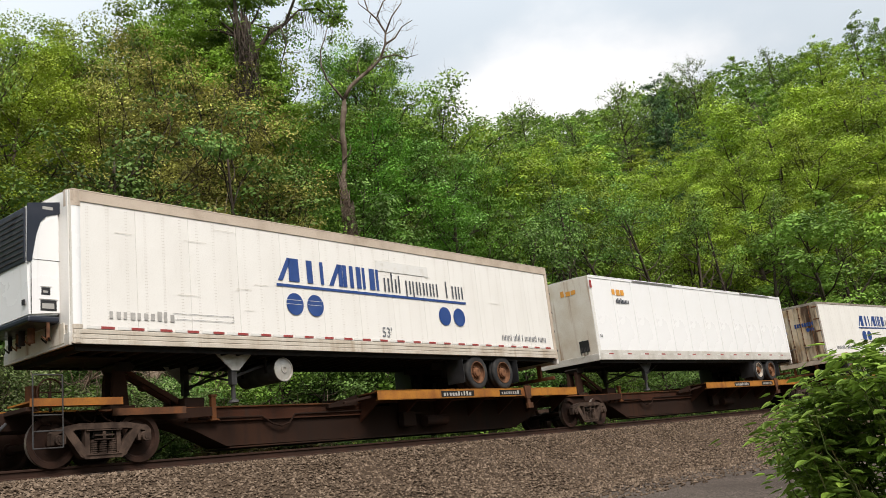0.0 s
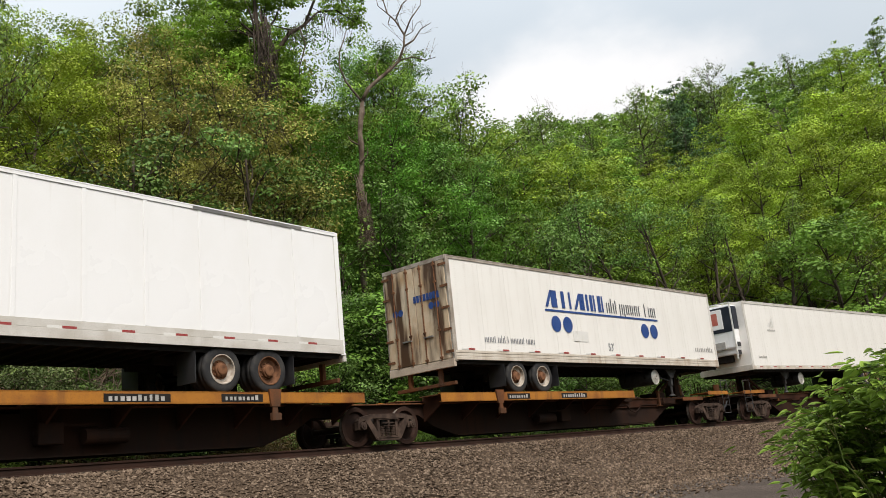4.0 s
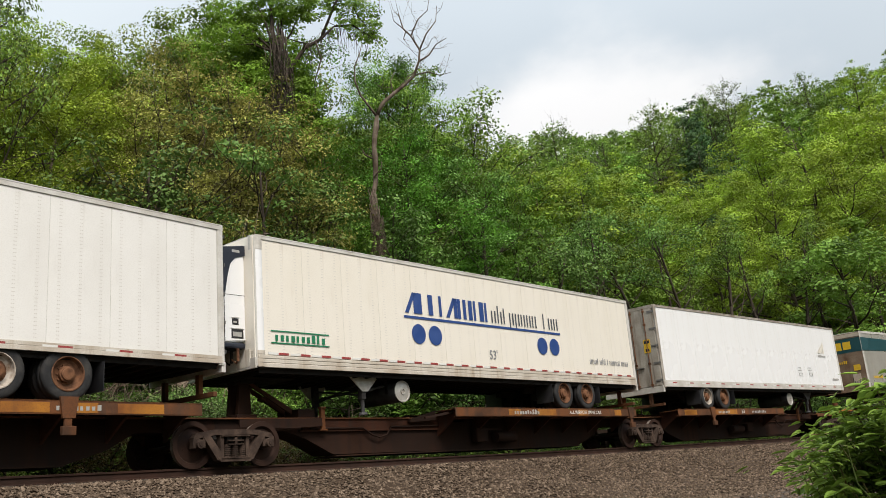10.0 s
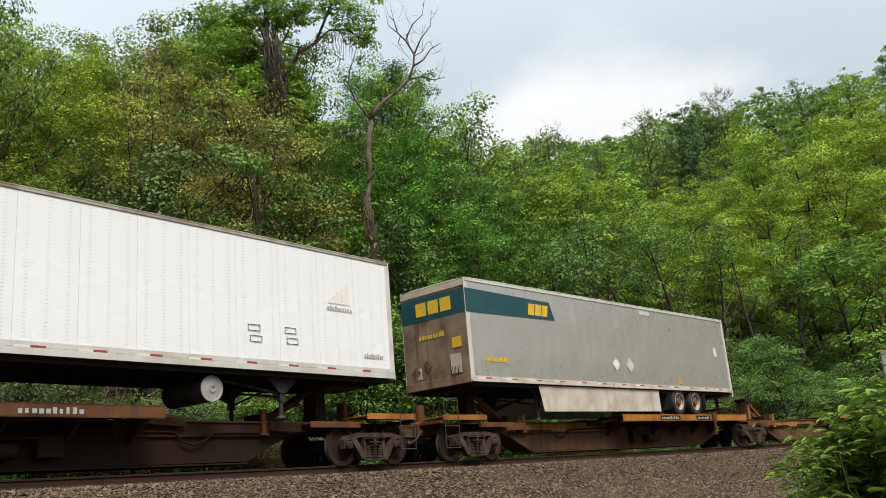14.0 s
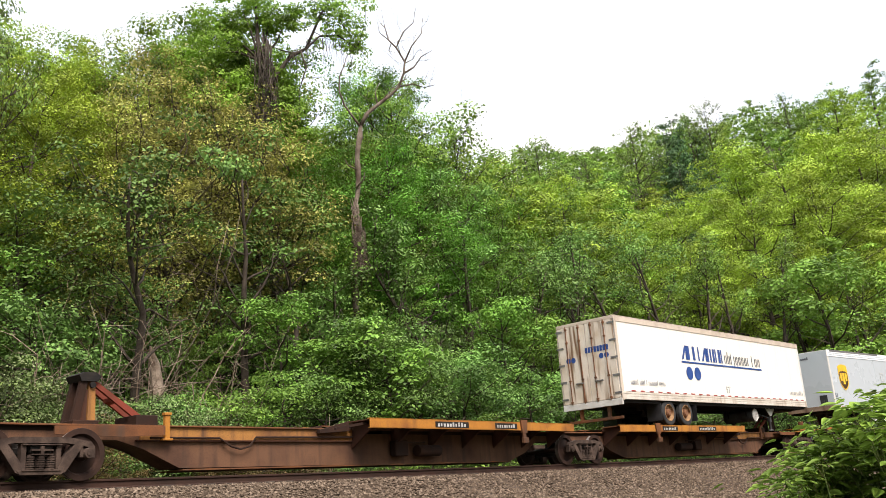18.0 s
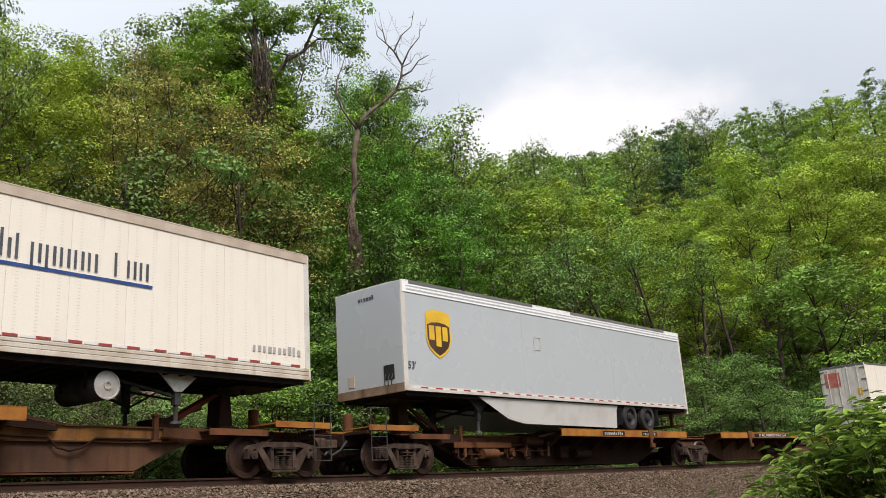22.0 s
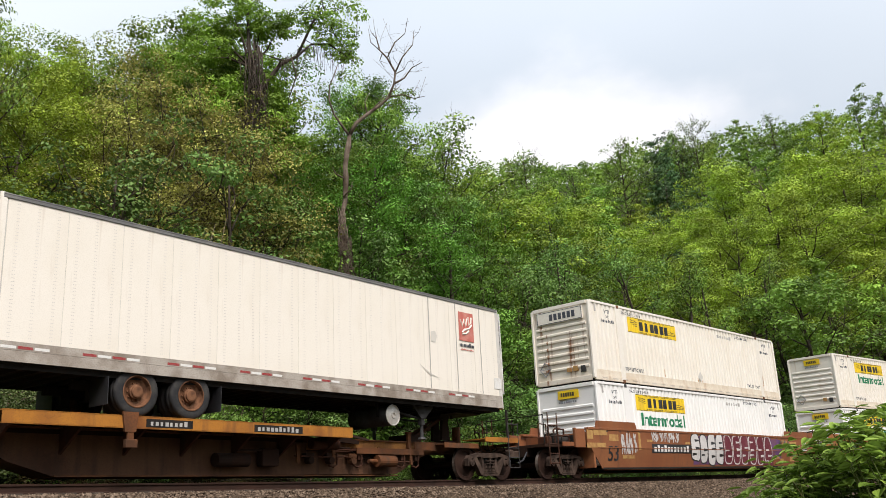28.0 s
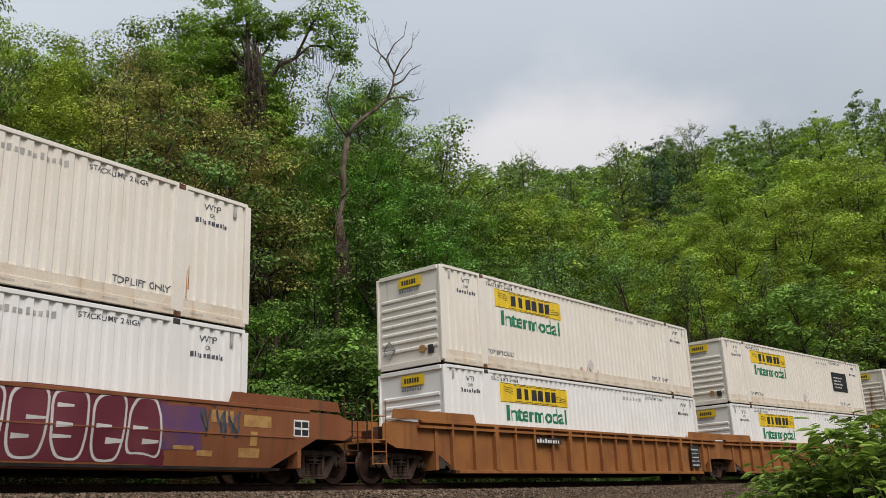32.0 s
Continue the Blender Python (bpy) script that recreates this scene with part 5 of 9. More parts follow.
for pts in ([(13.64, 4.55), (13.72, 4.36), (13.80, 4.56), (13.88, 4.36), (13.96, 4.60)], [(14.02, 4.66), (14.06, 4.42), (14.16, 4.50), (14.18, 4.66)], [(13.70, 4.16), (13.84, 4.26), (14.04, 4.30), (14.20, 4.44)], [(13.70, 4.12), (13.90, 4.14), (14.04, 4.24)]):
    tube(bm, [(x_, SEEN - 0.010, z_) for x_, z_ in pts], 0.032, 4)
part("emblem_stroke", bm, M["cream"], W3)
part("small_letters", bars(fresh(), 13.56, 14.28, 3.74, 3.86, SEEN - 0.009, 11, 5), M["ink"], W3)
part("small_letters", bars(fresh(), 13.60, 14.24, 3.64, 3.69, SEEN - 0.009, 13, 6), M["arrowred"], W3)
bm = fresh()
box(bm, -0.05, -0.04, 0.15, 1.05, 3.95, 4.75)
part("door_emblem", bm, M["arrowred"], W3, "faded red square on the door")
part("warning_label", box(fresh(), -0.05, -0.042, -0.98, -0.72, 3.35, 3.75), M["gold"], W3, "yellow warning label on the door")


# ---- rail trucks ----
def rail_truck():
    t = thing("rail_truck", "dusty brown cast-steel rail truck with two wheelsets", "rail truck", "trucks under the train")
    for s in (-1, 1):
        bm = fresh()
        yo = s * 1.0
        y0, y1 = yo - 0.075, yo + 0.075
        # arched top member, columns, diagonal members, jaws over the bearings
        prism(bm, [(-1.03, 0.58), (-0.95, 0.67), (-0.5, 0.745), (0.5, 0.745), (0.95, 0.67), (1.03, 0.58), (1.02, 0.50), (0.93, 0.52), (0.88, 0.575), (0.5, 0.635), (-0.5, 0.635), (-0.88, 0.575), (-0.93, 0.52), (-1.02, 0.50)], y0, y1)
        for k in (-1, 1):
            prism(bm, [(k * 0.37, 0.65), (k * 0.28, 0.65), (k * 0.28, 0.15), (k * 0.37, 0.15)], y0 + 0.012, y1 - 0.012)
            prism(bm, [(k * 0.80, 0.61), (k * 0.63, 0.63), (k * 0.30, 0.20), (k * 0.36, 0.10), (k * 0.46, 0.13)], y0 - 0.004, y1 + 0.004)
            box(bm, k * 1.0 - 0.035, k * 1.0 + 0.035, y0 + 0.005, y1 - 0.005, 0.37, 0.55, 0.01)
            box(bm, k * 0.77 - 0.03, k * 0.77 + 0.03, y0 + 0.005, y1 - 0.005, 0.38, 0.60, 0.01)
        prism(bm, [(-0.46, 0.18), (0.46, 0.18), (0.38, 0.09), (-0.38, 0.09)], y0 - 0.012, y1 + 0.012)
        for zz in (0.155, 0.60):
            box(bm, -0.36, 0.36, y0 - 0.03, y1 + 0.03, zz, zz + 0.02)
        box(bm, -0.2, 0.2, yo + s * 0.06, yo + s * 0.11, 0.50, 0.53)
        box(bm, -0.2, 0.2, yo + s * 0.06, yo + s * 0.11, 0.43, 0.45)
        box(bm, -0.03, 0.03, yo + s * 0.06, yo + s * 0.105, 0.43, 0.58)
        f = part("side_frame", bm, M["truck"], t, "brown cast side frame")
        bm = fresh()
        for xx in (-0.19, 0.0, 0.19):
            for i in range(6):
                cyl(bm, (xx, yo + s * 0.02, 0.185 + i * 0.04), (xx, yo + s * 0.02, 0.208 + i * 0.04), 0.08, seg=12)
            cyl(bm, (xx, yo + s * 0.02, 0.17), (xx, yo + s * 0.02, 0.44), 0.045, seg=8)
        part("spring", bm, M["truck"], f)
        for k in (-1, 1):
            bm = fresh()
            cyl(bm, (k * 0.89, yo, WHEEL_R), (k * 0.89, yo + s * 0.13, WHEEL_R), 0.105, 0.09, seg=14)
            cyl(bm, (k * 0.89, yo + s * 0.13, WHEEL_R), (k * 0.89, yo + s * 0.145, WHEEL_R), 0.05, seg=6)
            part("bearing_cap", bm, M["truck"], f)
    part("bolster", box(box(fresh(), -0.2, 0.2, -1.05, 1.05, 0.46, 0.60, 0.02), -0.16, 0.16, -0.5, 0.5, 0.58, 0.74, 0.02), M["under"], t)
    part("brake_beam", box(box(fresh(), -0.5, -0.4, -0.8, 0.8, 0.3, 0.4, 0.01), 0.4, 0.5, -0.8, 0.8, 0.3, 0.4, 0.01), M["under"], t)
    return t


def wheelset_mesh():
    bm = fresh()
    for s in (-1, 1):
        yc = s * 0.77
        pts = [(0.07, -0.09), (0.12, -0.09), (0.13, -0.05), (0.33, -0.02), (0.39, -0.065), (0.45, -0.065), (0.455, 0.0), (0.457, 0.05), (0.485, 0.075), (0.48, 0.085), (0.38, 0.085), (0.34, 0.02), (0.14, 0.06), (0.12, 0.1), (0.07, 0.1)]
        b2 = fresh()
        ring_profile(b2, [(r, yy) for r, yy in pts], 32)
        me = bpy.data.meshes.new("tmp")
        b2.transform(Matrix.Translation((0, yc, 0)) @ Matrix.Diagonal((1, -s * -1.0, 1, 1)))
        bmesh.ops.recalc_face_normals(b2, faces=b2.faces[:])
        b2.to_mesh(me)
        b2.free()
        bm.from_mesh(me)
        bpy.data.meshes.remove(me)
        for k in range(2):
            a = k * math.pi
            cyl(bm, (0.22 * math.cos(a), yc - 0.045, 0.22 * math.sin(a)), (0.22 * math.cos(a), yc + 0.045, 0.22 * math.sin(a)), 0.028, seg=8)
    cyl(bm, (0, -1.0, 0), (0, 1.0, 0), 0.075, seg=12)
    return link_mesh("wheelset", bm, M["wheel"])


TRUCK = rail_truck()
WHEELS = wheelset_mesh()
RIM_RING = link_mesh("rim", ring_profile(fresh(), [(0.425, -0.838), (0.43, -0.842), (0.452, -0.842), (0.4585, -0.836), (0.4585, -0.72)], 32, False), M["tread"])
TRUCK_AT = [-0.65, 17.07, 35.62, 53.58, 57.82, 74.34, 91.67, 108.24, 112.26, 130.09, 148.65, 166.32, 170.52, 187.18, 204.66, 221.30, 225.55, 245.85, 249.0, 268.5, 288.0]
TRUCKS = [TRUCK] + [copy_thing(TRUCK, Matrix()) for _ in TRUCK_AT[1:]]
for tr, u in zip(TRUCKS, TRUCK_AT):
    for k in (-1, 1):
        ws = part("wheelset", WHEELS, None, tr, "steel wheelset with worn treads")
        part("rim", RIM_RING, None, ws, "worn bright wheel rim")
        WHEELSETS.append((ws, k * 0.89))
    MOVERS.append((tr, u, -0.89, 0.89))


# ---- spine car platforms ----
def spine_unit(ua, ub, hitch_left, end_left=False, end_right=False, paint="yellow", sill="brown", head=2.0, words="", label="", rigging=False, deck=10.4):
    """One platform of an articulated spine car between the trucks at ua and ub."""
    L = ub - ua
    t = thing("spine_car", label or "rusty brown spine car platform with yellow deck edges", "flat car", "platforms of the train")
    X = (lambda x: x) if hitch_left else (lambda x: L - x)

    def bx(bm, x0, x1, *rest, bevel=0.0):
        a, b = sorted((X(x0), X(x1)))
        return box(bm, a, b, *rest, bevel)

    def pr(bm, poly, y0, y1):
        return prism(bm, [(X(x), z) for x, z in poly], y0, y1)

    web = [(-0.2, 0.78), (1.9, 0.76), (2.5, 0.58), (3.35, 0.19), (L - 3.4, 0.15), (L - 2.5, 0.42), (L - 1.9, 0.74), (L + 0.2, 0.78), (L + 0.2, 0.93), (-0.2, 0.93)]
    part("centre_sill", pr(fresh(), web, -0.36, 0.36), M["sillbrown" if sill == "rust" else "brown"], t)
    bm = fresh()
    bx(bm, -0.1, L + 0.1, -0.46, 0.46, 1.02, 1.055, bevel=0.006)
    part("sill_cap", bm, M["rust" if sill != "yellow" else "yellow"], t)
    part("sill_ledge", bx(fresh(), 2.3, L - 9.9, -0.43, 0.43, 0.73, 0.757), M["rustbrown"], t)
    part("upper_web", bx(fresh(), 2.4, L - 9.9, -0.41, 0.41, 0.757, 1.02), M["rustyellow" if sill == "rust" else "rustbrown"], t)
    part("upper_web", bx(fresh(), -0.1, 2.39, -0.34, 0.34, 0.9, 1.02), M["brown"], t)
    part("upper_web", bx(fresh(), L - 9.0, L + 0.1, -0.34, 0.34, 0.9, 1.02), M["brown"], t)
    bm = fresh()
    bx(bm, 3.4, L - 3.4, -0.42, 0.42, 0.135, 0.165)
    part("bottom_flange", bm, M[sill if sill != "yellow" else "rust"], t)
    # wide deck for the road wheels
    gb = L - (1.35 if hitch_left and words else 3.85 if hitch_left else 4.4)
    d0, d1 = L - deck, L - (0.95 if hitch_left else 1.9)
    for s in (-1, 1):
        e = s * 1.275
        bm = fresh()
        bx(bm, d0, d1, *sorted((e, e - s * 0.02)), 1.0, 1.235)
        bx(bm, d0, d1, *sorted((e, e - s * 0.10)), 1.215, 1.24)
        bx(bm, d0, d1, *sorted((e, e - s * 0.08)), 0.995, 1.015)
        part("deck_edge", bm, M[paint], t, "yellow deck edge worn to rust")
        part("runway", bx(fresh(), d0 + 0.01, d1 - 0.01, *sorted((s * 0.45, s * 1.17)), 1.19, 1.215), M["rust"], t)
        n = 7
        for k in range(n):
            xx = d0 + 0.25 + k * (d1 - d0 - 0.5) / (n - 1)
            bm = fresh()
            v = [(s * 0.36, 1.19), (s * 1.25, 1.19), (s * 1.25, 1.02), (s * 1.02, 0.97), (s * 0.36, 0.55)]
            a = [bm.verts.new((X(xx) - 0.03, yy, z)) for yy, z in v]
            b = [bm.verts.new((X(xx) + 0.03, yy, z)) for yy, z in v]
            bm.faces.new(a)
            bm.faces.new(b[::-1])
            for i in range(5):
                bm.faces.new((a[i], b[i], b[(i + 1) % 5], a[(i + 1) % 5]))
            bmesh.ops.recalc_face_normals(bm, faces=bm.faces[:])
            part("bracket", bm, M["rustbrown"], t)
        # end taper of the deck
        bm = fresh()
        pr(bm, [(d0 - 1.0, 1.0), (d0, 1.22), (d0, 0.98), (d0 - 1.0, 0.92)], *sorted((s * 0.45, s * 0.55)))
        pr(bm, [(d0 - 0.9, 1.01), (d0 + 0.3, 1.19), (d0 + 0.3, 1.12), (d0 - 0.9, 0.96)], *sorted((s * 0.95, s * 1.0)))
        part("deck_ramp", bm, M["brown"], t)
        g = part("guide_bracket", bx(bx(pr(fresh(), [(gb - 0.15, 1.30), (gb + 0.20, 1.30), (gb + 0.14, 0.92), (gb - 0.10, 0.92)], *sorted((e, e + s * 0.05))), gb - 0.12, gb + 0.14, *sorted((e, e + s * 0.09)), 0.62, 0.78, bevel=0.01), gb - 0.06, gb + 0.08, *sorted((e, e + s * 0.04)), 0.75, 0.95), M["rust"], t, "rusty stub bracket on the deck edge")
    # painted panels on the near deck edge
    bm = fresh()
    rng = random.Random(int(ua * 10))
    y = -1.275
    px = X(d0 + 3.2) if hitch_left else X(L - 9.92) if words else X(L - 8.2)
    if paint == "yellow":
        part("number_panel", box(fresh(), px - 0.72, px + 0.72, y - 0.004, y - 0.001, 1.03, 1.19), M["under"], t, "black number panel")
    bars(bm, px - 0.62, px + 0.62, 1.05, 1.17, y - 0.005, 10, 3, 0.6)
    part("number_line", bm, M["faded"], t)
    px2 = X(L - 6.6) if words and not hitch_left else X(L - 4.1) if words else X(d0 + 5.7) if hitch_left else X(L - 5.3)
    wide = 1.75 if words else 0.55
    if paint == "yellow":
        part("date_panel", box(fresh(), px2 - wide, px2 + wide, y - 0.004, y - 0.001, 1.03, 1.19), M["under"], t, "black stencil panel")
    if words:
        lettering(words, 0.15, M["tape"], t, px2, y - 0.008, 1.11, 1.45 if paint == "yellow" else 1.1)
    else:
        part("stencil_line", bars(fresh(), px2 - 0.45, px2 + 0.45, 1.055, 1.165, y - 0.005, 8, 5, 0.6), M["faded"], t)
    if paint != "yellow":
        lettering("53", 0.19, M["tape"], t, X(L - 6.85), y - 0.006, 1.11, 1.3)
    for k in range(0 if paint == "yellow" else 4):
        a = rng.uniform(d0 + 0.4, d1 - 1.2)
        part("rust_patch", box(fresh(), *sorted((X(a), X(a + rng.uniform(0.4, 1.0)))), y - 0.0025, y - 0.0005, 1.02, 1.20), M["rust" if paint == "yellow" else "yellow"], t)
    # pipes and valves along the sill
    bm = fresh()
    tube(bm, [(X(2.6), -0.45, 0.80), (X(4.3), -0.45, 0.80), (X(4.6), -0.47, 0.62), (X(4.85), -0.47, 0.56), (X(5.1), -0.47, 0.62), (X(5.3), -0.45, 0.82), (X(L - 10.2), -0.45, 0.84)], 0.022)
    part("air_pipe", bm, M["brown"], t)
    bm = fresh()
    bx(bm, L - 8.8, L - 8.3, -0.62, -0.40, 0.35, 0.75, bevel=0.03)
    cyl(bm, (X(L - 7.9), -0.55, 0.48), (X(L - 7.0), -0.55, 0.48), 0.15, seg=16)
    bx(bm, L - 8.5, L - 7.6, -0.6, -0.56, 0.68, 0.72)
    part("brake_valve", bm, M["brown"], t)
    if rigging:
        part("brake_cylinder", bx(cyl(cyl(fresh(), (X(3.75), -0.60, 0.50), (X(4.45), -0.60, 0.50), 0.15, seg=16), (X(4.45), -0.60, 0.50), (X(4.75), -0.60, 0.50), 0.05, seg=10), 3.6, 4.3, -0.52, -0.40, 0.58, 0.80), M["rust"], t, "rusty brake cylinder")
        for za, xa, xb in ((0.60, 5.5, 7.3), (0.78, 3.0, 6.6), (0.50, 2.9, 4.7)):
            part("brake_rod", tube(fresh(), [(X(xa), -0.56, za), (X((xa + xb) / 2), -0.57, za - 0.02), (X(xb), -0.56, za)], 0.02), M["rustbrown"], t)
        for xa in (3.0, 4.3, 6.0, 7.2):
            part("brake_lever", pr(fresh(), [(xa - 0.04, 0.42), (xa + 0.05, 0.42), (xa + 0.08, 0.86), (xa - 0.02, 0.86)], -0.60, -0.56), M["rust"], t)
        part("reservoir", cyl(fresh(), (X(5.9), -0.6, 0.88), (X(6.8), -0.6, 0.88), 0.12, seg=16), M["rustbrown"], t)
        part("running_board", bx(bx(fresh(), 2.5, 5.2, -0.62, -0.42, 0.80, 0.83), 2.5, 5.2, -0.62, -0.60, 0.68, 0.80), M["rust"], t)
        for xa in (2.7, 3.3, 5.0, 5.9):
            part("hanger", bx(tube(fresh(), [(X(xa), -0.58, 0.68), (X(xa), -0.58, 0.40), (X(xa + 0.12), -0.58, 0.34), (X(xa + 0.28), -0.58, 0.38)], 0.022), xa - 0.09, xa + 0.09, -0.56, -0.42, 0.52, 0.66, bevel=0.02), M["rustbrown"], t)
        for xa in (5.3, 6.1, 6.8):
            part("valve", bx(cyl(fresh(), (X(xa), -0.62, 0.50), (X(xa), -0.45, 0.50), 0.09, seg=12), xa - 0.14, xa + 0.14, -0.58, -0.42, 0.56, 0.68, bevel=0.02), M["brown" if xa > 6 else "rust"], t)
    # hitch
    raised = head > 2.02
    o = 0.36 if raised else 0.0
    h = part("hitch", bx(fresh(), 0.62 + o, 1.16 + o, -0.34, 0.34, 1.055, 1.14, bevel=0.012), M["brown"], t, "rust-brown trailer hitch stanchion")
    for s in (-1, 1):
        ys = sorted((s * 0.12, s * 0.22))
        if raised:
            part("hitch_leg", pr(fresh(), [(0.66 + o, 1.14), (0.82 + o, 1.14), (0.98 + o, head - 0.1), (0.84 + o, head - 0.1)], *ys), M["brown"], h)
            part("hitch_leg", pr(fresh(), [(0.98 + o, 1.14), (1.15 + o, 1.14), (1.13 + o, head - 0.1), (1.01 + o, head - 0.1)], *ys), M["rustyellow"], h, "yellow leg worn to rust")
            part("hitch_web", pr(fresh(), [(0.80 + o, 1.14), (1.0 + o, 1.14), (1.02 + o, head - 0.3), (0.96 + o, head - 0.3)], *sorted((s * 0.14, s * 0.17))), M["rustbrown"], h)
            part("hitch_pin", cyl(fresh(), (X(1.06 + o), s * 0.22, head - 0.22), (X(1.06 + o), s * 0.27, head - 0.22), 0.06, seg=14), M["under"], h)
        else:
            part("hitch_leg", pr(fresh(), [(0.72, 1.16), (1.10, 1.16), (1.04, head - 0.1), (0.80, head - 0.1)], *ys), M["brown"], h)
    part("hitch_head", pr(fresh(), [(0.76 + o, head - 0.03), (0.88 + o, head + 0.03), (1.14 + o, head + 0.03), (1.24 + o, head - 0.05), (1.16 + o, head - 0.15), (0.82 + o, head - 0.15)], -0.26, 0.26), M["under"], h)
    bm = fresh()
    for s in (-1, 1):
        pr(bm, [(1.0 + o, head - 0.12), (1.16 + o, head - 0.12), (2.62 + o * 0.5, 1.12), (2.40 + o * 0.5, 1.10)], *sorted((s * 0.10, s * 0.17)))
    pr(bm, [(1.5 + o, head * 0.62 + 0.34), (1.62 + o, head * 0.62 + 0.30), (1.62 + o, head * 0.62 + 0.22), (1.5 + o, head * 0.62 + 0.26)], -0.10, 0.10)
    part("diagonal_strut", bm, M["strutred" if 1.9 < head and paint == "yellow" and sill == "rust" else "rustbrown"], h)
    bm = fresh()
    bx(bm, 2.3, 2.8, -0.40, 0.40, 1.055, 1.26, bevel=0.01)
    part("strut_foot", bm, M["brown"], h)
    bm = fresh()
    bx(bm, 2.90, 3.02, -0.52, -0.43, 0.74, 1.27, bevel=0.012)
    bx(bm, 2.88, 3.04, -0.54, -0.42, 1.25, 1.31, bevel=0.012)
    bx(bm, 2.84, 3.08, -0.53, -0.42, 0.74, 0.78, bevel=0.008)
    part("bollard", bm, M["yellow" if sill == "rust" and not (end_left or end_right) else "rust"], t)
    # side plates by the trucks
    bm = fresh()
    pr(bm, [(0.5, 1.0), (2.85, 1.03), (2.85, 0.84), (1.9, 0.8), (0.5, 0.84)], -0.60, -0.56)
    pr(bm, [(0.5, 1.0), (2.85, 1.03), (2.85, 0.84), (1.9, 0.8), (0.5, 0.84)], 0.56, 0.60)
    part("side_plate", bm, M[sill], t)
    for end, at_hitch in ((end_left, hitch_left), (end_right, not hitch_left)):
        if not end:
            continue
        E = (lambda x: X(x)) if at_hitch else (lambda x: X(L - x))

        def eb(bm, x0, x1, *rest, bevel=0.0):
            a, b = sorted((E(x0), E(x1)))
            return box(bm, a, b, *rest, bevel)

        part("end_sill", eb(eb(fresh(), -1.55, 0.3, -0.36, 0.36, 0.72, 1.04, bevel=0.01), -1.5, -1.3, -1.2, 1.2, 0.98, 1.06, bevel=0.01), M[sill], t)
        for s in (-1, 1):
            part("end_platform", eb(eb(fresh(), -1.45, 0.35, *sorted((s * 1.25, s * 1.23)), 1.06, 1.2), -1.45, 0.35, *sorted((s * 0.4, s * 1.23)), 1.13, 1.16), M["yellow"], t, "weathered yellow end platform edge")
            part("step_plate", eb(eb(fresh(), 0.3, 1.95, *sorted((s * 0.95, s * 0.93)), 0.88, 1.02), 0.3, 1.95, *sorted((s * 0.4, s * 0.94)), 0.96, 0.985), M["rust"], t)
            bm = fresh()
            for xx in (-1.4, -0.85):
                tube(bm, [(E(xx), s * 1.25, 1.62 if s < 0 else 1.3), (E(xx), s * 1.25, 0.32)], 0.014)
            for zz in (0.32, 0.62, 0.9, 1.62 if s < 0 else 1.3):
                tube(bm, [(E(-1.4), s * 1.25, zz), (E(-0.85), s * 1.25, zz)], 0.014)
            part("ladder", bm, M["frame"], t, "grey grab-iron ladder")
        bm = fresh()
        eb(bm, -2.05, -1.5, -0.14, 0.14, 0.7, 0.92, bevel=0.03)
        eb(bm, -2.14, -1.95, -0.2, 0.2, 0.68, 0.96, bevel=0.05)
        part("coupler", bm, M["truck"], t, "rusty knuckle coupler")
        bm = fresh()
        tube(bm, [(E(-1.5), -0.45, 0.85), (E(-1.75), -0.47, 0.62), (E(-2.0), -0.45, 0.5), (E(-2.12), -0.42, 0.58)], 0.03)
        part("air_hose", bm, M["black"], t)
        bm = fresh()
        cyl(bm, (E(-0.55), 0.5, 1.17), (E(-0.55), 0.5, 1.65), 0.13, seg=16)
        part("brake_wheel_housing", bm, M["rust"], t)
        bm = fresh()
        ring = [(E(-0.62) + 0.26 * math.cos(k * math.tau / 16), -0.35, 1.42 + 0.26 * math.sin(k * math.tau / 16)) for k in range(17)]
        tube(bm, ring, 0.018, 5)
        for k in range(0, 16, 4):
            tube(bm, [ring[k], (E(-0.62), -0.35, 1.42)], 0.012, 4)
        tube(bm, [(E(-0.62), -0.35, 1.06), (E(-0.62), -0.33, 1.42)], 0.03)
        part("brake_wheel", bm, M["brown"], t, "rusty spoked brake wheel")
        for k in range(4):
            bm = fresh()
            xa = -1.2 + 0.42 * k
            tube(bm, [(E(xa), -0.8, 1.0), (E(xa + 0.1), -0.95, 0.82), (E(xa + 0.3), -0.9, 0.74), (E(xa + 0.45), -0.7, 0.9)], 0.02)
            part("brake_pipe", bm, M["brown"], t)
    MOVERS.append((t, ua, 0.0, L))
    return t


spine_unit(-0.65, 17.07, True, end_left=True, sill="brown")
spine_unit(17.07, 35.62, True)
spine_unit(35.62, 53.58, False, deck=11.9, end_right=True)
spine_unit(57.82, 74.34, True, end_left=True, deck=9.3, paint="rust", label="rusty spine car platform with orange-brown deck edges")
spine_unit(74.34, 91.67, True, paint="rust", words="ALL PURPOSE SPINE CAR", label="rusty spine car platform with orange-brown deck edges")
spine_unit(91.67, 108.24, False, deck=10.5, end_right=True, paint="rust", label="rusty spine car platform with orange-brown deck edges")
spine_unit(112.26, 130.09, True, end_left=True, sill="rust")
spine_unit(130.09, 148.65, True, sill="rust", label="empty spine car platform with a raised hitch and yellow deck edges", head=2.06)
spine_unit(148.65, 166.32, False, deck=11.5, end_right=True, sill="rust")
spine_unit(170.52, 187.18, True, end_left=True, deck=9.6, rigging=True)
spine_unit(187.18, 204.66, False, deck=10.7, sill="rust", words="53 ALL PURPOSE SPINE CAR", label="empty spine car platform lettered along its yellow edge", head=1.62)
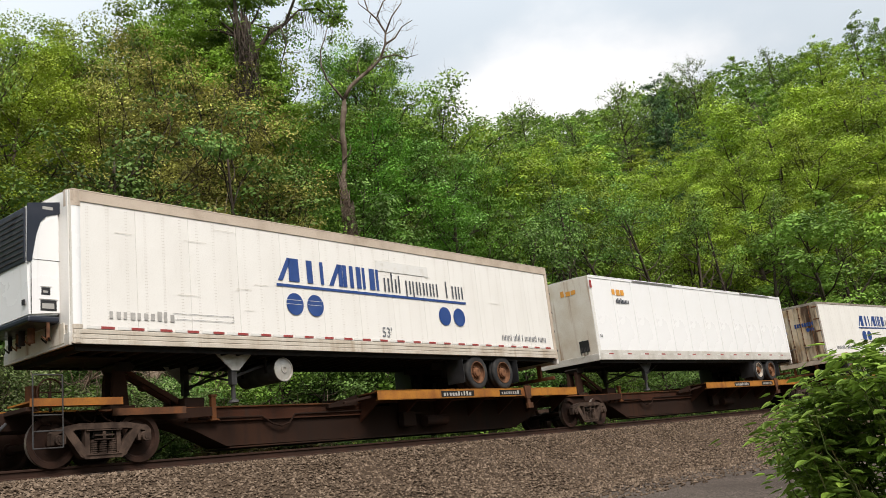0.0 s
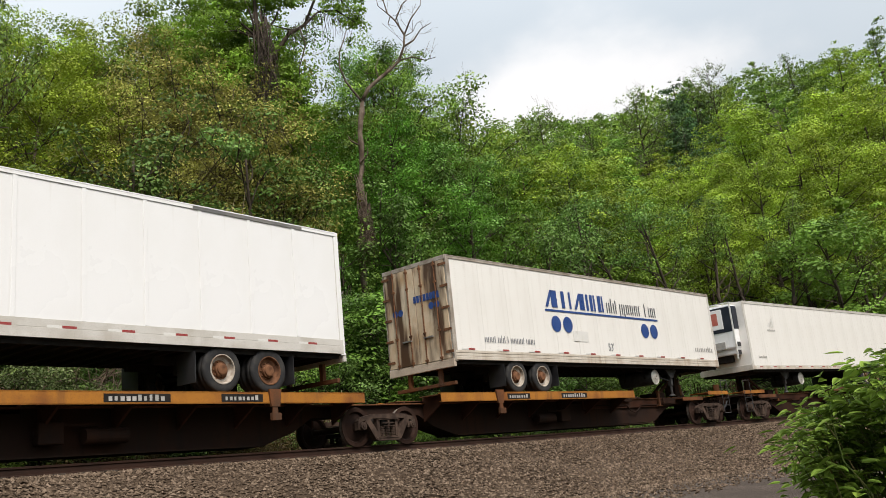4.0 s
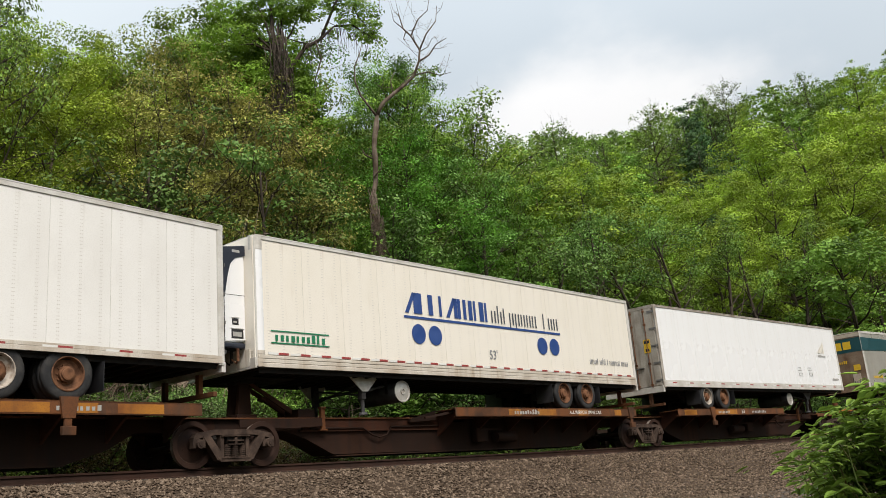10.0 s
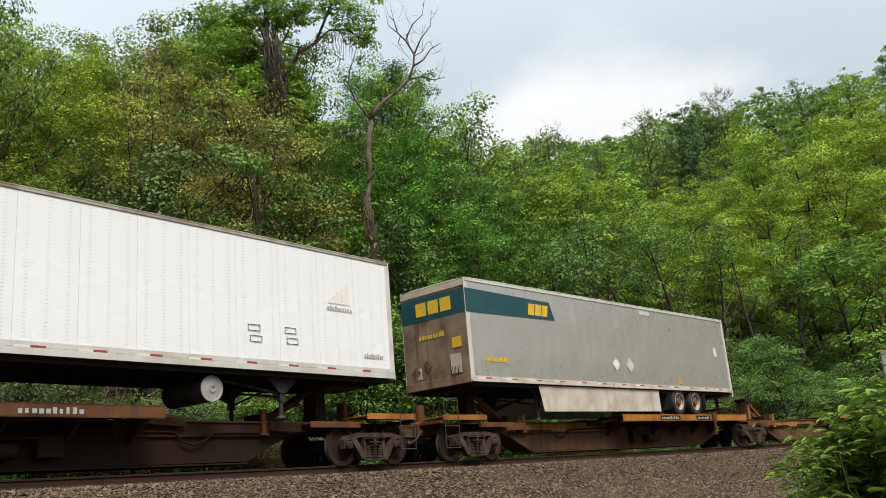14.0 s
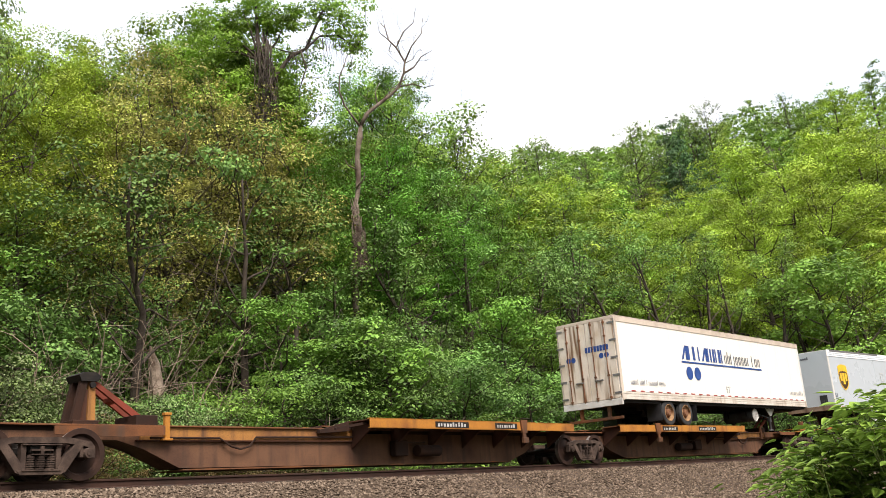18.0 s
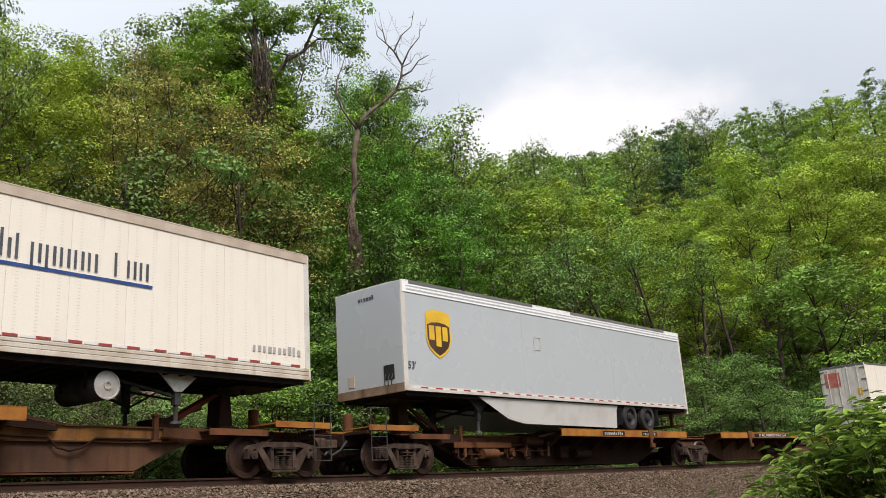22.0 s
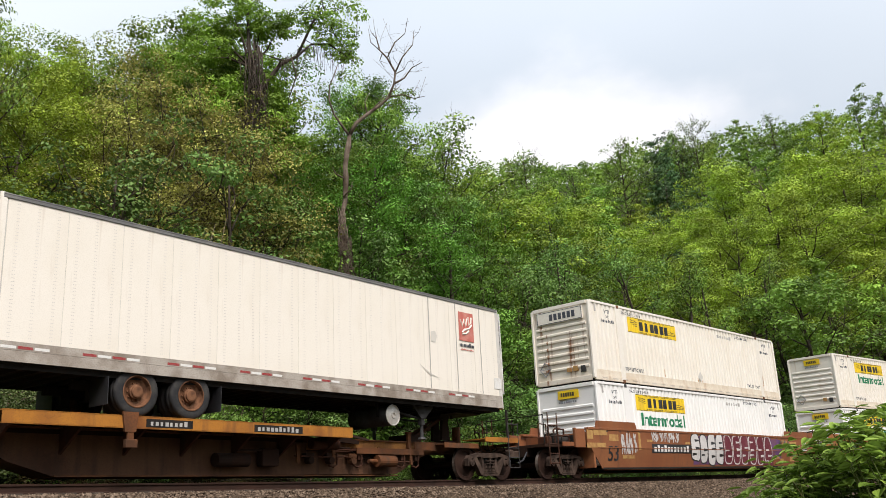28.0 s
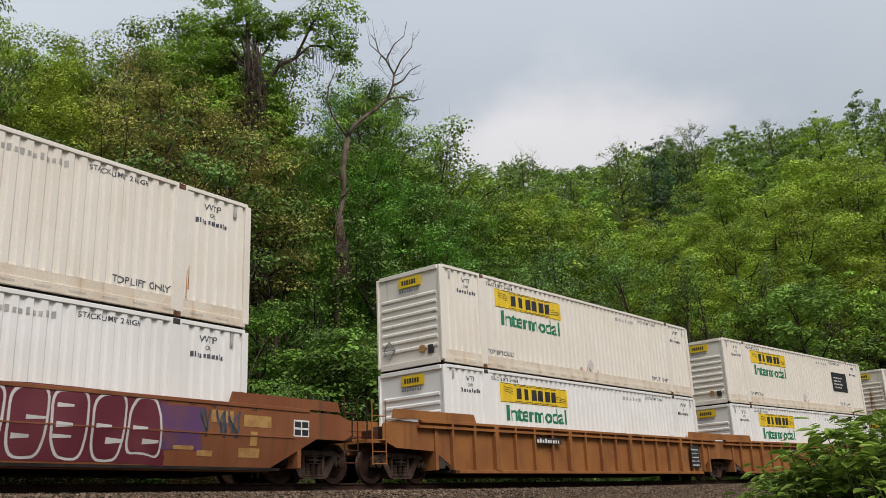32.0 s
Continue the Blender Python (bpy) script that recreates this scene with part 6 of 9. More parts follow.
spine_unit(204.66, 221.3, False, deck=10.6, end_right=True, sill="rust", rigging=True, head=1.9)


# ---- containers ----
def fold_points(length):
    """The line of a container's ribbed side in plan: (x, depth)."""
    pts = []
    x = 0.16
    while x < length - 0.16:
        if any(c - 0.17 < x < c + 0.17 for c in (1.98, length - 1.98)):
            pts += [(x, -0.002), (x + 0.1, -0.002)]
            x += 0.1
            continue
        pts += [(x, 0.0), (x + 0.125, 0.0), (x + 0.165, 0.045), (x + 0.24, 0.045)]
        x += 0.28
    return [(min(a, length - 0.14), b) for a, b in pts]


def corrugated(length, z0, z1, material):
    """A side sheet with upright folds, outer face towards -y."""
    pts = fold_points(length)
    bm = fresh()
    lo = [bm.verts.new((a, b, z0)) for a, b in pts]
    hi = [bm.verts.new((a, b, z1)) for a, b in pts]
    for i in range(len(pts) - 1):
        if pts[i + 1][0] - pts[i][0] > 1e-4 or abs(pts[i + 1][1] - pts[i][1]) > 1e-4:
            bm.faces.new((lo[i], lo[i + 1], hi[i + 1], hi[i]))
    return link_mesh("side_sheet", bm, material)


def drape(ob, length):
    """Lays a flat mark over the ribs of a container's side."""
    pts = fold_points(length)
    ob.data.transform(ob.matrix_basis)
    ob.matrix_basis = Matrix()
    bm = fresh()
    bm.from_mesh(ob.data)
    lo, hi = min(v.co.x for v in bm.verts), max(v.co.x for v in bm.verts)
    for x, _ in pts:
        if lo < x < hi:
            bmesh.ops.bisect_plane(bm, geom=bm.verts[:] + bm.edges[:] + bm.faces[:], plane_co=(x, 0, 0), plane_no=(1, 0, 0))
    xs, ds = [a for a, _ in pts], [b for _, b in pts]
    for v in bm.verts:
        v.co.y += float(np.interp(v.co.x, xs, ds))
    bm.to_mesh(ob.data)
    bm.free()


def container(u0, zb, key, label, end_rust=True, word=True, black_plate=False):
    L, H = 16.15, 2.94
    t = thing("shipping_container", label, "container", "double-stacked containers")
    zt = zb + H
    me = corrugated(L, zb + 0.40, zt - 0.08, M[key])
    for s in (-1, 1):
        o = part("side_sheet", me, None, t)
        o.matrix_basis = pose(0, -HALF + 0.02, 0) if s < 0 else pose(L, HALF - 0.02, 0, 0, 0, 180)
        y0, y1 = sorted((s * HALF, s * (HALF - 0.07)))
        part("bottom_rail", box(box(fresh(), 0.1, L - 0.1, y0, y1, zb + 0.03, zb + 0.21, 0.008), 0.1, L - 0.1, *sorted((s * (HALF - 0.02), s * (HALF - 0.08))), zb + 0.21, zb + 0.41), M["box_rail" if key == "box_cream" else key], t)
        part("top_rail", box(fresh(), 0.1, L - 0.1, y0, y1, zt - 0.09, zt, 0.008), M[key], t)
        for x0 in (0.0, L - 0.17):
            part("corner_post", box(fresh(), x0, x0 + 0.17, y0 - 0.004 * (s < 0), y1 + 0.004 * (s > 0), zb + 0.1, zt - 0.06, 0.012), M[key], t)
        for c in (1.98, L - 1.98):
            part("lift_post", box(fresh(), c - 0.15, c + 0.15, *sorted((s * (HALF + 0.003), s * (HALF - 0.06))), zb + 0.1, zt - 0.02, 0.012), M[key], t)
            for zz in (zb + 0.06, zt - 0.07):
                part("corner_casting", box(fresh(), c - 0.09, c + 0.09, *sorted((s * (HALF + 0.012), s * (HALF - 0.08))), zz - 0.06, zz + 0.06, 0.01), M["frame" if key != "box_cream" else "rimrust"], t)
    part("inner_shell", box(fresh(), 0.12, L - 0.12, -HALF + 0.075, HALF - 0.075, zb + 0.14, zt - 0.05), M[key], t)
    part("floor_frame", box(fresh(), 0.1, L - 0.1, -HALF + 0.08, HALF - 0.08, zb + 0.0, zb + 0.13), M["under"], t)
    part("roof", box(fresh(), 0.05, L - 0.05, -HALF + 0.05, HALF - 0.05, zt - 0.04, zt - 0.01), M[key], t)
    for x0 in (0.0, L):
        d = 1 if x0 == 0 else -1
        end = part("end_wall", box(fresh(), *sorted((x0 + d * 0.05, x0 + d * 0.13)), -HALF + 0.06, HALF - 0.06, zb + 0.08, zt - 0.04), M["box_rust" if end_rust else key], t)
        bm = fresh()
        for k in range(7):
            zz = zb + 0.55 + k * 0.26
            prism(bm, [(x0 + d * 0.05, zz - 0.07), (x0 + d * 0.012, zz - 0.03), (x0 + d * 0.012, zz + 0.03), (x0 + d * 0.05, zz + 0.07)], -HALF + 0.2, HALF - 0.2)
        part("end_rib", bm, M["box_rust" if end_rust else key], end)
        part("end_header", box(fresh(), *sorted((x0 + d * 0.0, x0 + d * 0.06)), -HALF + 0.12, HALF - 0.12, zt - 0.14, zt - 0.01, 0.01), M[key], end)
        part("end_sill", box(fresh(), *sorted((x0 + d * 0.0, x0 + d * 0.06)), -HALF + 0.12, HALF - 0.12, zb + 0.02, zb + 0.2, 0.01), M["box_rust" if end_rust else key], end)
    # small label and hatch on the end
    lx = -0.004
    if word:
        lb = part("end_label", box(fresh(), lx, lx + 0.015, -0.55, 0.35, zt - 0.5, zt - 0.2), M["label"], t, "small yellow end label")
        bm = fresh()
        for k in range(6):
            box(bm, lx - 0.004, lx, -0.35 + 0.1 * k, -0.28 + 0.1 * k, zt - 0.42, zt - 0.28)
        part("label_line", bm, M["black"], lb)
    part("vent_plate", box(fresh(), 0.0, 0.05, -0.95, -0.75, zb + 0.35, zb + 0.58), M["frame"], t)
    for k in range(1 if word else 2):
        part("document_plate", box(fresh(), 0.0, 0.05, -0.62 + 0.28 * k, -0.42 + 0.28 * k, zb + 0.42, zb + 0.60 - 0.05 * k), M["stencil"], t)
    bm = fresh()
    dy, dz = 0.80, zb + 0.62
    corner = [(dy + 0.24, dz), (dy, dz - 0.27), (dy - 0.24, dz), (dy, dz + 0.27)]
    for (ya, za), (yb, zc) in zip(corner, corner[1:] + corner[:1]):
        tube(bm, [(0.005, ya, za), (0.005, yb, zc)], 0.016, 4)
    tube(bm, [(0.005, dy + 0.2, dz), (0.005, dy - 0.2, dz)], 0.012, 4)
    part("placard_holder", bm, M["script"], t)
    if not word:
        board = part("sign_board", box(fresh(), -0.012, 0.05, -1.02, 1.02, zt - 0.66, zt - 0.18, 0.01), M[key], t, "pale sign board with dark blocks in place of a name")
        bm = fresh()
        for ya, yb, za, zc in ((-1.0, 1.0, zt - 0.645, zt - 0.625), (-1.0, 1.0, zt - 0.215, zt - 0.195), (-1.0, -0.98, zt - 0.625, zt - 0.215), (0.98, 1.0, zt - 0.625, zt - 0.215)):
            box(bm, -0.018, -0.012, ya, yb, za, zc)
        for k in range(6):
            box(bm, -0.018, -0.012, 0.30 - 0.20 * k, 0.44 - 0.20 * k, zt - 0.54, zt - 0.30)
        part("board_motif", bm, M["ink"], board)
    else:
        part("small_line", bars(fresh(), 0, 0.8, 0, 0.1, 0, 8, 6, 0.7), M["script"], t).matrix_basis = pose(-0.006, 0.32, zt - 0.66, 0, 0, -90)
    # long yellow label on the side
    y = -HALF + 0.0185
    z0, z1 = (zt - 0.93, zt - 0.33)
    lab = part("side_label", box(fresh(), 2.72, 6.42, y - 0.003, y - 0.001, z0, z1), M["label"], t, "long yellow label with dark blocks in place of a name")
    bm = fresh()
    for a, b, c, d in ((2.74, 6.40, z0 + 0.01, z0 + 0.025), (2.74, 6.40, z1 - 0.025, z1 - 0.01), (3.40, 5.75, z0 + 0.05, z0 + 0.065), (3.40, 5.75, z1 - 0.065, z1 - 0.05)):
        box(bm, a, b, y - 0.006, y - 0.003, c, d)
    for k in range(3):
        prism(bm, [(2.85, z1 - 0.10 - 0.06 * k), (3.35, z1 - 0.16 - 0.08 * k), (3.35, z1 - 0.18 - 0.08 * k), (2.85, z1 - 0.12 - 0.06 * k)], y - 0.006, y - 0.003)
        prism(bm, [(5.78, z1 - 0.26 - 0.08 * k), (6.28, z1 - 0.33 - 0.05 * k), (6.28, z1 - 0.35 - 0.05 * k), (5.78, z1 - 0.28 - 0.08 * k)], y - 0.006, y - 0.003)
    for k, w in enumerate((0.20, 0.24, 0.26, 0.28, 0.28, 0.26)):
        a = 3.58 + k * 0.355 + (0.08 if k > 1 else 0)
        box(bm, a, a + w, y - 0.007, y - 0.003, z0 + 0.13, z1 - 0.13)
    part("label_motif", bm, M["black"], lab)
    if word:
        lettering("Intermodal", 0.66, M["green"], t, 4.62, y - 0.004, z0 - 0.34, 1.14, "green lettering", bold=0.02)
    lettering("TOP LIFT ONLY", 0.20, M["ink"], t, 2.85, y - 0.004, zb + 0.54)
    lettering("TOP LIFT ONLY", 0.20, M["ink"], t, L - 2.85, y - 0.004, zb + 0.54)
    lettering("STACK LIMIT 2 HIGH", 0.15, M["ink"], t, 2.95, y - 0.004, zt - 0.25)
    lettering("STACK LIMIT 2 HIGH", 0.15, M["ink"], t, L - 3.5, y - 0.004, zt - 0.25)
    for xx in (1.25, L - 1.1):
        lettering("WTP", 0.2, M["ink"], t, xx, y - 0.004, zt - 0.35)
        lettering("OR", 0.13, M["ink"], t, xx, y - 0.004, zt - 0.53)
        part("small_line", bars(fresh(), xx - 0.45, xx + 0.45, zt - 0.75, zt - 0.63, y - 0.002, 11, 4, 0.6), M["ink"], t)
    part("fleet_mark", bars(fresh(), L - 6.0, L - 4.6, zt - 0.42, zt - 0.28, y - 0.002, 11, 8, 0.55), M["faded"], t)
    bm = fresh()
    prism(bm, [(7.90, zb + 0.64), (8.12, zb + 0.42), (8.34, zb + 0.64), (8.12, zb + 0.86)], y - 0.006, y + 0.01)
    part("placard_holder", bm, M["rail_alu"], t)
    if key == "box_cream":
        rng = random.Random(int(u0))
        bm = fresh()
        for k in range(22):
            a = 0.5 + k * 0.70
            box(bm, a, a + 0.34, -HALF - 0.003, -HALF + 0.002, zb + 0.10, zb + 0.145)
        part("rail_slot", bm, M["dirtyrail"], t, "row of slots along the bottom rail")
        for k in range(9 if u0 < 240 else 4):
            a, c = (rng.uniform(7.3, 8.7), zb + 0.42) if k < 5 else (L - 1.80 + rng.uniform(-0.03, 0.12), zb + rng.uniform(0.42, 1.0)) if k < 8 else (5.1, zb + 0.45)
            h_, w_ = rng.uniform(0.08, 0.2) if k < 5 else rng.uniform(0.3, 0.75), rng.uniform(0.012, 0.03)
            part("rust_run", prism(fresh(), [(a - w_, c), (a + w_, c), (a + w_ * 0.6, c + h_), (a - w_ * 0.3, c + h_ * 0.92)], y - 0.004, y - 0.001), M["rust_run"], t)
    part("lift_mark", box(box(fresh(), 0.42, 0.5, y - 0.004, y + 0.01, zt - 0.4, zt - 0.14), L - 0.5, L - 0.42, y - 0.004, y + 0.01, zt - 0.4, zt - 0.14), M["faded"], t)
    for o in t.children_recursive:
        if o.name.split(".")[0] in ("side_label", "label_motif", "lettering", "small_line", "fleet_mark", "rust_run"):
            drape(o, L)
    if black_plate:
        part("notice_plate", box(fresh(), 12.0, 13.95, y - 0.004, y + 0.012, zt - 1.75, zt - 0.72), M["black"], t, "black notice panel")
        bm = fresh()
        for k in range(4):
            bars(bm, 12.2, 13.4 - 0.2 * (k % 2), zt - 1.05 - 0.17 * k, zt - 0.96 - 0.17 * k, y - 0.005, 12, k + 2, 0.6)
        part("notice_line", bm, M["tape"], t)
    MOVERS.append((t, u0, -1.6, 18.0))
    return t


container(227.41, 3.33, "box_cream", "cream ribbed container with yellow label, rust on its end", True, False)
container(227.41, 0.36, "box_white", "white ribbed container with yellow label and green word", False, True)
container(250.69, 3.31, "box_cream", "off-white ribbed container with yellow label and green word", False, True)
container(250.69, 0.34, "box_white", "off-white ribbed container with yellow label and green word", False, True)
container(270.15, 3.29, "box_cream", "white ribbed container with yellow label and black notice", False, True, True)
container(270.15, 0.32, "box_white", "white ribbed container with yellow label and green word", False, True)
container(289.65, 3.29, "box_cream", "cream ribbed container with yellow label", True, True)
container(289.65, 0.32, "box_white", "white ribbed container with yellow label and green word", False, True)


# ---- well cars ----
FOLD, LEAN_IN = 0.97, 0.15


def well_car(ua, ub, x0, x1, key, ribs, label, end_left=True, end_right=True):
    """A double-stack well car: trucks at ua and ub, the well from x0 to x1."""
    t = thing("well_car", label, "well car", "well cars of the train")
    L = ub - ua
    y = 1.46
    a, b = x0 - ua, x1 - ua
    for s in (-1, 1):
        top = 1.58 if not ribs else 1.56
        first = [(-0.9, 1.46), (-0.9, 1.05), (-0.4, 0.86), (a + 0.0, 0.80)] if ribs else [(0.78, top), (0.78, 0.98), (a + 0.0, 0.80)]
        poly = first + [ (a + 0.95, 0.27), (b - 0.95, 0.27), (b, 0.80), (L + 0.4, 0.86), (L + 0.9, 1.05), (L + 0.9, 1.46), (L + 0.5, top)] + ([(-0.5, top)] if ribs else [])
        w = y - (0.095 if ribs else 0.0)
        if ribs:
            side = part("side_wall", prism(fresh(), poly, *sorted((s * w, s * (w - 0.03)))), M[key], t, "painted steel well side")
        else:
            poly = [(0.78, top), (0.78, FOLD), (L + 0.7, FOLD), (L + 0.9, 1.05), (L + 0.9, 1.46), (L + 0.5, top)]
            side = part("side_wall", prism(fresh(), poly, *sorted((s * w, s * (w - 0.03)))), M[key], t, "painted steel well side")
            bm = prism(fresh(), [(a - 0.20, FOLD), (a + 0.55, 0.27), (b - 0.95, 0.27), (b + 0.5, FOLD)], *sorted((s * w, s * (w - 0.03))))
            for v in bm.verts:
                v.co.y += s * LEAN_IN * (v.co.z - FOLD)
            part("lower_wall", bm, M[key], side, "lower side folded inward")
            part("end_pocket", box(box(box(fresh(), 0.12, 0.77, *sorted((s * (w - 0.07), s * (w - 0.12))), 0.96, 1.58, 0.01), 0.12, 0.20, *sorted((s * (w - 0.02), s * (w - 0.12))), 0.96, 1.60, 0.01), -0.5, 0.20, *sorted((s * (w - 0.10), s * (w - 0.16))), 1.0, 1.14, 0.01), M["wellbrown"], side, "recessed panel at the end of the well side")
        part("top_chord", box(fresh(), 0.5 if ribs else 0.85, L - 0.5, *sorted((s * (y + 0.02), s * (y - 0.14))), top - 0.02, top + 0.06, 0.01), M[key], side)
        part("bottom_chord", box(fresh(), a + 0.9, b - 0.9, *sorted((s * (y + (0.03 if ribs else -0.14)), s * (y - 0.30))), 0.21, 0.30, 0.01), M[key], side)
        for e0, e1 in ((-0.6 if ribs else 1.40, 2.9 if ribs else 4.08), (L - 2.9, L + 0.6)):
            part("guide_rail", prism(fresh(), [(e0, top + 0.06), (e0 + 0.08, top + 0.30), (e1 - 0.1, top + 0.30), (e1, top + 0.06)], *sorted((s * (y - 0.02), s * (y - 0.07)))), M[key], side)
        if ribs:
            n = 17
            for k in range(n):
                xx = a + 0.7 + k * (b - a - 1.4) / (n - 1)
                big = k % 4 == 2
                part("rib", box(fresh(), xx - (0.09 if big else 0.04), xx + (0.09 if big else 0.04), *sorted((s * (y + (0.05 if big else 0.02)), s * (y - 0.135))), 0.3, top, 0.008), M[key], side)
            part("middle_chord", box(fresh(), 0.4, L - 0.4, *sorted((s * (y + 0.03), s * (y - 0.15))), 1.40, 1.47), M[key], side)
        else:
            part("lower_fold", prism(fresh(), [(a + 0.2, 0.98), (b - 0.2, 0.98), (b - 0.2, 0.955), (a + 0.2, 0.955)], *sorted((s * (y + 0.012), s * (y - 0.01)))), M[key], side)
    part("well_floor", box(fresh(), a + 0.6, b - 0.6, -y + 0.1, y - 0.1, 0.24, 0.30), M["under"], t)
    for lo, hi, d, end in ((-1.3, a + 0.1, -1, end_left), (b - 0.1, L + 1.3, 1, end_right)):
        part("bulkhead", box(fresh(), lo if d > 0 else hi - 0.12, lo + 0.12 if d > 0 else hi, -y + 0.04, y - 0.04, 0.3, 1.5), M[key], t)
        part("end_deck", box(box(fresh(), lo, hi, -1.2, 1.2, 0.98, 1.08, 0.01), lo, hi, -0.45, 0.45, 0.72, 1.0), M[key if ribs else "brown"], t)
        out = hi if d > 0 else lo
        if end:
            for s in (-1, 1):
                bm = fresh()
                for k in (0.0, 0.5):
                    tube(bm, [(out - d * k, s * 1.38, 2.05), (out - d * k, s * 1.38, 0.42)], 0.02)
                for zz in (0.45, 0.75, 1.05, 1.65):
                    tube(bm, [(out, s * 1.38, zz), (out - d * 0.5, s * 1.38, zz)], 0.017)
                part("ladder", bm, M[key if ribs else "rustbrown"], t, "grab-iron ladder")
            bm = fresh()
            box(bm, *sorted((out, out + d * 0.45)), -0.14, 0.14, 0.70, 0.92, 0.03)
            box(bm, *sorted((out + d * 0.35, out + d * 0.55)), -0.2, 0.2, 0.68, 0.96, 0.05)
            part("coupler", bm, M["truck"], t, "rusty knuckle coupler")
            bm = fresh()
            tube(bm, [(out, -1.2, 1.1), (out, -1.2, 2.0), (out, 1.2, 2.0), (out, 1.2, 1.1)], 0.022)
            tube(bm, [(out, 0.3, 1.1), (out, 0.3, 2.3)], 0.05)
            part("end_rail", bm, M["under"], t)
            bm = fresh()
            tube(bm, [(out, -0.45, 0.85), (out + d * 0.25, -0.47, 0.6), (out + d * 0.5, -0.45, 0.5)], 0.03)
            part("air_hose", bm, M["black"], t)
        if end:
            rng = random.Random(int(ua) + d)
            for k in range(7):
                bm = fresh()
                xa = out - d * rng.uniform(0.1, 1.9)
                za, yy = rng.uniform(1.15, 1.75), rng.uniform(-1.32, -0.5)
                xb = xa - d * rng.uniform(0.3, 0.9)
                tube(bm, [(xa, yy, 1.06), (xa, yy, za), (xa - d * 0.06, yy - 0.02, za + 0.06), (xb, yy - 0.03, za + 0.04), (xb - d * 0.04, yy, 1.06)], rng.choice((0.016, 0.022, 0.035)))
                part("brake_pipe", bm, M["rustbrown" if k % 3 else "under"], t)
            for k in range(3):
                xa = out - d * (0.35 + 0.5 * k)
                part("valve_box", box(fresh(), xa - 0.13, xa + 0.13, -1.15 + 0.1 * k, -0.75 + 0.1 * k, 1.08, 1.32 + 0.12 * (k % 2), 0.03), M["rustbrown" if k != 1 else "under"], t)
        part("brake_gear", box(cyl(fresh(), ((lo + hi) / 2 - 0.4, -0.9, 1.2), ((lo + hi) / 2 + 0.4, -0.9, 1.2), 0.14, seg=14), (lo + hi) / 2 + 0.45, (lo + hi) / 2 + 0.7, -1.1, -0.7, 1.08, 1.4, 0.02), M["under"], t)
    MOVERS.append((t, ua, 0.0, L))
    return t


J1 = well_car(225.55, 245.85, 226.7, 245.1, "wellbrown", False, "brown double-stack well car with painted scrawls along its side")
J2 = well_car(249.0, 268.5, 250.1, 267.4, "wellyellow", True, "rusty orange ribbed double-stack well car", True, False)
J3 = well_car(268.5, 288.0, 269.6, 286.9, "wellyellow", True, "rusty orange ribbed double-stack well car", False, False)
J4 = well_car(288.0, 307.5, 289.1, 306.4, "wellyellow", True, "rusty orange ribbed double-stack well car", False, True)


def scrawl(t, x0, x1, z0, z1, n, y, key, seed, width=0.07):
    """Rounded loops of spray paint that spell nothing."""
    rng = random.Random(seed)
    bm = fresh()
    w = (x1 - x0) / n
    for i in range(n):
        a = x0 + i * w
        knots = [(a + w * rng.uniform(0.0, 1.0), z0 + (z1 - z0) * (0.04 if k % 2 else 0.96) + rng.uniform(-0.25, 0.25) * (z1 - z0) * (1 if 0 < k < 5 else 0.2)) for k in range(6)]
        knots = [(x, min(max(z, z0), z1)) for x, z in knots]
        pts = []
        for k in range(len(knots) - 1):
            for f in (0.0, 0.33, 0.66):
                bend = 0.14 * w * math.sin(f * math.pi * 1.5) * (1 if k % 2 else -1)
                pts.append((knots[k][0] * (1 - f) + knots[k + 1][0] * f + bend, knots[k][1] * (1 - f) + knots[k + 1][1] * f))
        pts.append(knots[-1])
        for (ax, az), (bx_, bz) in zip(pts, pts[1:]):
            d = Vector((bx_ - ax, bz - az))
            if d.length < 1e-3:
                continue
            nrm = Vector((-d.y, d.x)).normalized() * width / 2
            v = [bm.verts.new((px, y, pz)) for px, pz in ((ax + nrm.x, az + nrm.y), (ax - nrm.x, az - nrm.y), (bx_ - nrm.x, bz - nrm.y), (bx_ + nrm.x, bz + nrm.y))]
            bm.faces.new(v)
    bmesh.ops.recalc_face_normals(bm, faces=bm.faces[:])
    return part("painted_scrawl", bm, M[key], t, "sprayed loops of paint")


def blob(t, x0, x1, z0, z1, y, key, seed, label):
    rng = random.Random(seed)
    n = 40
    pts = []
    for k in range(n):
        f = k / n * 4
        i, g = int(f), f % 1
        c = [(x0, z0), (x1, z0), (x1, z1), (x0, z1)]
        p, q = c[i], c[(i + 1) % 4]
        j = 0.05
        pts.append((p[0] + (q[0] - p[0]) * g + rng.uniform(-j, j), p[1] + (q[1] - p[1]) * g + (rng.uniform(-j, j) if z0 < (p[1] + q[1]) / 2 < z1 else rng.uniform(-0.03, 0.0) * (1 if p[1] == z1 else -1))))
    return part("painted_panel", prism(fresh(), pts, y - 0.002, y), M[key], t, label)


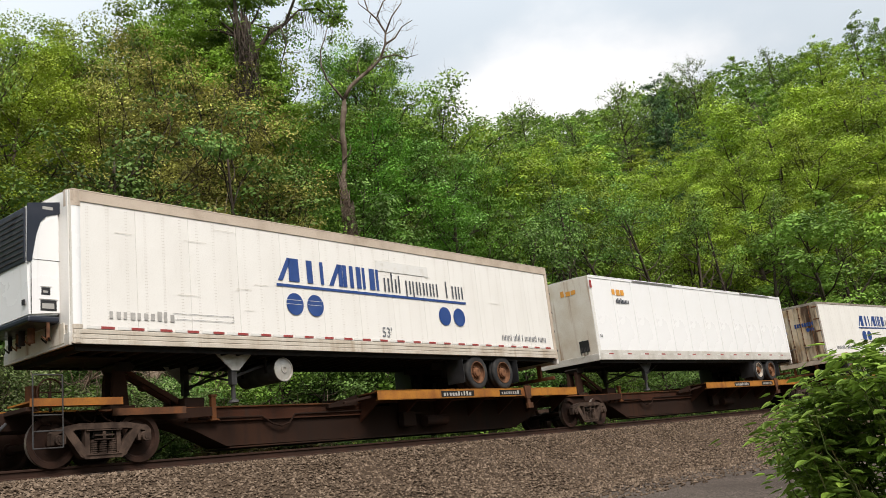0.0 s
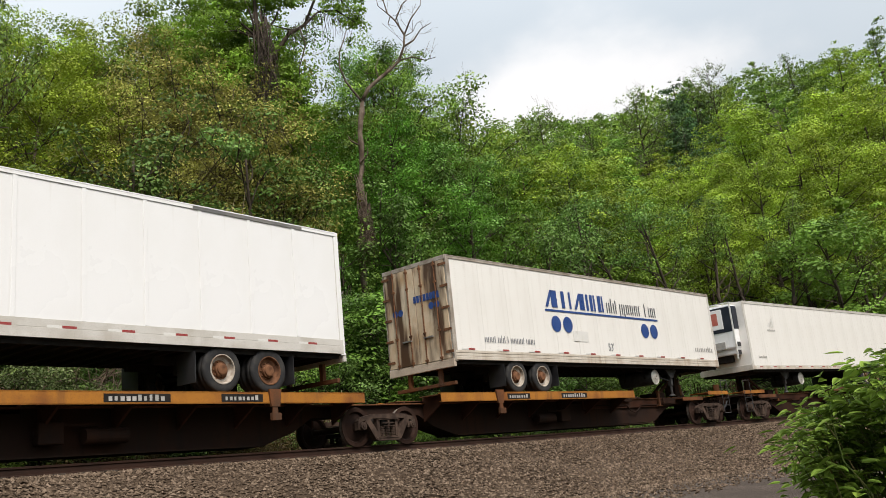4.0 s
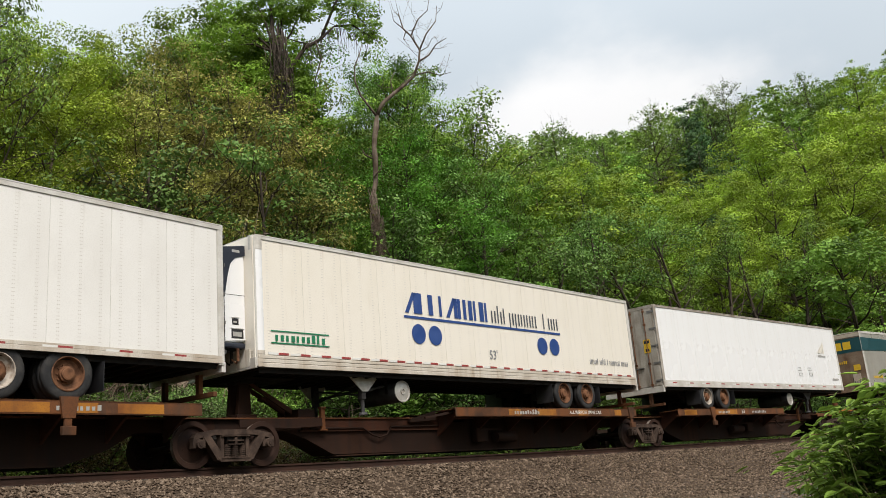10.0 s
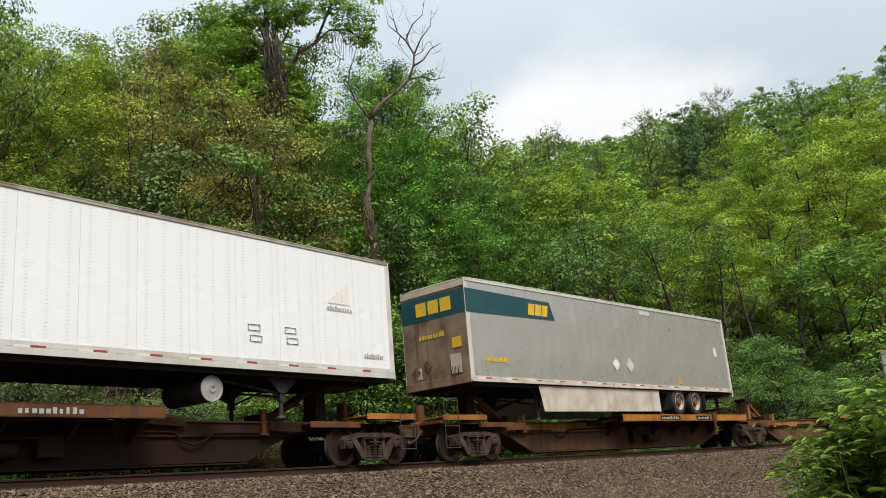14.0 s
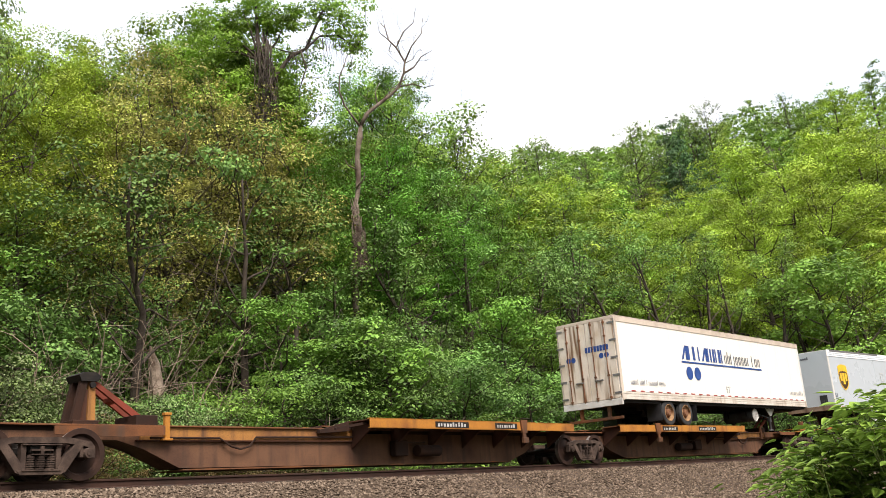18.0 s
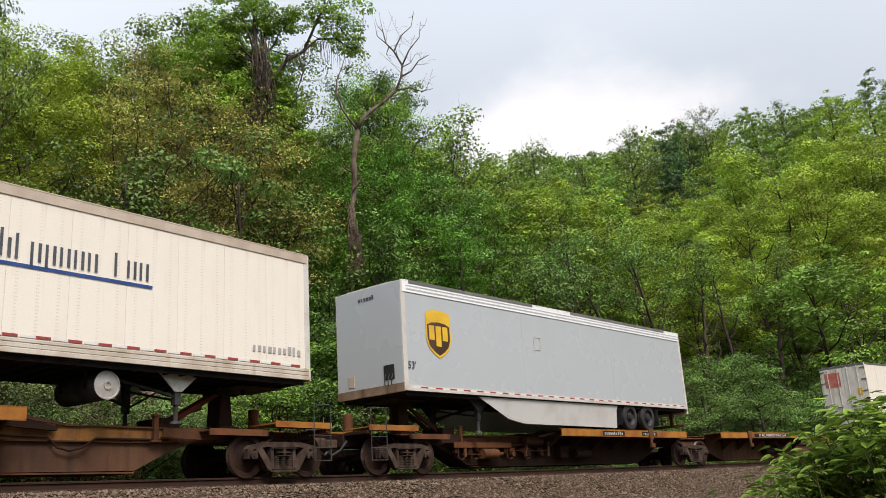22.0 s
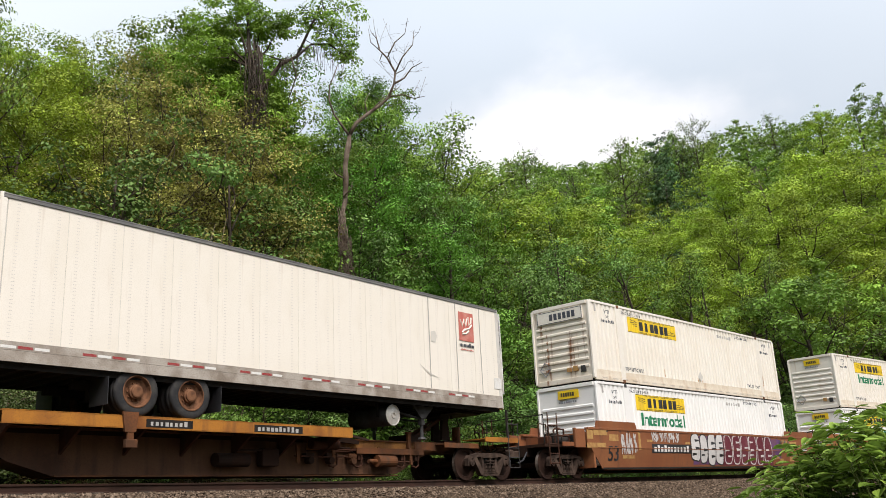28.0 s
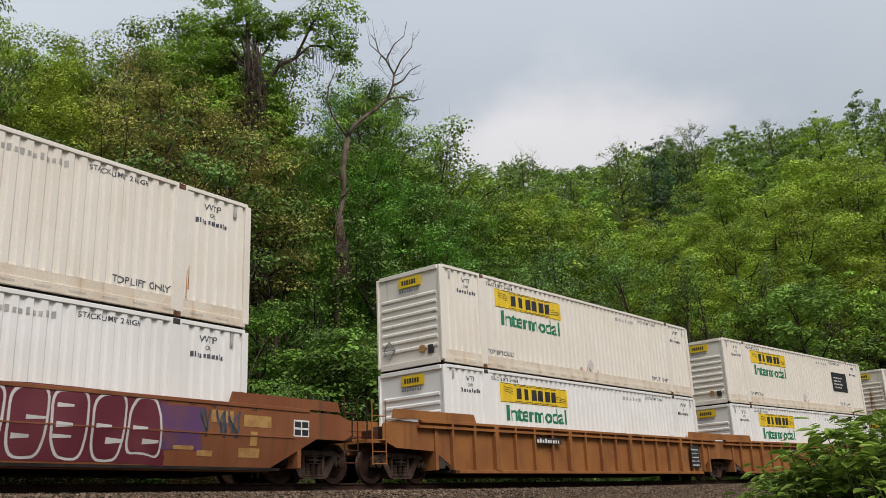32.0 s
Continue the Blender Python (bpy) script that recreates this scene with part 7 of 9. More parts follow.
def bubble_letters(t, x0, x1, z0, z1, n, y, fill, line, seed, label):
    """Fat rounded sprayed shapes that spell nothing, each with an outline and inner strokes."""
    rng = random.Random(seed)
    w = (x1 - x0) / n
    edge, body, inner = fresh(), fresh(), fresh()

    def lump(bm, cx, cz, rx, rz, yy, grow, wob):
        pts = []
        for k in range(28):
            a = k * math.tau / 28
            c, s = math.cos(a), math.sin(a)
            f = 1 + wob[0] * math.sin(2 * a + wob[1]) + wob[2] * math.sin(3 * a + wob[3])
            pts.append((cx + (rx * f + grow) * math.copysign(abs(c) ** 0.55, c), cz + (rz * f + grow) * math.copysign(abs(s) ** 0.55, s)))
        prism(bm, pts, yy - 0.0015, yy)

    for i in range(n):
        cx, cz = x0 + (i + 0.5) * w, (z0 + z1) / 2 + rng.uniform(-0.04, 0.04)
        rx, rz = w * rng.uniform(0.40, 0.47), (z1 - z0) * rng.uniform(0.40, 0.46)
        wob = (rng.uniform(-0.08, 0.08), rng.uniform(0, 6), rng.uniform(-0.1, 0.1), rng.uniform(0, 6))
        lump(edge, cx, cz, rx, rz, y, 0.05, wob)
        lump(body, cx, cz, rx, rz, y - 0.002 - 0.0004 * i, 0.0, wob)
        for k in range(rng.choice((2, 3))):
            z = cz + rz * (-0.45 + 0.9 * k / 2) + rng.uniform(-0.05, 0.05)
            d = rng.choice((-1, 1))
            a, b = cx - d * rx * 0.15, cx + d * rx * rng.uniform(0.8, 1.0)
            th = rng.uniform(0.035, 0.07)
            prism(inner, [(min(a, b), z - th), (max(a, b), z - th * 0.4), (max(a, b), z + th * 0.6), (min(a, b), z + th)], y - 0.0085, y - 0.0075)
    o = part("painted_scrawl", edge, M[line], t, label)
    part("painted_scrawl", body, M[fill], o)
    part("painted_scrawl", inner, M[line], o)


def dress_first_well(t):
    off = 1.68
    y = -1.462
    lettering("53", 0.72, M["black"], t, off + 0.69, y - 0.004, 0.74, 1.05)
    blob(t, off + 6.55, off + 9.05, 0.36, 1.5, y, "purple", 1, "dark overspray behind pale letters")
    bubble_letters(t, off + 6.38, off + 9.15, 0.34, 1.66, 4, y - 0.003, "spray", "black", 2, "pale grey rounded sprayed shapes with black outlines")
    blob(t, off + 9.12, off + 14.1, 0.32, 1.66, y, "maroon", 3, "maroon sprayed panel")
    bubble_letters(t, off + 9.2, off + 14.0, 0.36, 1.64, 6, y - 0.003, "maroon", "spray", 4, "maroon rounded sprayed shapes with pale outlines")
    blob(t, off + 13.95, off + 15.0, 0.6, 1.5, y - 0.001, "purple", 5, "purple overspray")
    scrawl(t, off + 14.9, off + 16.0, 0.9, 1.45, 3, y - 0.004, "ink", 6, 0.05)
    scrawl(t, off + 1.25, off + 2.3, 0.75, 1.5, 4, y - 0.004, "spray", 7, 0.045)
    scrawl(t, off + 3.36, off + 5.5, 1.2, 1.60, 7, y - 0.004, "spray", 8, 0.045)
    part("number_panel", box(fresh(), off + 3.32, off + 6.35, y - 0.003, y, 0.80, 1.13), M["black"], t, "dark number panel")
    part("number_line", bars(fresh(), off + 3.48, off + 6.22, 0.84, 1.09, y - 0.003, 11, 6, 0.62), M["tape"], t)
    for i, (a, b, c, d) in enumerate(((-0.9, -0.55, 1.25, 1.55), (-0.5, 0.35, 1.38, 1.6), (-0.95, 0.2, 0.95, 1.12), (0.45, 1.05, 1.2, 1.42), (2.4, 2.55, 0.9, 1.55), (3.0, 3.4, 1.2, 1.28), (5.9, 6.3, 1.15, 1.23), (1.3, 2.1, 0.6, 0.72), (14.9, 15.3, 0.5, 0.62), (15.2, 15.8, 1.2, 1.45), (16.1, 16.9, 1.15, 1.4), (16.0, 16.6, 0.5, 0.7), (16.3, 16.5, 0.75, 1.05), (14.3, 14.8, 0.62, 0.7))):
        part("stencil_panel", box(fresh(), off + a, off + b, y - 0.0035, y, c, d), M["stencil"], t)
    for xx, tx in ((0.35, "53"), (1.2, "48"), (1.75, "45"), (2.5, "40"), (14.7, "40"), (15.25, "45"), (15.7, "45"), (16.4, "53")):
        lettering(tx, 0.15, M["black"], t, off + xx, y - 0.006, 1.55)
    part("data_plate", box(fresh(), off + 17.6, off + 18.1, y - 0.004, y + 0.03, 1.0, 1.38), M["tape"], t, "white data plate with dark boxes")
    bm = fresh()
    for a in (17.63, 17.87):
        for c in (1.03, 1.21):
            box(bm, off + a, off + a + 0.2, y - 0.007, y - 0.004, c, c + 0.13)
    part("data_box", bm, M["black"], t)


dress_first_well(J1)


def follow_fold(t):
    """Bends the painted marks over the fold of the well's side."""
    for o in t.children_recursive:
        if o.name.split(".")[0] not in ("painted_scrawl", "painted_panel", "lettering", "number_panel", "number_line", "stencil_panel"):
            continue
        o.data.transform(o.matrix_basis)
        o.matrix_basis = Matrix()
        bm = fresh()
        bm.from_mesh(o.data)
        bmesh.ops.bisect_plane(bm, geom=bm.verts[:] + bm.edges[:] + bm.faces[:], plane_co=(0, 0, FOLD), plane_no=(0, 0, 1))
        for v in bm.verts:
            if v.co.z < FOLD:
                v.co.y -= LEAN_IN * (v.co.z - FOLD)
        bm.to_mesh(o.data)
        bm.free()


follow_fold(J1)
y = -1.462 - 0.03
for car in (J2, J3):
    off = 1.6
    part("number_panel", box(fresh(), off + 4.2, off + 5.6, y - 0.003, y + 0.03, 1.12, 1.30), M["black"], car)
    part("number_line", bars(fresh(), off + 4.25, off + 5.55, 1.14, 1.28, y - 0.003, 9, 6, 0.62), M["tape"], car)
    lettering("53", 0.36, M["ink"], car, off + 14.2, y - 0.005, 0.8)
    part("data_plate", box(fresh(), off + 14.9, off + 15.7, y - 0.003, y + 0.03, 0.45, 1.3), M["black"], car, "black data plate")
    bm = fresh()
    for k in range(5):
        bars(bm, off + 14.98, off + 15.6, 0.52 + 0.15 * k, 0.59 + 0.15 * k, y - 0.003, 7, k + 3, 0.6)
    part("data_line", bm, M["tape"], car)

# ---- woods ----
SKYLINE = [(20.0, 31.5), (27.9, 30.7), (29.7, 30.1), (32.2, 29.5), (35.0, 30.3), (39.1, 31.7), (42.2, 33.4), (45.1, 34.6), (47.2, 29.0), (48.4, 25.6), (49.5, 26.0), (50.4, 28.0), (51.4, 29.2), (52.6, 29.2), (53.9, 28.2), (54.8, 26.3), (55.3, 25.0), (56.7, 25.6), (58.6, 24.3), (60.4, 23.1), (62.3, 23.2), (65.2, 22.0), (68.7, 22.0), (70.4, 23.2), (71.9, 23.3), (73.8, 21.8), (76.0, 22.7), (77.7, 23.3), (78.8, 22.3), (80.4, 21.9), (82.2, 22.6), (85.1, 23.4), (95.0, 25.0)]


def skyline(az):
    for (a0, e0), (a1, e1) in zip(SKYLINE, SKYLINE[1:]):
        if az <= a1:
            return e0 + (e1 - e0) * max(az - a0, 0) / (a1 - a0)
    return SKYLINE[-1][1]


def leaves(rng, centres, size, up=0.5, outward=None, slim=0.55):
    """Loose pointed leaves, one folded kite each, at the given centres."""
    n = len(centres)
    nrm = rng.normal(0, 1, (n, 3))
    nrm[:, 2] = np.abs(nrm[:, 2]) + up
    if outward is not None:
        nrm += outward * 2.4
    nrm /= np.linalg.norm(nrm, axis=1)[:, None]
    d = rng.normal(0, 1, (n, 3))
    d[:, 2] -= 0.35
    d -= nrm * (d * nrm).sum(1)[:, None]
    d /= np.linalg.norm(d, axis=1)[:, None] + 1e-6
    s = np.cross(nrm, d)
    ln = (size * (0.65 + 0.7 * rng.random(n)))[:, None]
    base = centres - d * ln * 0.5
    tip = centres + d * ln * 0.5 - nrm * ln * 0.08
    mid = centres - d * ln * 0.05
    return np.stack([base, mid + s * ln * slim * 0.5 + nrm * ln * 0.07, tip, mid - s * ln * slim * 0.5 + nrm * ln * 0.07], 1).reshape(-1, 3)


def grow(rng, height, crown_from, spread, limbs, lean=0.0, bare=False, twigs=True):
    """Trunk, limbs and twigs of a tree. Returns tubes and the places where leaves hang."""
    tubes, tips = [], []
    k = 9
    sway = rng.normal(0, 0.018 * height, (k, 2)).cumsum(0) * 0.5
    trunk = []
    for i in range(k):
        f = i / (k - 1)
        trunk.append(np.array([sway[i, 0] * f + lean * f * height, sway[i, 1] * f, height * 0.93 * f]))
    r0 = 0.011 * height + 0.03
    tubes.append((trunk, [r0 * (1.15 - 1.0 * i / (k - 1)) for i in range(k)], 7))
    for j in range(limbs):
        f = crown_from + (0.97 - crown_from) * ((j + rng.random()) / limbs)
        i = min(int(f * (k - 1)), k - 2)
        g = f * (k - 1) - i
        p = trunk[i] * (1 - g) + trunk[i + 1] * g
        ang = j * 2.4 + rng.uniform(-0.5, 0.5)
        prof = math.sin(math.pi * min(max((f - crown_from) / (1.02 - crown_from), 0.0), 1.0) ** 0.75) * 0.75 + 0.30
        ln = spread * prof * rng.uniform(0.75, 1.15)
        rise = rng.uniform(0.25, 0.75) * (1.2 if f > 0.75 else 0.8)
        pts = [p]
        d = np.array([math.cos(ang), math.sin(ang), rise])
        for s in range(4):
            d = d + np.array([rng.normal(0, 0.16), rng.normal(0, 0.16), rng.normal(0.05, 0.1)])
            pts.append(pts[-1] + d / np.linalg.norm(d) * ln / 4)
        rl = r0 * (1.05 - f) * 0.5 + 0.018
        tubes.append((pts, [rl * (1 - 0.2 * s) for s in range(5)], 4))
        for s in range(1, 5):
            tips.append((pts[s], ln * 0.13 + 0.22))
            for b in range(2):
                dd = d * 0.5 + rng.normal(0, 0.6, 3) + np.array([0, 0, 0.1])
                q = pts[s] + dd / np.linalg.norm(dd) * ln * rng.uniform(0.2, 0.42)
                m = (pts[s] + q) / 2 + rng.normal(0, 0.06, 3)
                if twigs and (bare or (b == 0 and s % 2 == 0)):
                    tubes.append(([pts[s], m, q], [rl * 0.35, rl * 0.24, 0.006], 3))
                tips.append((q, ln * 0.12 + 0.24))
                if bare:
                    for c in range(2):
                        q2 = q + rng.normal(0, 0.35, 3) + np.array([0, 0, 0.3])
                        tubes.append(([m, (m + q2) / 2 + rng.normal(0, 0.05, 3), q2], [rl * 0.16, rl * 0.1, 0.004], 3))
    tips.append((trunk[-1], spread * 0.18 + 0.2))
    return tubes, tips


def wood_mesh(name, tubes, key):
    bm = fresh()
    for pts, rad, seg in tubes:
        tube(bm, pts, rad, seg)
    me = link_mesh(name, bm, M[key])
    for p in me.polygons:
        p.use_smooth = True
    return me


def leaf_mesh(rng, tips, count, size, key, squash=0.62, up=0.5, keep=0.38):
    """Leaves in clumps round some of the twig ends: thick over the top of each clump, open below it."""
    tips = [t for t in tips if rng.random() < keep]
    pos = np.array([t[0] for t in tips])
    rad = np.array([t[1] for t in tips]) * rng.uniform(0.85, 1.5, len(tips))
    w = rad ** 2
    pick = rng.choice(len(tips), count, p=w / w.sum())
    off = rng.normal(0, 1, (count, 3))
    off /= np.linalg.norm(off, axis=1)[:, None]
    off[:, 2] = np.where(rng.random(count) < 0.8, np.abs(off[:, 2]), off[:, 2] * 0.5)
    out = off.copy()
    off *= (0.45 + 0.6 * rng.random(count) ** 0.6)[:, None]
    off[:, 2] *= squash
    c = pos[pick] + off * rad[pick][:, None] * 1.15
    return raw_mesh("crown", leaves(rng, c, size, up, out, 0.62), 4, M[key])


PROTO = {}


def prototype(key, seed, height, crown_from, spread, limbs, count, size, leaf, name="tree", bark="bark", lean=0.0, bare=False, up=0.5):
    rng = np.random.default_rng(seed)
    tubes, tips = grow(rng, height, crown_from, spread, limbs, lean, bare, not key.startswith(("far", "mid")))
    PROTO[key] = (name, wood_mesh("trunk", tubes, bark), leaf_mesh(rng, tips, count, size, leaf, up=up), height, spread)


prototype("ash1", 1, 14, 0.18, 3.9, 24, 20000, 0.125, "leaf_mid")
prototype("ash2", 2, 15, 0.22, 3.6, 24, 19000, 0.125, "leaf_fresh")
prototype("ash3", 3, 13, 0.15, 4.2, 24, 19000, 0.12, "leaf_deep")
prototype("bronze", 4, 13, 0.10, 4.2, 26, 15500, 0.115, "leaf_brown", bare=True)
prototype("lime", 5, 15, 0.2, 4.8, 24, 21000, 0.125, "leaf_yellow")
prototype("lime2", 6, 14, 0.2, 4.2, 22, 21000, 0.12, "leaf_yellow")
prototype("thin", 7, 14, 0.25, 3.2, 24, 3600, 0.17, "leaf_deep", bare=True)
prototype("sapling", 8, 7, 0.06, 2.5, 18, 9000, 0.13, "leaf_bright", name="young_tree")
prototype("shrub1", 9, 4.2, 0.03, 2.4, 16, 6200, 0.12, "leaf_ivy", name="shrub")
prototype("shrub2", 10, 3.6, 0.03, 2.3, 16, 6200, 0.115, "leaf_deep", name="shrub")
prototype("shrub3", 11, 4.4, 0.03, 2.4, 16, 5200, 0.15, "leaf_bright", name="shrub", up=1.1)
prototype("tall", 18, 7, 0.04, 2.6, 20, 8500, 0.12, "leaf_ivy", name="tall_shrub")
prototype("pale", 12, 2.8, 0.02, 2.0, 14, 7000, 0.085, "leaf_pale", name="flowering_shrub", up=0.9)
prototype("russet", 25, 2.4, 0.02, 2.0, 14, 5200, 0.085, "leaf_russet", name="dry_shrub", up=0.9)
prototype("mid1", 21, 15, 0.15, 4.2, 20, 8500, 0.19, "leaf_mid")
prototype("mid2", 22, 15, 0.15, 4.4, 20, 8500, 0.19, "leaf_yellow")
prototype("mid3", 23, 14, 0.15, 4.0, 20, 8000, 0.19, "leaf_deep")
prototype("mid4", 24, 14, 0.12, 4.0, 20, 8000, 0.19, "leaf_bright")
prototype("far1", 13, 14, 0.15, 4.4, 14, 4000, 0.27, "leaf_mid")
prototype("far2", 14, 15, 0.15, 4.6, 14, 4000, 0.27, "leaf_yellow")
prototype("far3", 15, 14, 0.15, 4.0, 14, 4000, 0.27, "leaf_deep")
prototype("far4", 16, 15, 0.1, 3.6, 16, 3600, 0.32, "leaf_dark")
prototype("far5", 17, 14, 0.15, 4.2, 14, 4000, 0.27, "leaf_bright")

TREE_WORDS = {"russet": "low dry shrub with brown leaves at the foot of the bank", 
    "ash1": "mid-green broadleaf tree on the wooded bank", "ash2": "fresh green broadleaf tree on the wooded bank",
    "ash3": "dark green broadleaf tree on the wooded bank", "bronze": "bronze-green tree with thin dark twigs",
    "lime": "yellow-green spreading tree on the hillside", "lime2": "yellow-green tree on the hillside",
    "thin": "sparse tree with open dark twigs", "sapling": "bright green young tree", "shrub1": "deep green shrub at the foot of the bank",
    "shrub2": "leafy green shrub at the foot of the bank", "shrub3": "bright green broad-leaved shrub", "pale": "pale flowering shrub by the ballast",
    "tall": "tall leafy shrub against the wood", "mid1": "mid-green tree up the bank", "mid2": "yellow-green tree up the bank",
    "mid3": "deep green tree up the bank", "mid4": "fresh green tree up the bank",
    "far1": "green tree far up the hill", "far2": "yellow-green tree far up the hill", "far3": "deep green tree far up the hill",
    "far4": "dark green tree on the far hill", "far5": "fresh green tree far up the hill"}


def plant(key, a, q, height, rz, fat=1.0):
    name, wood, crown, h, spread = PROTO[key]
    x, y = polar(a, q)
    t = thing(name, TREE_WORDS[key], "tree" if "shrub" not in name else "shrub", "trees of the wood" if "shrub" not in name else "shrubs of the bank")
    part("trunk", wood, None, t)
    part("crown", crown, None, t)
    s = height / h
    t.matrix_basis = Matrix.LocRotScale((x, y, ground_z(a, q) - 0.12), Euler((0, 0, rz)), (s * fat, s * fat, s))
    return t


def bearing(a, q):
    x, y = polar(a, q)
    return math.degrees(math.atan2(x, y)), math.hypot(x, y)


def room_up(a, q, drop=0.0):
    """How tall a tree may stand at a place to reach the wood's skyline, less some degrees."""
    az, d = bearing(a, q)
    return EYE[2] + d * math.tan(radians(skyline(az) - drop)) - ground_z(a, q)


def plant_wood():
    rng = random.Random(21)
    used = 0
    # foot of the bank: shrubs and young trees
    for row, (q, step) in enumerate(((20.5, 2.7), (22.4, 2.7), (24.2, 2.8), (26.0, 2.9))):
        a = 4.0 + row
        while a < 95:
            aa, qq = a + rng.uniform(-0.7, 0.7), q + rng.uniform(-0.5, 0.5)
            key = rng.choice((("shrub1", "shrub2", "shrub1", "shrub1", "shrub2"), ("shrub1", "shrub2", "shrub1", "tall"), ("tall", "shrub1", "shrub1", "tall", "sapling"), ("tall", "sapling", "tall"))[row])
            if row == 0 and aa < 13 and rng.random() < 0.5:
                key = "pale"
            h = {"sapling": 6.5, "pale": 2.3, "tall": 6.2}.get(key, 3.6) * rng.uniform(0.75, 1.15) * (0.55 if row == 0 else 1.0)
            az, d = bearing(aa, qq)
            if 31 < az < 47.5 and row < 2:
                h = min(h, EYE[2] + d * math.tan(radians(9.4)) - ground_z(aa, qq))
            if 32.5 < az < 42 and row == 2:
                a += step
                continue
            plant(key, aa, qq, h, rng.uniform(0, 6.28), 1.15)
            a += step * rng.uniform(0.8, 1.25) * (1.2 if a < 45 else 2.0)
    # the wood
    rows = [(28.0, 4.4, 7.5), (31.0, 4.8, 4.0), (35.0, 5.4, 1.8), (40.5, 6.2, 0.7), (48.0, 7.5, 0.3), (58.0, 8.5, 0.2), (70.0, 10.0, 0.1)]
    for i, (q, step, drop) in enumerate(rows):
        a = 6.0 + 1.7 * i
        while a < 150:
            aa, qq = a + rng.uniform(-1.2, 1.2), q + rng.uniform(-1.2, 1.2)
            az, d = bearing(aa, qq)
            a += step * rng.uniform(0.8, 1.2) * (1.0 if d < 60 else 1.25)
            if az < 24 or az > 88 or (az < 48 and q > 55):
                continue
            top = room_up(aa, qq, 0.0)
            h = min(room_up(aa, qq, rng.uniform(0.4, 1.0) * drop), rng.uniform(13, 18.5))
            h = min(h, top - (0.9 if az < 43 else 0.4))
            if 68.8 < az < 75.0 and d < 96:
                h = min(h, room_up(aa, qq, 5.0))
            elif az >= 75.0 and d < 110:
                h = min(h, room_up(aa, qq, rng.uniform(2.9, 4.2)))
            if h < 4 or (az > 60 and q < 42 and rng.random() < (0.45 if az < 69 else 0.8)):
                continue
            if d > 78:
                key = rng.choice(("far1", "far3", "far5", "far2") if az < 72 else ("far2", "far1", "far2", "far5"))
                if 70.8 < az < 74.2 and d > 90:
                    key = "far4"
            elif d > 50 and not az > 71:
                key = rng.choice(("mid1", "mid2", "mid4", "mid2", "mid3") if az > 57 else ("mid1", "mid3", "mid4"))
            elif az < 33:
                key = rng.choice(("lime2", "lime", "lime2", "ash1"))
            elif az < 42:
                key = rng.choice(("bronze", "bronze", "bronze", "ash3") if q < 38 else ("bronze", "ash2", "ash1"))
            elif az < 58:
                key = rng.choice(("ash2", "ash3", "ash2", "ash2", "ash1"))
            elif az < 71:
                key = rng.choice(("ash1", "ash2", "lime2", "lime2", "ash1", "lime2"))
            elif d < 60:
                key = rng.choice(("lime", "lime2", "ash1", "lime"))
            else:
                key = rng.choice(("mid2", "mid2", "mid1"))
            plant(key, aa, qq, h, rng.uniform(0, 6.28), rng.uniform(0.9, 1.15) * max(1.0, min(14 / h, 1.5)) ** 0.5)


def plant_far_hill():
    """Separate trees up the far hill, then one sheet of clumps past them."""
    rng = random.Random(33)
    for d in (95, 112, 132, 156, 185, 220, 262):
        az = 60.0
        while az < 88:
            az += math.degrees(8.0 / d) * rng.uniform(0.75, 1.25)
            dd = d * rng.uniform(0.95, 1.05)
            x, y = dd * math.sin(radians(az)), dd * math.cos(radians(az))
            a, q = to_polar(x, y)
            if q < 30:
                continue
            h = min(rng.uniform(12, 17), room_up(a, q, 0.0) - rng.uniform(0, 1.0))
            if h < 5:
                continue
            key = rng.choice(("far1", "far3", "far5", "far2", "far1"))
            if 70.6 < az < 74.2 and d < 200:
                key = "far4"
            plant(key, a, q, h, rng.uniform(0, 6.28), 1.1)


def hillside_cover():
    """The closed canopy between the separate trees of the far hill."""
    rng = np.random.default_rng(18)
    n = 60000
    per = 12
    az = rng.uniform(58, 92, n // per)
    d = rng.uniform(85, 330, n // per)
    x, y = d * np.sin(np.radians(az)), d * np.cos(np.radians(az))
    ok, zs = [], []
    for xx, yy in zip(x, y):
        a, q = to_polar(xx, yy)
        z = ground_z(a, q)
        ok.append(q > 34 and room_up(a, q) > 3)
        zs.append(z + min(rng.uniform(1, 9), max(room_up(a, q) - 2.5, 0.5)))
    c = np.stack([x, y, np.array(zs)], 1)[np.array(ok)]
    c = np.repeat(c, per, 0) + rng.normal(0, 1, (len(c) * per, 3)) * np.array([1.6, 1.6, 0.8])
    tagged(new("hillside_woods", raw_mesh("hillside_woods", leaves(rng, c, 0.85, 0.8), 4, M["leaf_mid"])), "closed green canopy over the far hillside", "woods", kind="stuff")


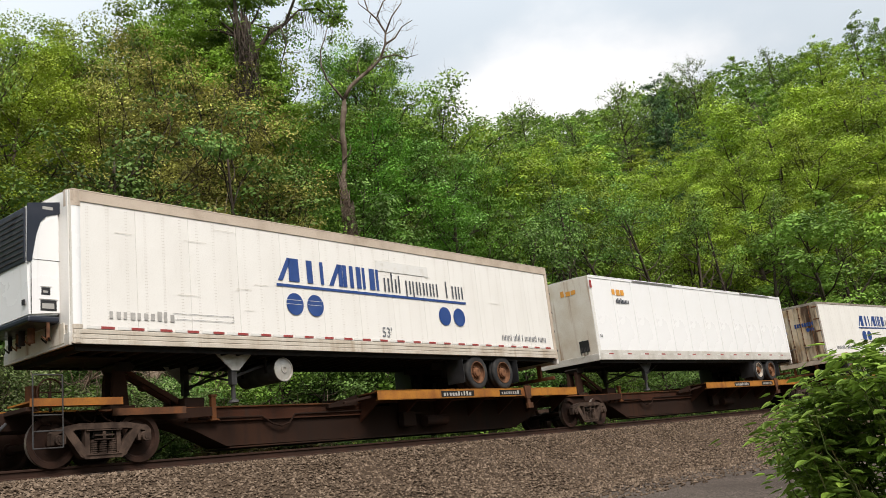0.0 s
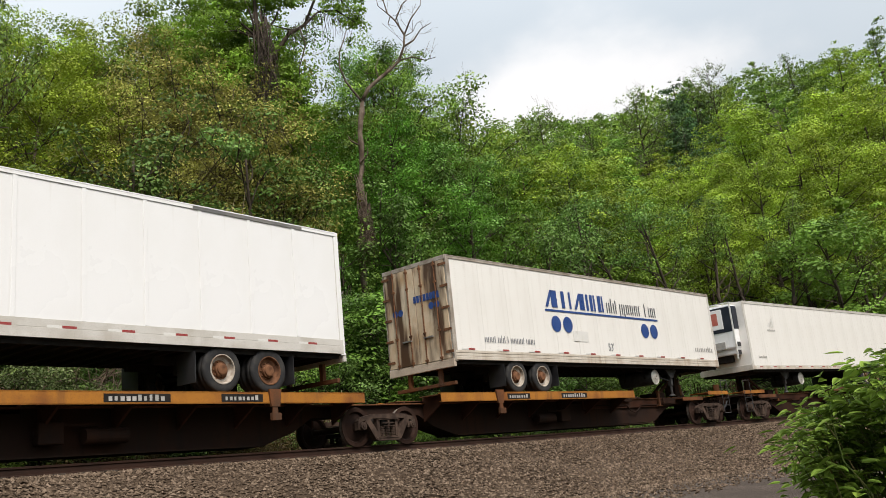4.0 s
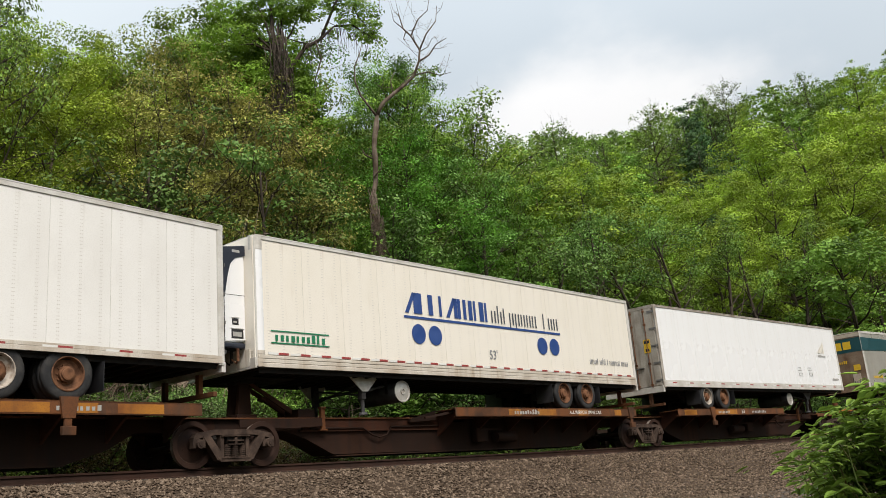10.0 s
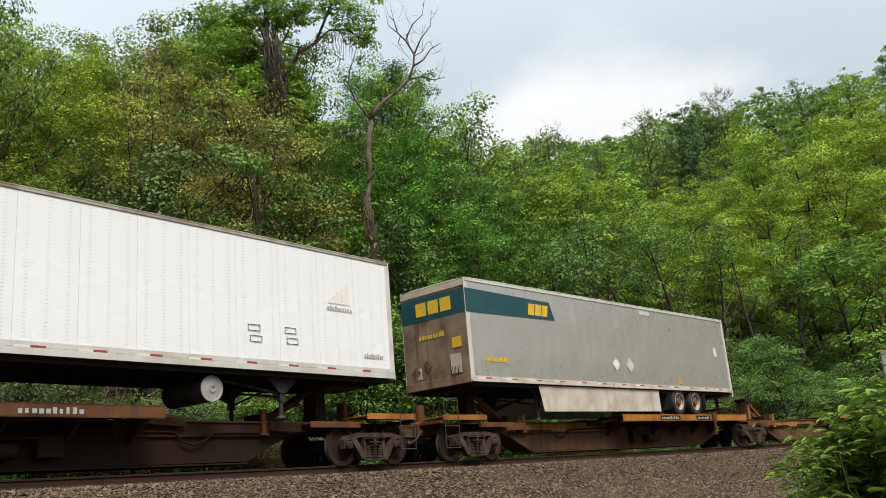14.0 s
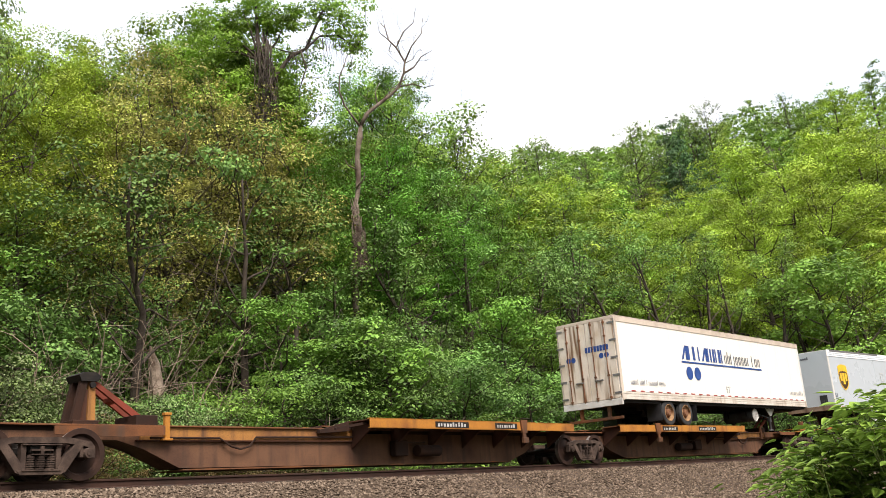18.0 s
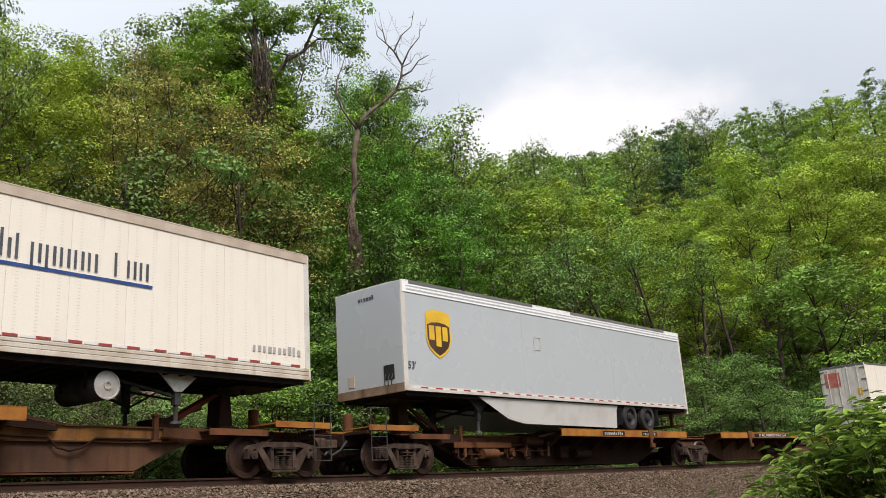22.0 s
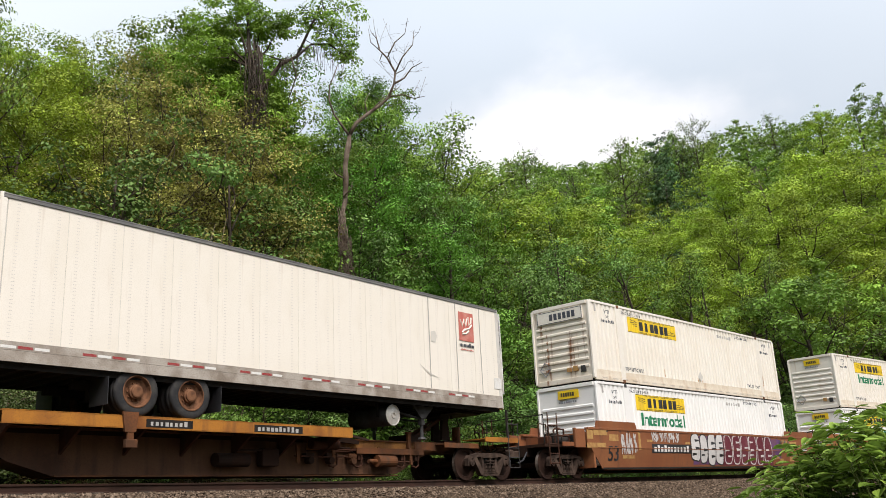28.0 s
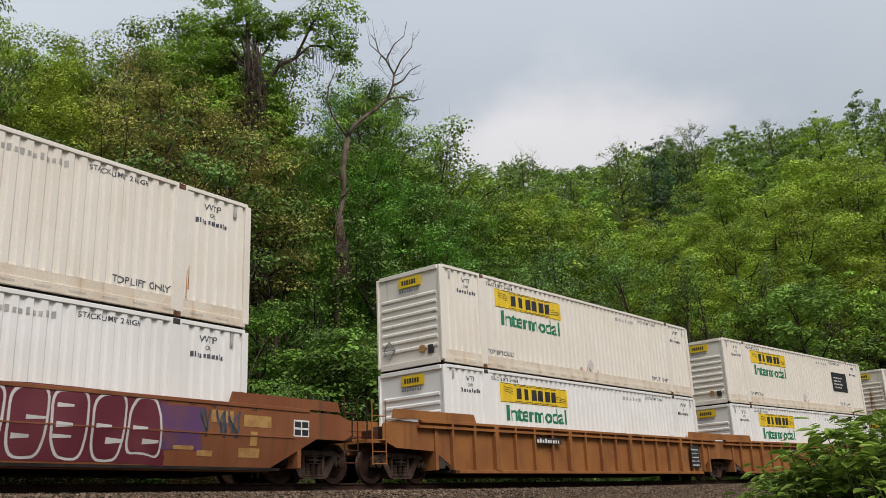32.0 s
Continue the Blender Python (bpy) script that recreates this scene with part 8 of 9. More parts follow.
def undergrowth():
    rng = np.random.default_rng(8)
    n = 52000
    a = 3 + 85 * rng.random(n) ** 1.2
    q = 18.7 + 7.0 * rng.random(n)
    base = np.array([ground_z(x, y) for x, y in zip(a[::8], q[::8])])
    base = np.repeat(base, 8)[:n]
    a = np.repeat(a[::8], 8)[:n] + rng.normal(0, 0.22, n)
    q = np.repeat(q[::8], 8)[:n] + rng.normal(0, 0.22, n)
    th, r = a / RAD, RAD - NEAR + q
    z = base + rng.random(n) ** 1.5 * np.clip((q - 18.4) * 0.5, 0.15, 0.75)
    c = np.stack([r * np.sin(th), CENTRE_Y + r * np.cos(th), z], 1)
    tagged(new("undergrowth", raw_mesh("undergrowth", leaves(rng, c, 0.15, 0.7), 4, M["leaf_deep"])), "low leafy undergrowth along the foot of the bank", "undergrowth", kind="stuff")
    n = 9000
    a = 8 + 60 * rng.random(n)
    q = 19.0 + 6.0 * rng.random(n)
    base = np.array([ground_z(x, y) for x, y in zip(a, q)])
    th, r = a / RAD, RAD - NEAR + q
    c = np.stack([r * np.sin(th), CENTRE_Y + r * np.cos(th), base + 0.05 + 0.3 * rng.random(n)], 1)
    tagged(new("leaf_litter", raw_mesh("leaf_litter", leaves(rng, c, 0.13, 1.0), 4, M["litter"])), "brown leaf litter and dry stalks on the bank", "leaf litter", kind="stuff")


def at_bearing(az, q):
    """Arc position where the given bearing from the camera meets the distance q across the line."""
    lo, hi = 1.0, 400.0
    for _ in range(50):
        d = (lo + hi) / 2
        if to_polar(d * math.sin(radians(az)), d * math.cos(radians(az)))[1] < q:
            lo = d
        else:
            hi = d
    return to_polar(lo * math.sin(radians(az)), lo * math.cos(radians(az)))[0], lo


def spot(az, el, d):
    return np.array([d * math.sin(radians(az)), d * math.cos(radians(az)), EYE[2] + d * math.tan(radians(el))])


def dead_tree():
    """The bare tree that stands before the wood: a pale trunk that forks into bent limbs."""
    rng = np.random.default_rng(44)
    d = 37.5
    t = thing("dead_tree", "bare dead tree with a pale trunk and bent limbs", "tree")
    a, q = to_polar(*spot(49.7, 10, d)[:2])
    foot = spot(49.7, 10, d)
    foot[2] = ground_z(a, q) - 0.3
    trunk = [foot, spot(49.9, 16.3, d), spot(50.3, 19.5, d), spot(50.55, 22.7, d), spot(51.0, 25.3, d)]
    line = []
    for s, e in zip(trunk, trunk[1:]):
        for f in (0.0, 0.25, 0.5, 0.75):
            line.append(s * (1 - f) + e * f + np.array([0.10 * math.sin(len(line) * 1.3), 0, 0]) + rng.normal(0, 0.05, 3) * (1 if len(line) else 0))
    line.append(trunk[-1])
    tubes = [(line, [(0.185 - 0.085 * i / 16) * rng.uniform(0.62, 1.32) for i in range(17)], 9)]
    fork = trunk[-1]

    def limb(ends, r, twigs):
        pts = [spot(az, el, d + dd) for az, el, dd in ends]
        n = len(pts)
        tubes.append((pts, [r * (1 - 0.75 * i / (n - 1)) for i in range(n)], 6))
        for i in range(1, n):
            for _ in range(twigs):
                s = pts[i] * rng.uniform(0.3, 1) + pts[i - 1] * 0
                f = rng.random()
                s = pts[i - 1] * (1 - f) + pts[i] * f
                v = rng.normal(0, 0.5, 3) + np.array([0.25, -0.05, 0.75])
                e = s + v * rng.uniform(0.5, 1.3)
                m = (s + e) / 2 + rng.normal(0, 0.12, 3)
                tubes.append(([s, m, e], [r * 0.28, r * 0.18, 0.008], 4))
                for _ in range(2):
                    e2 = m + rng.normal(0, 0.35, 3) + np.array([0.1, 0, 0.4])
                    tubes.append(([m, (m + e2) / 2 + rng.normal(0, 0.05, 3), e2], [r * 0.14, r * 0.1, 0.005], 3))

    limb([(51.0, 25.3, 0), (51.5, 26.0, 0), (52.3, 26.5, 0.2), (53.2, 27.0, 0.3), (53.9, 27.5, 0.4), (54.35, 28.3, 0.2), (54.5, 29.0, 0), (54.0, 29.9, 0), (53.5, 30.4, 0), (53.3, 31.3, 0)], 0.10, 1)
    limb([(53.9, 27.5, 0.4), (54.9, 27.6, 0.5), (55.7, 27.3, 0.6), (56.5, 27.4, 0.6)], 0.045, 1)
    limb([(54.35, 28.3, 0.2), (55.1, 28.6, 0.2), (55.7, 29.2, 0.2), (56.5, 29.5, 0.1)], 0.05, 1)
    limb([(54.5, 29.0, 0), (55.1, 29.9, 0), (55.9, 30.6, 0), (56.1, 31.5, 0)], 0.045, 1)
    limb([(54.0, 29.9, 0), (54.6, 30.8, 0), (55.4, 31.3, 0.1), (55.7, 32.2, 0.1)], 0.035, 1)
    limb([(53.5, 30.4, 0), (52.9, 30.9, 0), (52.8, 31.7, 0.1)], 0.028, 1)
    limb([(51.0, 25.2, 0), (50.5, 25.9, -0.2), (50.0, 26.6, -0.3), (49.7, 27.5, -0.3), (49.8, 28.4, -0.3), (50.2, 29.1, -0.3), (50.5, 29.8, -0.3)], 0.065, 0)
    limb([(52.3, 26.5, 0.2), (52.2, 27.3, 0.3), (52.6, 27.9, 0.3)], 0.04, 0)
    limb([(50.4, 22.6, -0.1), (49.9, 22.9, -0.3), (49.7, 23.3, -0.4)], 0.05, 0)
    limb([(50.35, 21.4, -0.1), (50.9, 21.9, -0.3), (51.0, 22.4, -0.4)], 0.05, 0)
    part("trunk", wood_mesh("trunk", tubes[:1], "deadtrunk"), None, t, "cracked brown trunk")
    part("limb", wood_mesh("limb", tubes[1:], "deadtrunk"), None, t)
    rngl = np.random.default_rng(9)
    tips = [(spot(50.2 + rng.uniform(-0.7, 0.7), 11 + 0.36 * e, d - 0.3), 0.45) for e in range(19)]
    part("vine", leaf_mesh(rngl, tips, 1100, 0.16, "leaf_bright", keep=1.0), None, t, "climbing vine round the foot of the trunk")
    o = wood_mesh("loose_bark", [([spot(50.1 + rng.uniform(-0.25, 0.45), 16 + rng.uniform(0, 5), d - 0.2), spot(50.2 + rng.uniform(-0.4, 0.6), 16 + rng.uniform(0, 3), d - 0.3), spot(50.3 + rng.uniform(-0.3, 0.7), 14.5 + rng.uniform(0, 3), d - 0.25)], [0.016, 0.012, 0.006], 3) for _ in range(80)], "deadtrunk")
    part("loose_bark", o, None, t)


def vine_tree():
    """The tall tree on the skyline: a leaning crown hung with dark vines, one limb reaching out over the gap."""
    rng = np.random.default_rng(51)
    d = 38.0
    t = thing("vine_hung_tree", "tall tree hung with dark vines, one long limb reaching out", "tree")
    a, q = to_polar(*spot(44.6, 10, d)[:2])
    foot = spot(44.7, 10, d)
    foot[2] = ground_z(a, q) - 0.3
    trunk = [foot, spot(44.7, 16, d), spot(44.6, 22, d), spot(44.5, 26, d), spot(44.3, 29.5, d), spot(44.2, 33.2, d)]
    tubes = [(trunk, [0.34, 0.29, 0.23, 0.16, 0.11, 0.05], 8)]
    tips = []

    def limb(ends, r, size, twigs=2, leafy=True):
        pts = [spot(az, el, d + dd) for az, el, dd in ends]
        n = len(pts)
        tubes.append((pts, [r * (1 - 0.75 * i / (n - 1)) for i in range(n)], 6))
        for i in range(1, n):
            if leafy:
                tips.append((pts[i], size))
            for _ in range(twigs):
                f = rng.random()
                s = pts[i - 1] * (1 - f) + pts[i] * f
                e = s + (rng.normal(0, 0.6, 3) + np.array([0, 0, 0.3])) * 1.1
                tubes.append(([s, (s + e) / 2 + rng.normal(0, 0.1, 3), e], [r * 0.3, r * 0.2, 0.008], 4))
                if leafy:
                    tips.append((e, size * 0.75))

    limb([(44.5, 26.3, 0), (45.4, 28.6, -0.3), (46.4, 29.7, -0.5), (47.6, 30.2, -0.6), (48.6, 30.9, -0.6)], 0.15, 0.55, 1, False)
    limb([(47.6, 30.2, -0.6), (48.8, 32.2, -0.6), (49.6, 33.2, -0.6), (50.3, 31.5, -0.6), (51.3, 30.2, -0.6)], 0.07, 0.62, 2)
    limb([(48.6, 30.9, -0.6), (49.9, 30.9, -0.6), (51.0, 30.2, -0.6), (51.7, 29.7, -0.6)], 0.06, 0.42, 2)
    limb([(47.2, 30.1, -0.6), (47.5, 29.0, -0.6), (46.9, 27.6, -0.6), (46.9, 26.3, -0.5)], 0.045, 0.2, 1, False)
    for az, el, s in ((39.0, 28.4, 0.9), (39.6, 29.8, 0.8), (40.3, 31.2, 0.7), (40.6, 28.2, 0.9), (41.4, 30.0, 0.8), (41.6, 31.6, 0.6), (42.3, 28.8, 0.8), (42.8, 31.0, 0.6), (43.2, 32.6, 0.7), (44.2, 32.9, 0.7), (43.3, 30.2, 0.6), (45.7, 29.8, 0.5), (43.0, 28.0, 0.7), (45.9, 28.2, 0.5), (44.7, 31.9, 0.6), (45.2, 32.4, 0.7), (46.0, 31.4, 0.6), (41.0, 26.3, 1.0), (42.4, 26.6, 0.9), (43.0, 24.6, 1.0), (45.9, 26.6, 0.7), (46.4, 25.2, 0.8), (45.6, 23.6, 0.9), (47.2, 24.0, 0.8), (41.2, 24.4, 1.0)):
        base = trunk[3] if el < 30 else trunk[4]
        tubes.append(([base, (base + spot(az, el, d)) / 2 + rng.normal(0, 0.15, 3), spot(az, el, d)], [0.07, 0.045, 0.012], 5))
        for _ in range(12):
            tips.append((spot(az, el, d) + rng.normal(0, 0.62, 3) * s * np.array([1.4, 1.2, 1.0]), s * 0.5))
    for az, el, s in ((46.9, 31.6, 0.6), (47.8, 31.9, 0.6), (48.6, 32.2, 0.6), (49.6, 32.4, 0.6), (50.3, 31.9, 0.6), (50.9, 31.0, 0.55), (51.5, 30.4, 0.5), (49.2, 31.0, 0.5), (50.0, 30.6, 0.5)):
        for _ in range(6):
            tips.append((spot(az, el, d - 0.6) + rng.normal(0, 0.5, 3) * s, s * 0.42))
    for az, el, s in ((45.5, 27.8, 0.7), (46.2, 27.2, 0.8), (46.9, 25.6, 0.8), (45.6, 25.4, 0.8), (43.6, 28.8, 0.7), (42.9, 29.6, 0.7), (43.5, 26.6, 0.8), (43.7, 31.6, 0.6), (45.3, 31.2, 0.6), (44.4, 33.6, 0.7), (43.4, 33.3, 0.6), (46.6, 32.4, 0.6)):
        for _ in range(9):
            tips.append((spot(az, el, d + 0.4) + rng.normal(0, 0.6, 3) * s, s * 0.5))
    for _ in range(90):
        az = rng.uniform(40.0, 47.4)
        el = rng.uniform(23.0, 27.5)
        if (az > 46.0 and el > 25.5) or (43.7 < az < 45.4 and el > 25.0):
            continue
        tips.append((spot(az, el, d + rng.normal(0, 0.8)), 0.6))
    part("trunk", wood_mesh("trunk", tubes[:1], "vinewood"), None, t)
    part("limb", wood_mesh("limb", tubes[1:], "vinewood"), None, t)
    part("crown", leaf_mesh(np.random.default_rng(52), tips, 52000, 0.14, "leaf_mid", keep=0.9), None, t)
    vines = []
    for _ in range(170):
        az, el = 44.5 + rng.normal(0, 0.38), rng.uniform(25.5, 31.2)
        ln = rng.uniform(1.0, 3.8)
        p = spot(az, el, d - 1.0 + rng.normal(0, 0.3))
        vines.append(([p, p + np.array([rng.normal(0, 0.16), rng.normal(0, 0.1), -ln * 0.35]), p + np.array([rng.normal(0, 0.2), 0, -ln * 0.7]), p + np.array([rng.normal(0, 0.3), 0, -ln])], [0.024, 0.02, 0.015, 0.006], 3))
    for _ in range(46):
        f = rng.random()
        az, el = 46.2 + 4.6 * f, 29.8 + 1.0 * math.sin(f * 3)
        ln = rng.uniform(0.5, 1.7)
        p = spot(az, el, d - 0.6)
        vines.append(([p, p + np.array([rng.normal(0, 0.1), 0, -ln * 0.5]), p + np.array([rng.normal(0, 0.2), 0, -ln])], [0.013, 0.01, 0.005], 3))
    part("vine", wood_mesh("vine", vines, "vinewood"), None, t, "hanging dead vines")


def brush_and_snags():
    rng = np.random.default_rng(61)
    a, d = at_bearing(37.2, 24.6)
    x, y = polar(a, 24.6)
    z = ground_z(a, 24.6)
    s = thing("broken_snag", "broken pale stump among the undergrowth", "stump")
    b = np.array([x, y, z - 0.3])
    bm = fresh()
    tube(bm, [b, b + (0.06, 0, 1.2), b + (-0.02, 0.02, 2.4), b + (-0.1, 0.02, 3.0), b + (-0.24, 0.02, 3.6)], [0.33, 0.27, 0.22, 0.19, 0.03], 9)
    part("stump", bm, M["deadwood"], s)
    for i, (az, q, h, n) in enumerate(((33.2, 23.4, 8.0, 6), (34.6, 23.2, 7.5, 6), (35.6, 23.4, 7.0, 6), (36.6, 23.4, 6.8, 4), (38.4, 23.0, 6.2, 7), (39.8, 22.8, 5.5, 6), (43.0, 22.0, 3.0, 24), (45.6, 22.0, 2.9, 24), (29.0, 22.6, 6.5, 6), (31.4, 23.2, 7.0, 8), (52.5, 23.5, 3.5, 8), (58.0, 24.5, 5.0, 8), (66.0, 25.0, 5.5, 10), (70.5, 25.5, 6.5, 10))):
        a, d = at_bearing(az, q)
        x, y = polar(a, q)
        z = ground_z(a, q)
        t = thing("dead_brush", "tangle of bare grey-brown arching stems", "brush", "bare stems in the undergrowth")
        tubes = []
        for k in range(n):
            p = np.array([x + rng.normal(0, 0.8), y + rng.normal(0, 0.4), z - 0.1])
            v = np.array([rng.normal(0, 0.24), rng.normal(-0.1, 0.2), 1.0])
            bend = np.array([rng.normal(0, 0.22), rng.normal(-0.05, 0.1), -0.16])
            if i < 6:
                bend = np.array([rng.normal(0, 0.09), rng.normal(-0.02, 0.05), rng.uniform(-0.10, 0.02)])
            pts = [p]
            step = h * rng.uniform(0.45, 1.0) / 8
            for j in range(8):
                v = v + bend + rng.normal(0, 0.13, 3)
                pts.append(pts[-1] + v / np.linalg.norm(v) * step)
            r = rng.uniform(0.014, 0.034)
            tubes.append((pts, [r * (1 - 0.11 * j) for j in range(9)], 5))
            for j in range(2, 8):
                e = pts[j] + (rng.normal(0, 0.8, 3) + np.array([0, 0, 0.5])) * step
                m = (pts[j] + e) / 2 + rng.normal(0, 0.1, 3) * step
                tubes.append(([pts[j], m, e], [r * 0.45, r * 0.3, 0.004], 3))
                e2 = m + rng.normal(0, 0.6, 3) * step
                tubes.append(([m, (m + e2) / 2, e2], [r * 0.25, r * 0.2, 0.003], 3))
        part("stem", wood_mesh("stem", tubes, "deadwood"), None, t)


def foreground_bush():
    """The broad-leaved bush by the camera, its stems arching out over the road."""
    rng = np.random.default_rng(71)
    t = thing("knotweed_bush", "lush green broad-leaved bush beside the gravel road", "bush")
    stems, outs = [], []
    verts = []
    for i in range(300):
        az = rng.uniform(75.0, 98)
        d = rng.uniform(6.0, 8.4)
        top_el = min(3.7, -0.6 + (az - 74.6) * 0.85) + rng.normal(-0.9, 0.9) - max(az - 88, 0) * 0.1
        if i < 6:
            az, d, top_el = 74.3 + 0.55 * i, 6.5, 0.2 + 0.55 * i
        b = np.array([d * math.sin(radians(az + 1.0)) + 0.25, d * math.cos(radians(az + 1.0)) - 0.1, 0.0])
        aa, qq = to_polar(b[0], b[1])
        b[2] = ground_z(aa, qq) - 0.05
        e = spot(az - rng.uniform(0.0, 1.0), top_el, d - rng.uniform(0, 0.4))
        pts = [b * (1 - f) + e * f + np.array([0, 0, 0.18 * math.sin(f * math.pi)]) + rng.normal(0, 0.02, 3) for f in np.linspace(0, 1, 8)]
        pts.append(pts[-1] + np.array([rng.normal(-0.09, 0.06), rng.normal(0.0, 0.06), 0.0]))
        stems.append((pts, np.linspace(0.011, 0.003, 9), 4))
        for j in range(2, 9):
            for n_ in range(7 if j > 4 else 3):
                ang = rng.uniform(0, math.tau)
                v = np.array([math.cos(ang), math.sin(ang), rng.uniform(-0.05, 0.3)])
                p = pts[j] + rng.normal(0, 0.03, 3)
                stalk = p + v * rng.uniform(0.03, 0.11)
                ln = rng.uniform(0.07, 0.13) * (0.7 if j == 8 else 1.0)
                dr = v + np.array([0, 0, rng.uniform(-0.5, 0.0)])
                dr /= np.linalg.norm(dr)
                up = np.array([rng.normal(-0.05, 0.28), rng.normal(-0.1, 0.28), 1.0])
                up -= dr * (up @ dr)
                up /= np.linalg.norm(up)
                sd = np.cross(up, dr)
                prof = [(0.0, 0.0, 0.0), (0.10, 0.26, 0.05), (0.34, 0.33, 0.07), (0.64, 0.23, 0.04), (0.87, 0.08, -0.03), (1.0, 0.0, -0.08)]
                left = [stalk + dr * ln * f + sd * ln * w + up * ln * u for f, w, u in prof]
                right = [stalk + dr * ln * f - sd * ln * w + up * ln * u for f, w, u in prof]
                mids = [stalk + dr * ln * f - up * ln * 0.06 * f for f, w, u in prof]
                outs.append((left, right, mids))
    part("stem", wood_mesh("stem", stems, "stem"), None, t)
    bm = fresh()
    for left, right, mids in outs:
        m = [bm.verts.new(p) for p in mids]
        for side in (left, right):
            s = [m[0]] + [bm.verts.new(p) for p in side[1:-1]] + [m[-1]]
            for k in range(5):
                f = (m[k], m[k + 1], s[k + 1], s[k])
                f = [v for n_, v in enumerate(f) if v not in f[:n_]]
                if len(f) > 2:
                    bm.faces.new(f)
    me = link_mesh("foliage", bm, M["leaf_knot"])
    for p in me.polygons:
        p.use_smooth = True
    part("foliage", me, None, t, "broad pointed green leaves")


dead_tree()
vine_tree()
plant_wood()
plant_far_hill()
hillside_cover()
undergrowth()
brush_and_snags()


def open_trunk(az, q, height, seed, lime):
    """A slender tree whose dark bent trunk and limbs show under a high thin crown."""
    rng = np.random.default_rng(seed)
    a, d = at_bearing(az, q)
    x, y = polar(a, q)
    t = thing("slender_tree", "slender tree with dark crooked limbs and thin leaves coloured as in canopy shade", "tree", "crooked trees before the wood")
    p = np.array([0.0, 0.0, 0.0])
    v = np.array([rng.normal(0, 0.12), rng.normal(0, 0.1), 1.0])
    trunk = [p]
    for k in range(10):
        v = v + np.array([rng.normal(0, 0.20), rng.normal(0, 0.12), 0.12])
        trunk.append(trunk[-1] + v / np.linalg.norm(v) * height / 10)
    r = 0.0115 * height + 0.06
    tubes, tips = [(trunk, [r * (1.1 - 0.09 * k) for k in range(11)], 7)], []
    for k in range(3, 10):
        for side in (-1, 1):
            u = np.array([side * rng.uniform(0.5, 1.0), rng.normal(0, 0.4), rng.uniform(0.5, 1.0)])
            pts = [trunk[k]]
            for s in range(5):
                u = u + rng.normal(0, 0.22, 3) + np.array([0, 0, 0.05])
                pts.append(pts[-1] + u / np.linalg.norm(u) * height * rng.uniform(0.035, 0.06))
            tubes.append((pts, [r * 0.5 * (1.15 - 0.09 * k) * (1 - 0.17 * s) for s in range(6)], 5))
            for s in range(2, 6):
                e = pts[s] + rng.normal(0, 0.5, 3) + np.array([0, 0, 0.4])
                tubes.append(([pts[s], (pts[s] + e) / 2 + rng.normal(0, 0.08, 3), e], [r * 0.16, r * 0.1, 0.006], 3))
                if k > 6:
                    tips.append((e, 0.6))
                if s > 3 and k > 5:
                    tips.append((pts[s], 0.5))
    part("trunk", wood_mesh("trunk", tubes[:1], "bark"), None, t, "dark crooked trunk")
    part("limb", wood_mesh("limb", tubes[1:], "bark"), None, t)
    # darker leaf greens put the shade low under the canopy into the colour
    part("crown", leaf_mesh(rng, tips, 2200, 0.15, "leaf_deep" if lime else "leaf_ivy", keep=0.7), None, t)
    s = min(1.0, room_up(a, q, 3.6) / height) if az > 70 else 1.0
    t.matrix_basis = Matrix.LocRotScale((x, y, ground_z(a, q) - 0.1), None, (s, s, s))


for i_, (az_, q_, h_, lime_) in enumerate(((42.3, 25.6, 9.5, False), (36.0, 25.0, 8.5, False), (47.0, 25.4, 9.0, False), (55.6, 25.2, 9.5, False), (57.0, 26.6, 11.5, False), (59.2, 25.0, 9.5, True), (61.6, 26.2, 10.5, True), (64.4, 25.4, 10.0, True), (67.0, 26.4, 11.0, True), (69.2, 25.4, 11.5, True), (71.6, 26.4, 12.5, True), (73.6, 25.6, 12.0, True), (75.6, 26.6, 13.5, True), (77.4, 27.6, 13.5, True), (80.8, 26.6, 13.0, True), (83.4, 27.4, 14.0, True))):
    open_trunk(az_, q_, h_, 300 + i_, lime_ and az_ > 70)
# single trees that stand out
a_, d_ = at_bearing(78.3, 24.5)
plant("sapling", a_, 24.5, 11.2 / 60 * d_, 1.0, 1.3)
a_, d_ = at_bearing(50.5, 23.2)
plant("shrub3", a_, 23.2, 5.0, 2.0, 1.2)
a_, d_ = at_bearing(54.0, 27.5)
plant("ash2", a_, 27.5, 13.5, 0.6, 1.0)
a_, d_ = at_bearing(57.2, 33.0)
plant("thin", a_, 33.0, room_up(a_, 33.0, -0.3), 0.4, 1.0)
a_, d_ = at_bearing(53.2, 33.0)
plant("ash1", a_, 33.0, room_up(a_, 33.0, 0.2), 2.4, 0.75)
a_, d_ = at_bearing(51.7, 35.0)
plant("ash2", a_, 35.0, room_up(a_, 35.0, 0.0), 1.4, 0.85)
for az_, q_, drop_ in ((52.6, 34.5, 0.6), (51.4, 36.5, 0.4), (53.6, 36.0, 0.8)):
    a_, d_ = at_bearing(az_, q_)
    plant("ash2", a_, q_, room_up(a_, q_, drop_), az_ * 1.9, 0.62)
a_, d_ = at_bearing(26.6, 27.0)
plant("thin", a_, 27.0, room_up(a_, 27.0, -3.0), 0.4, 0.55)
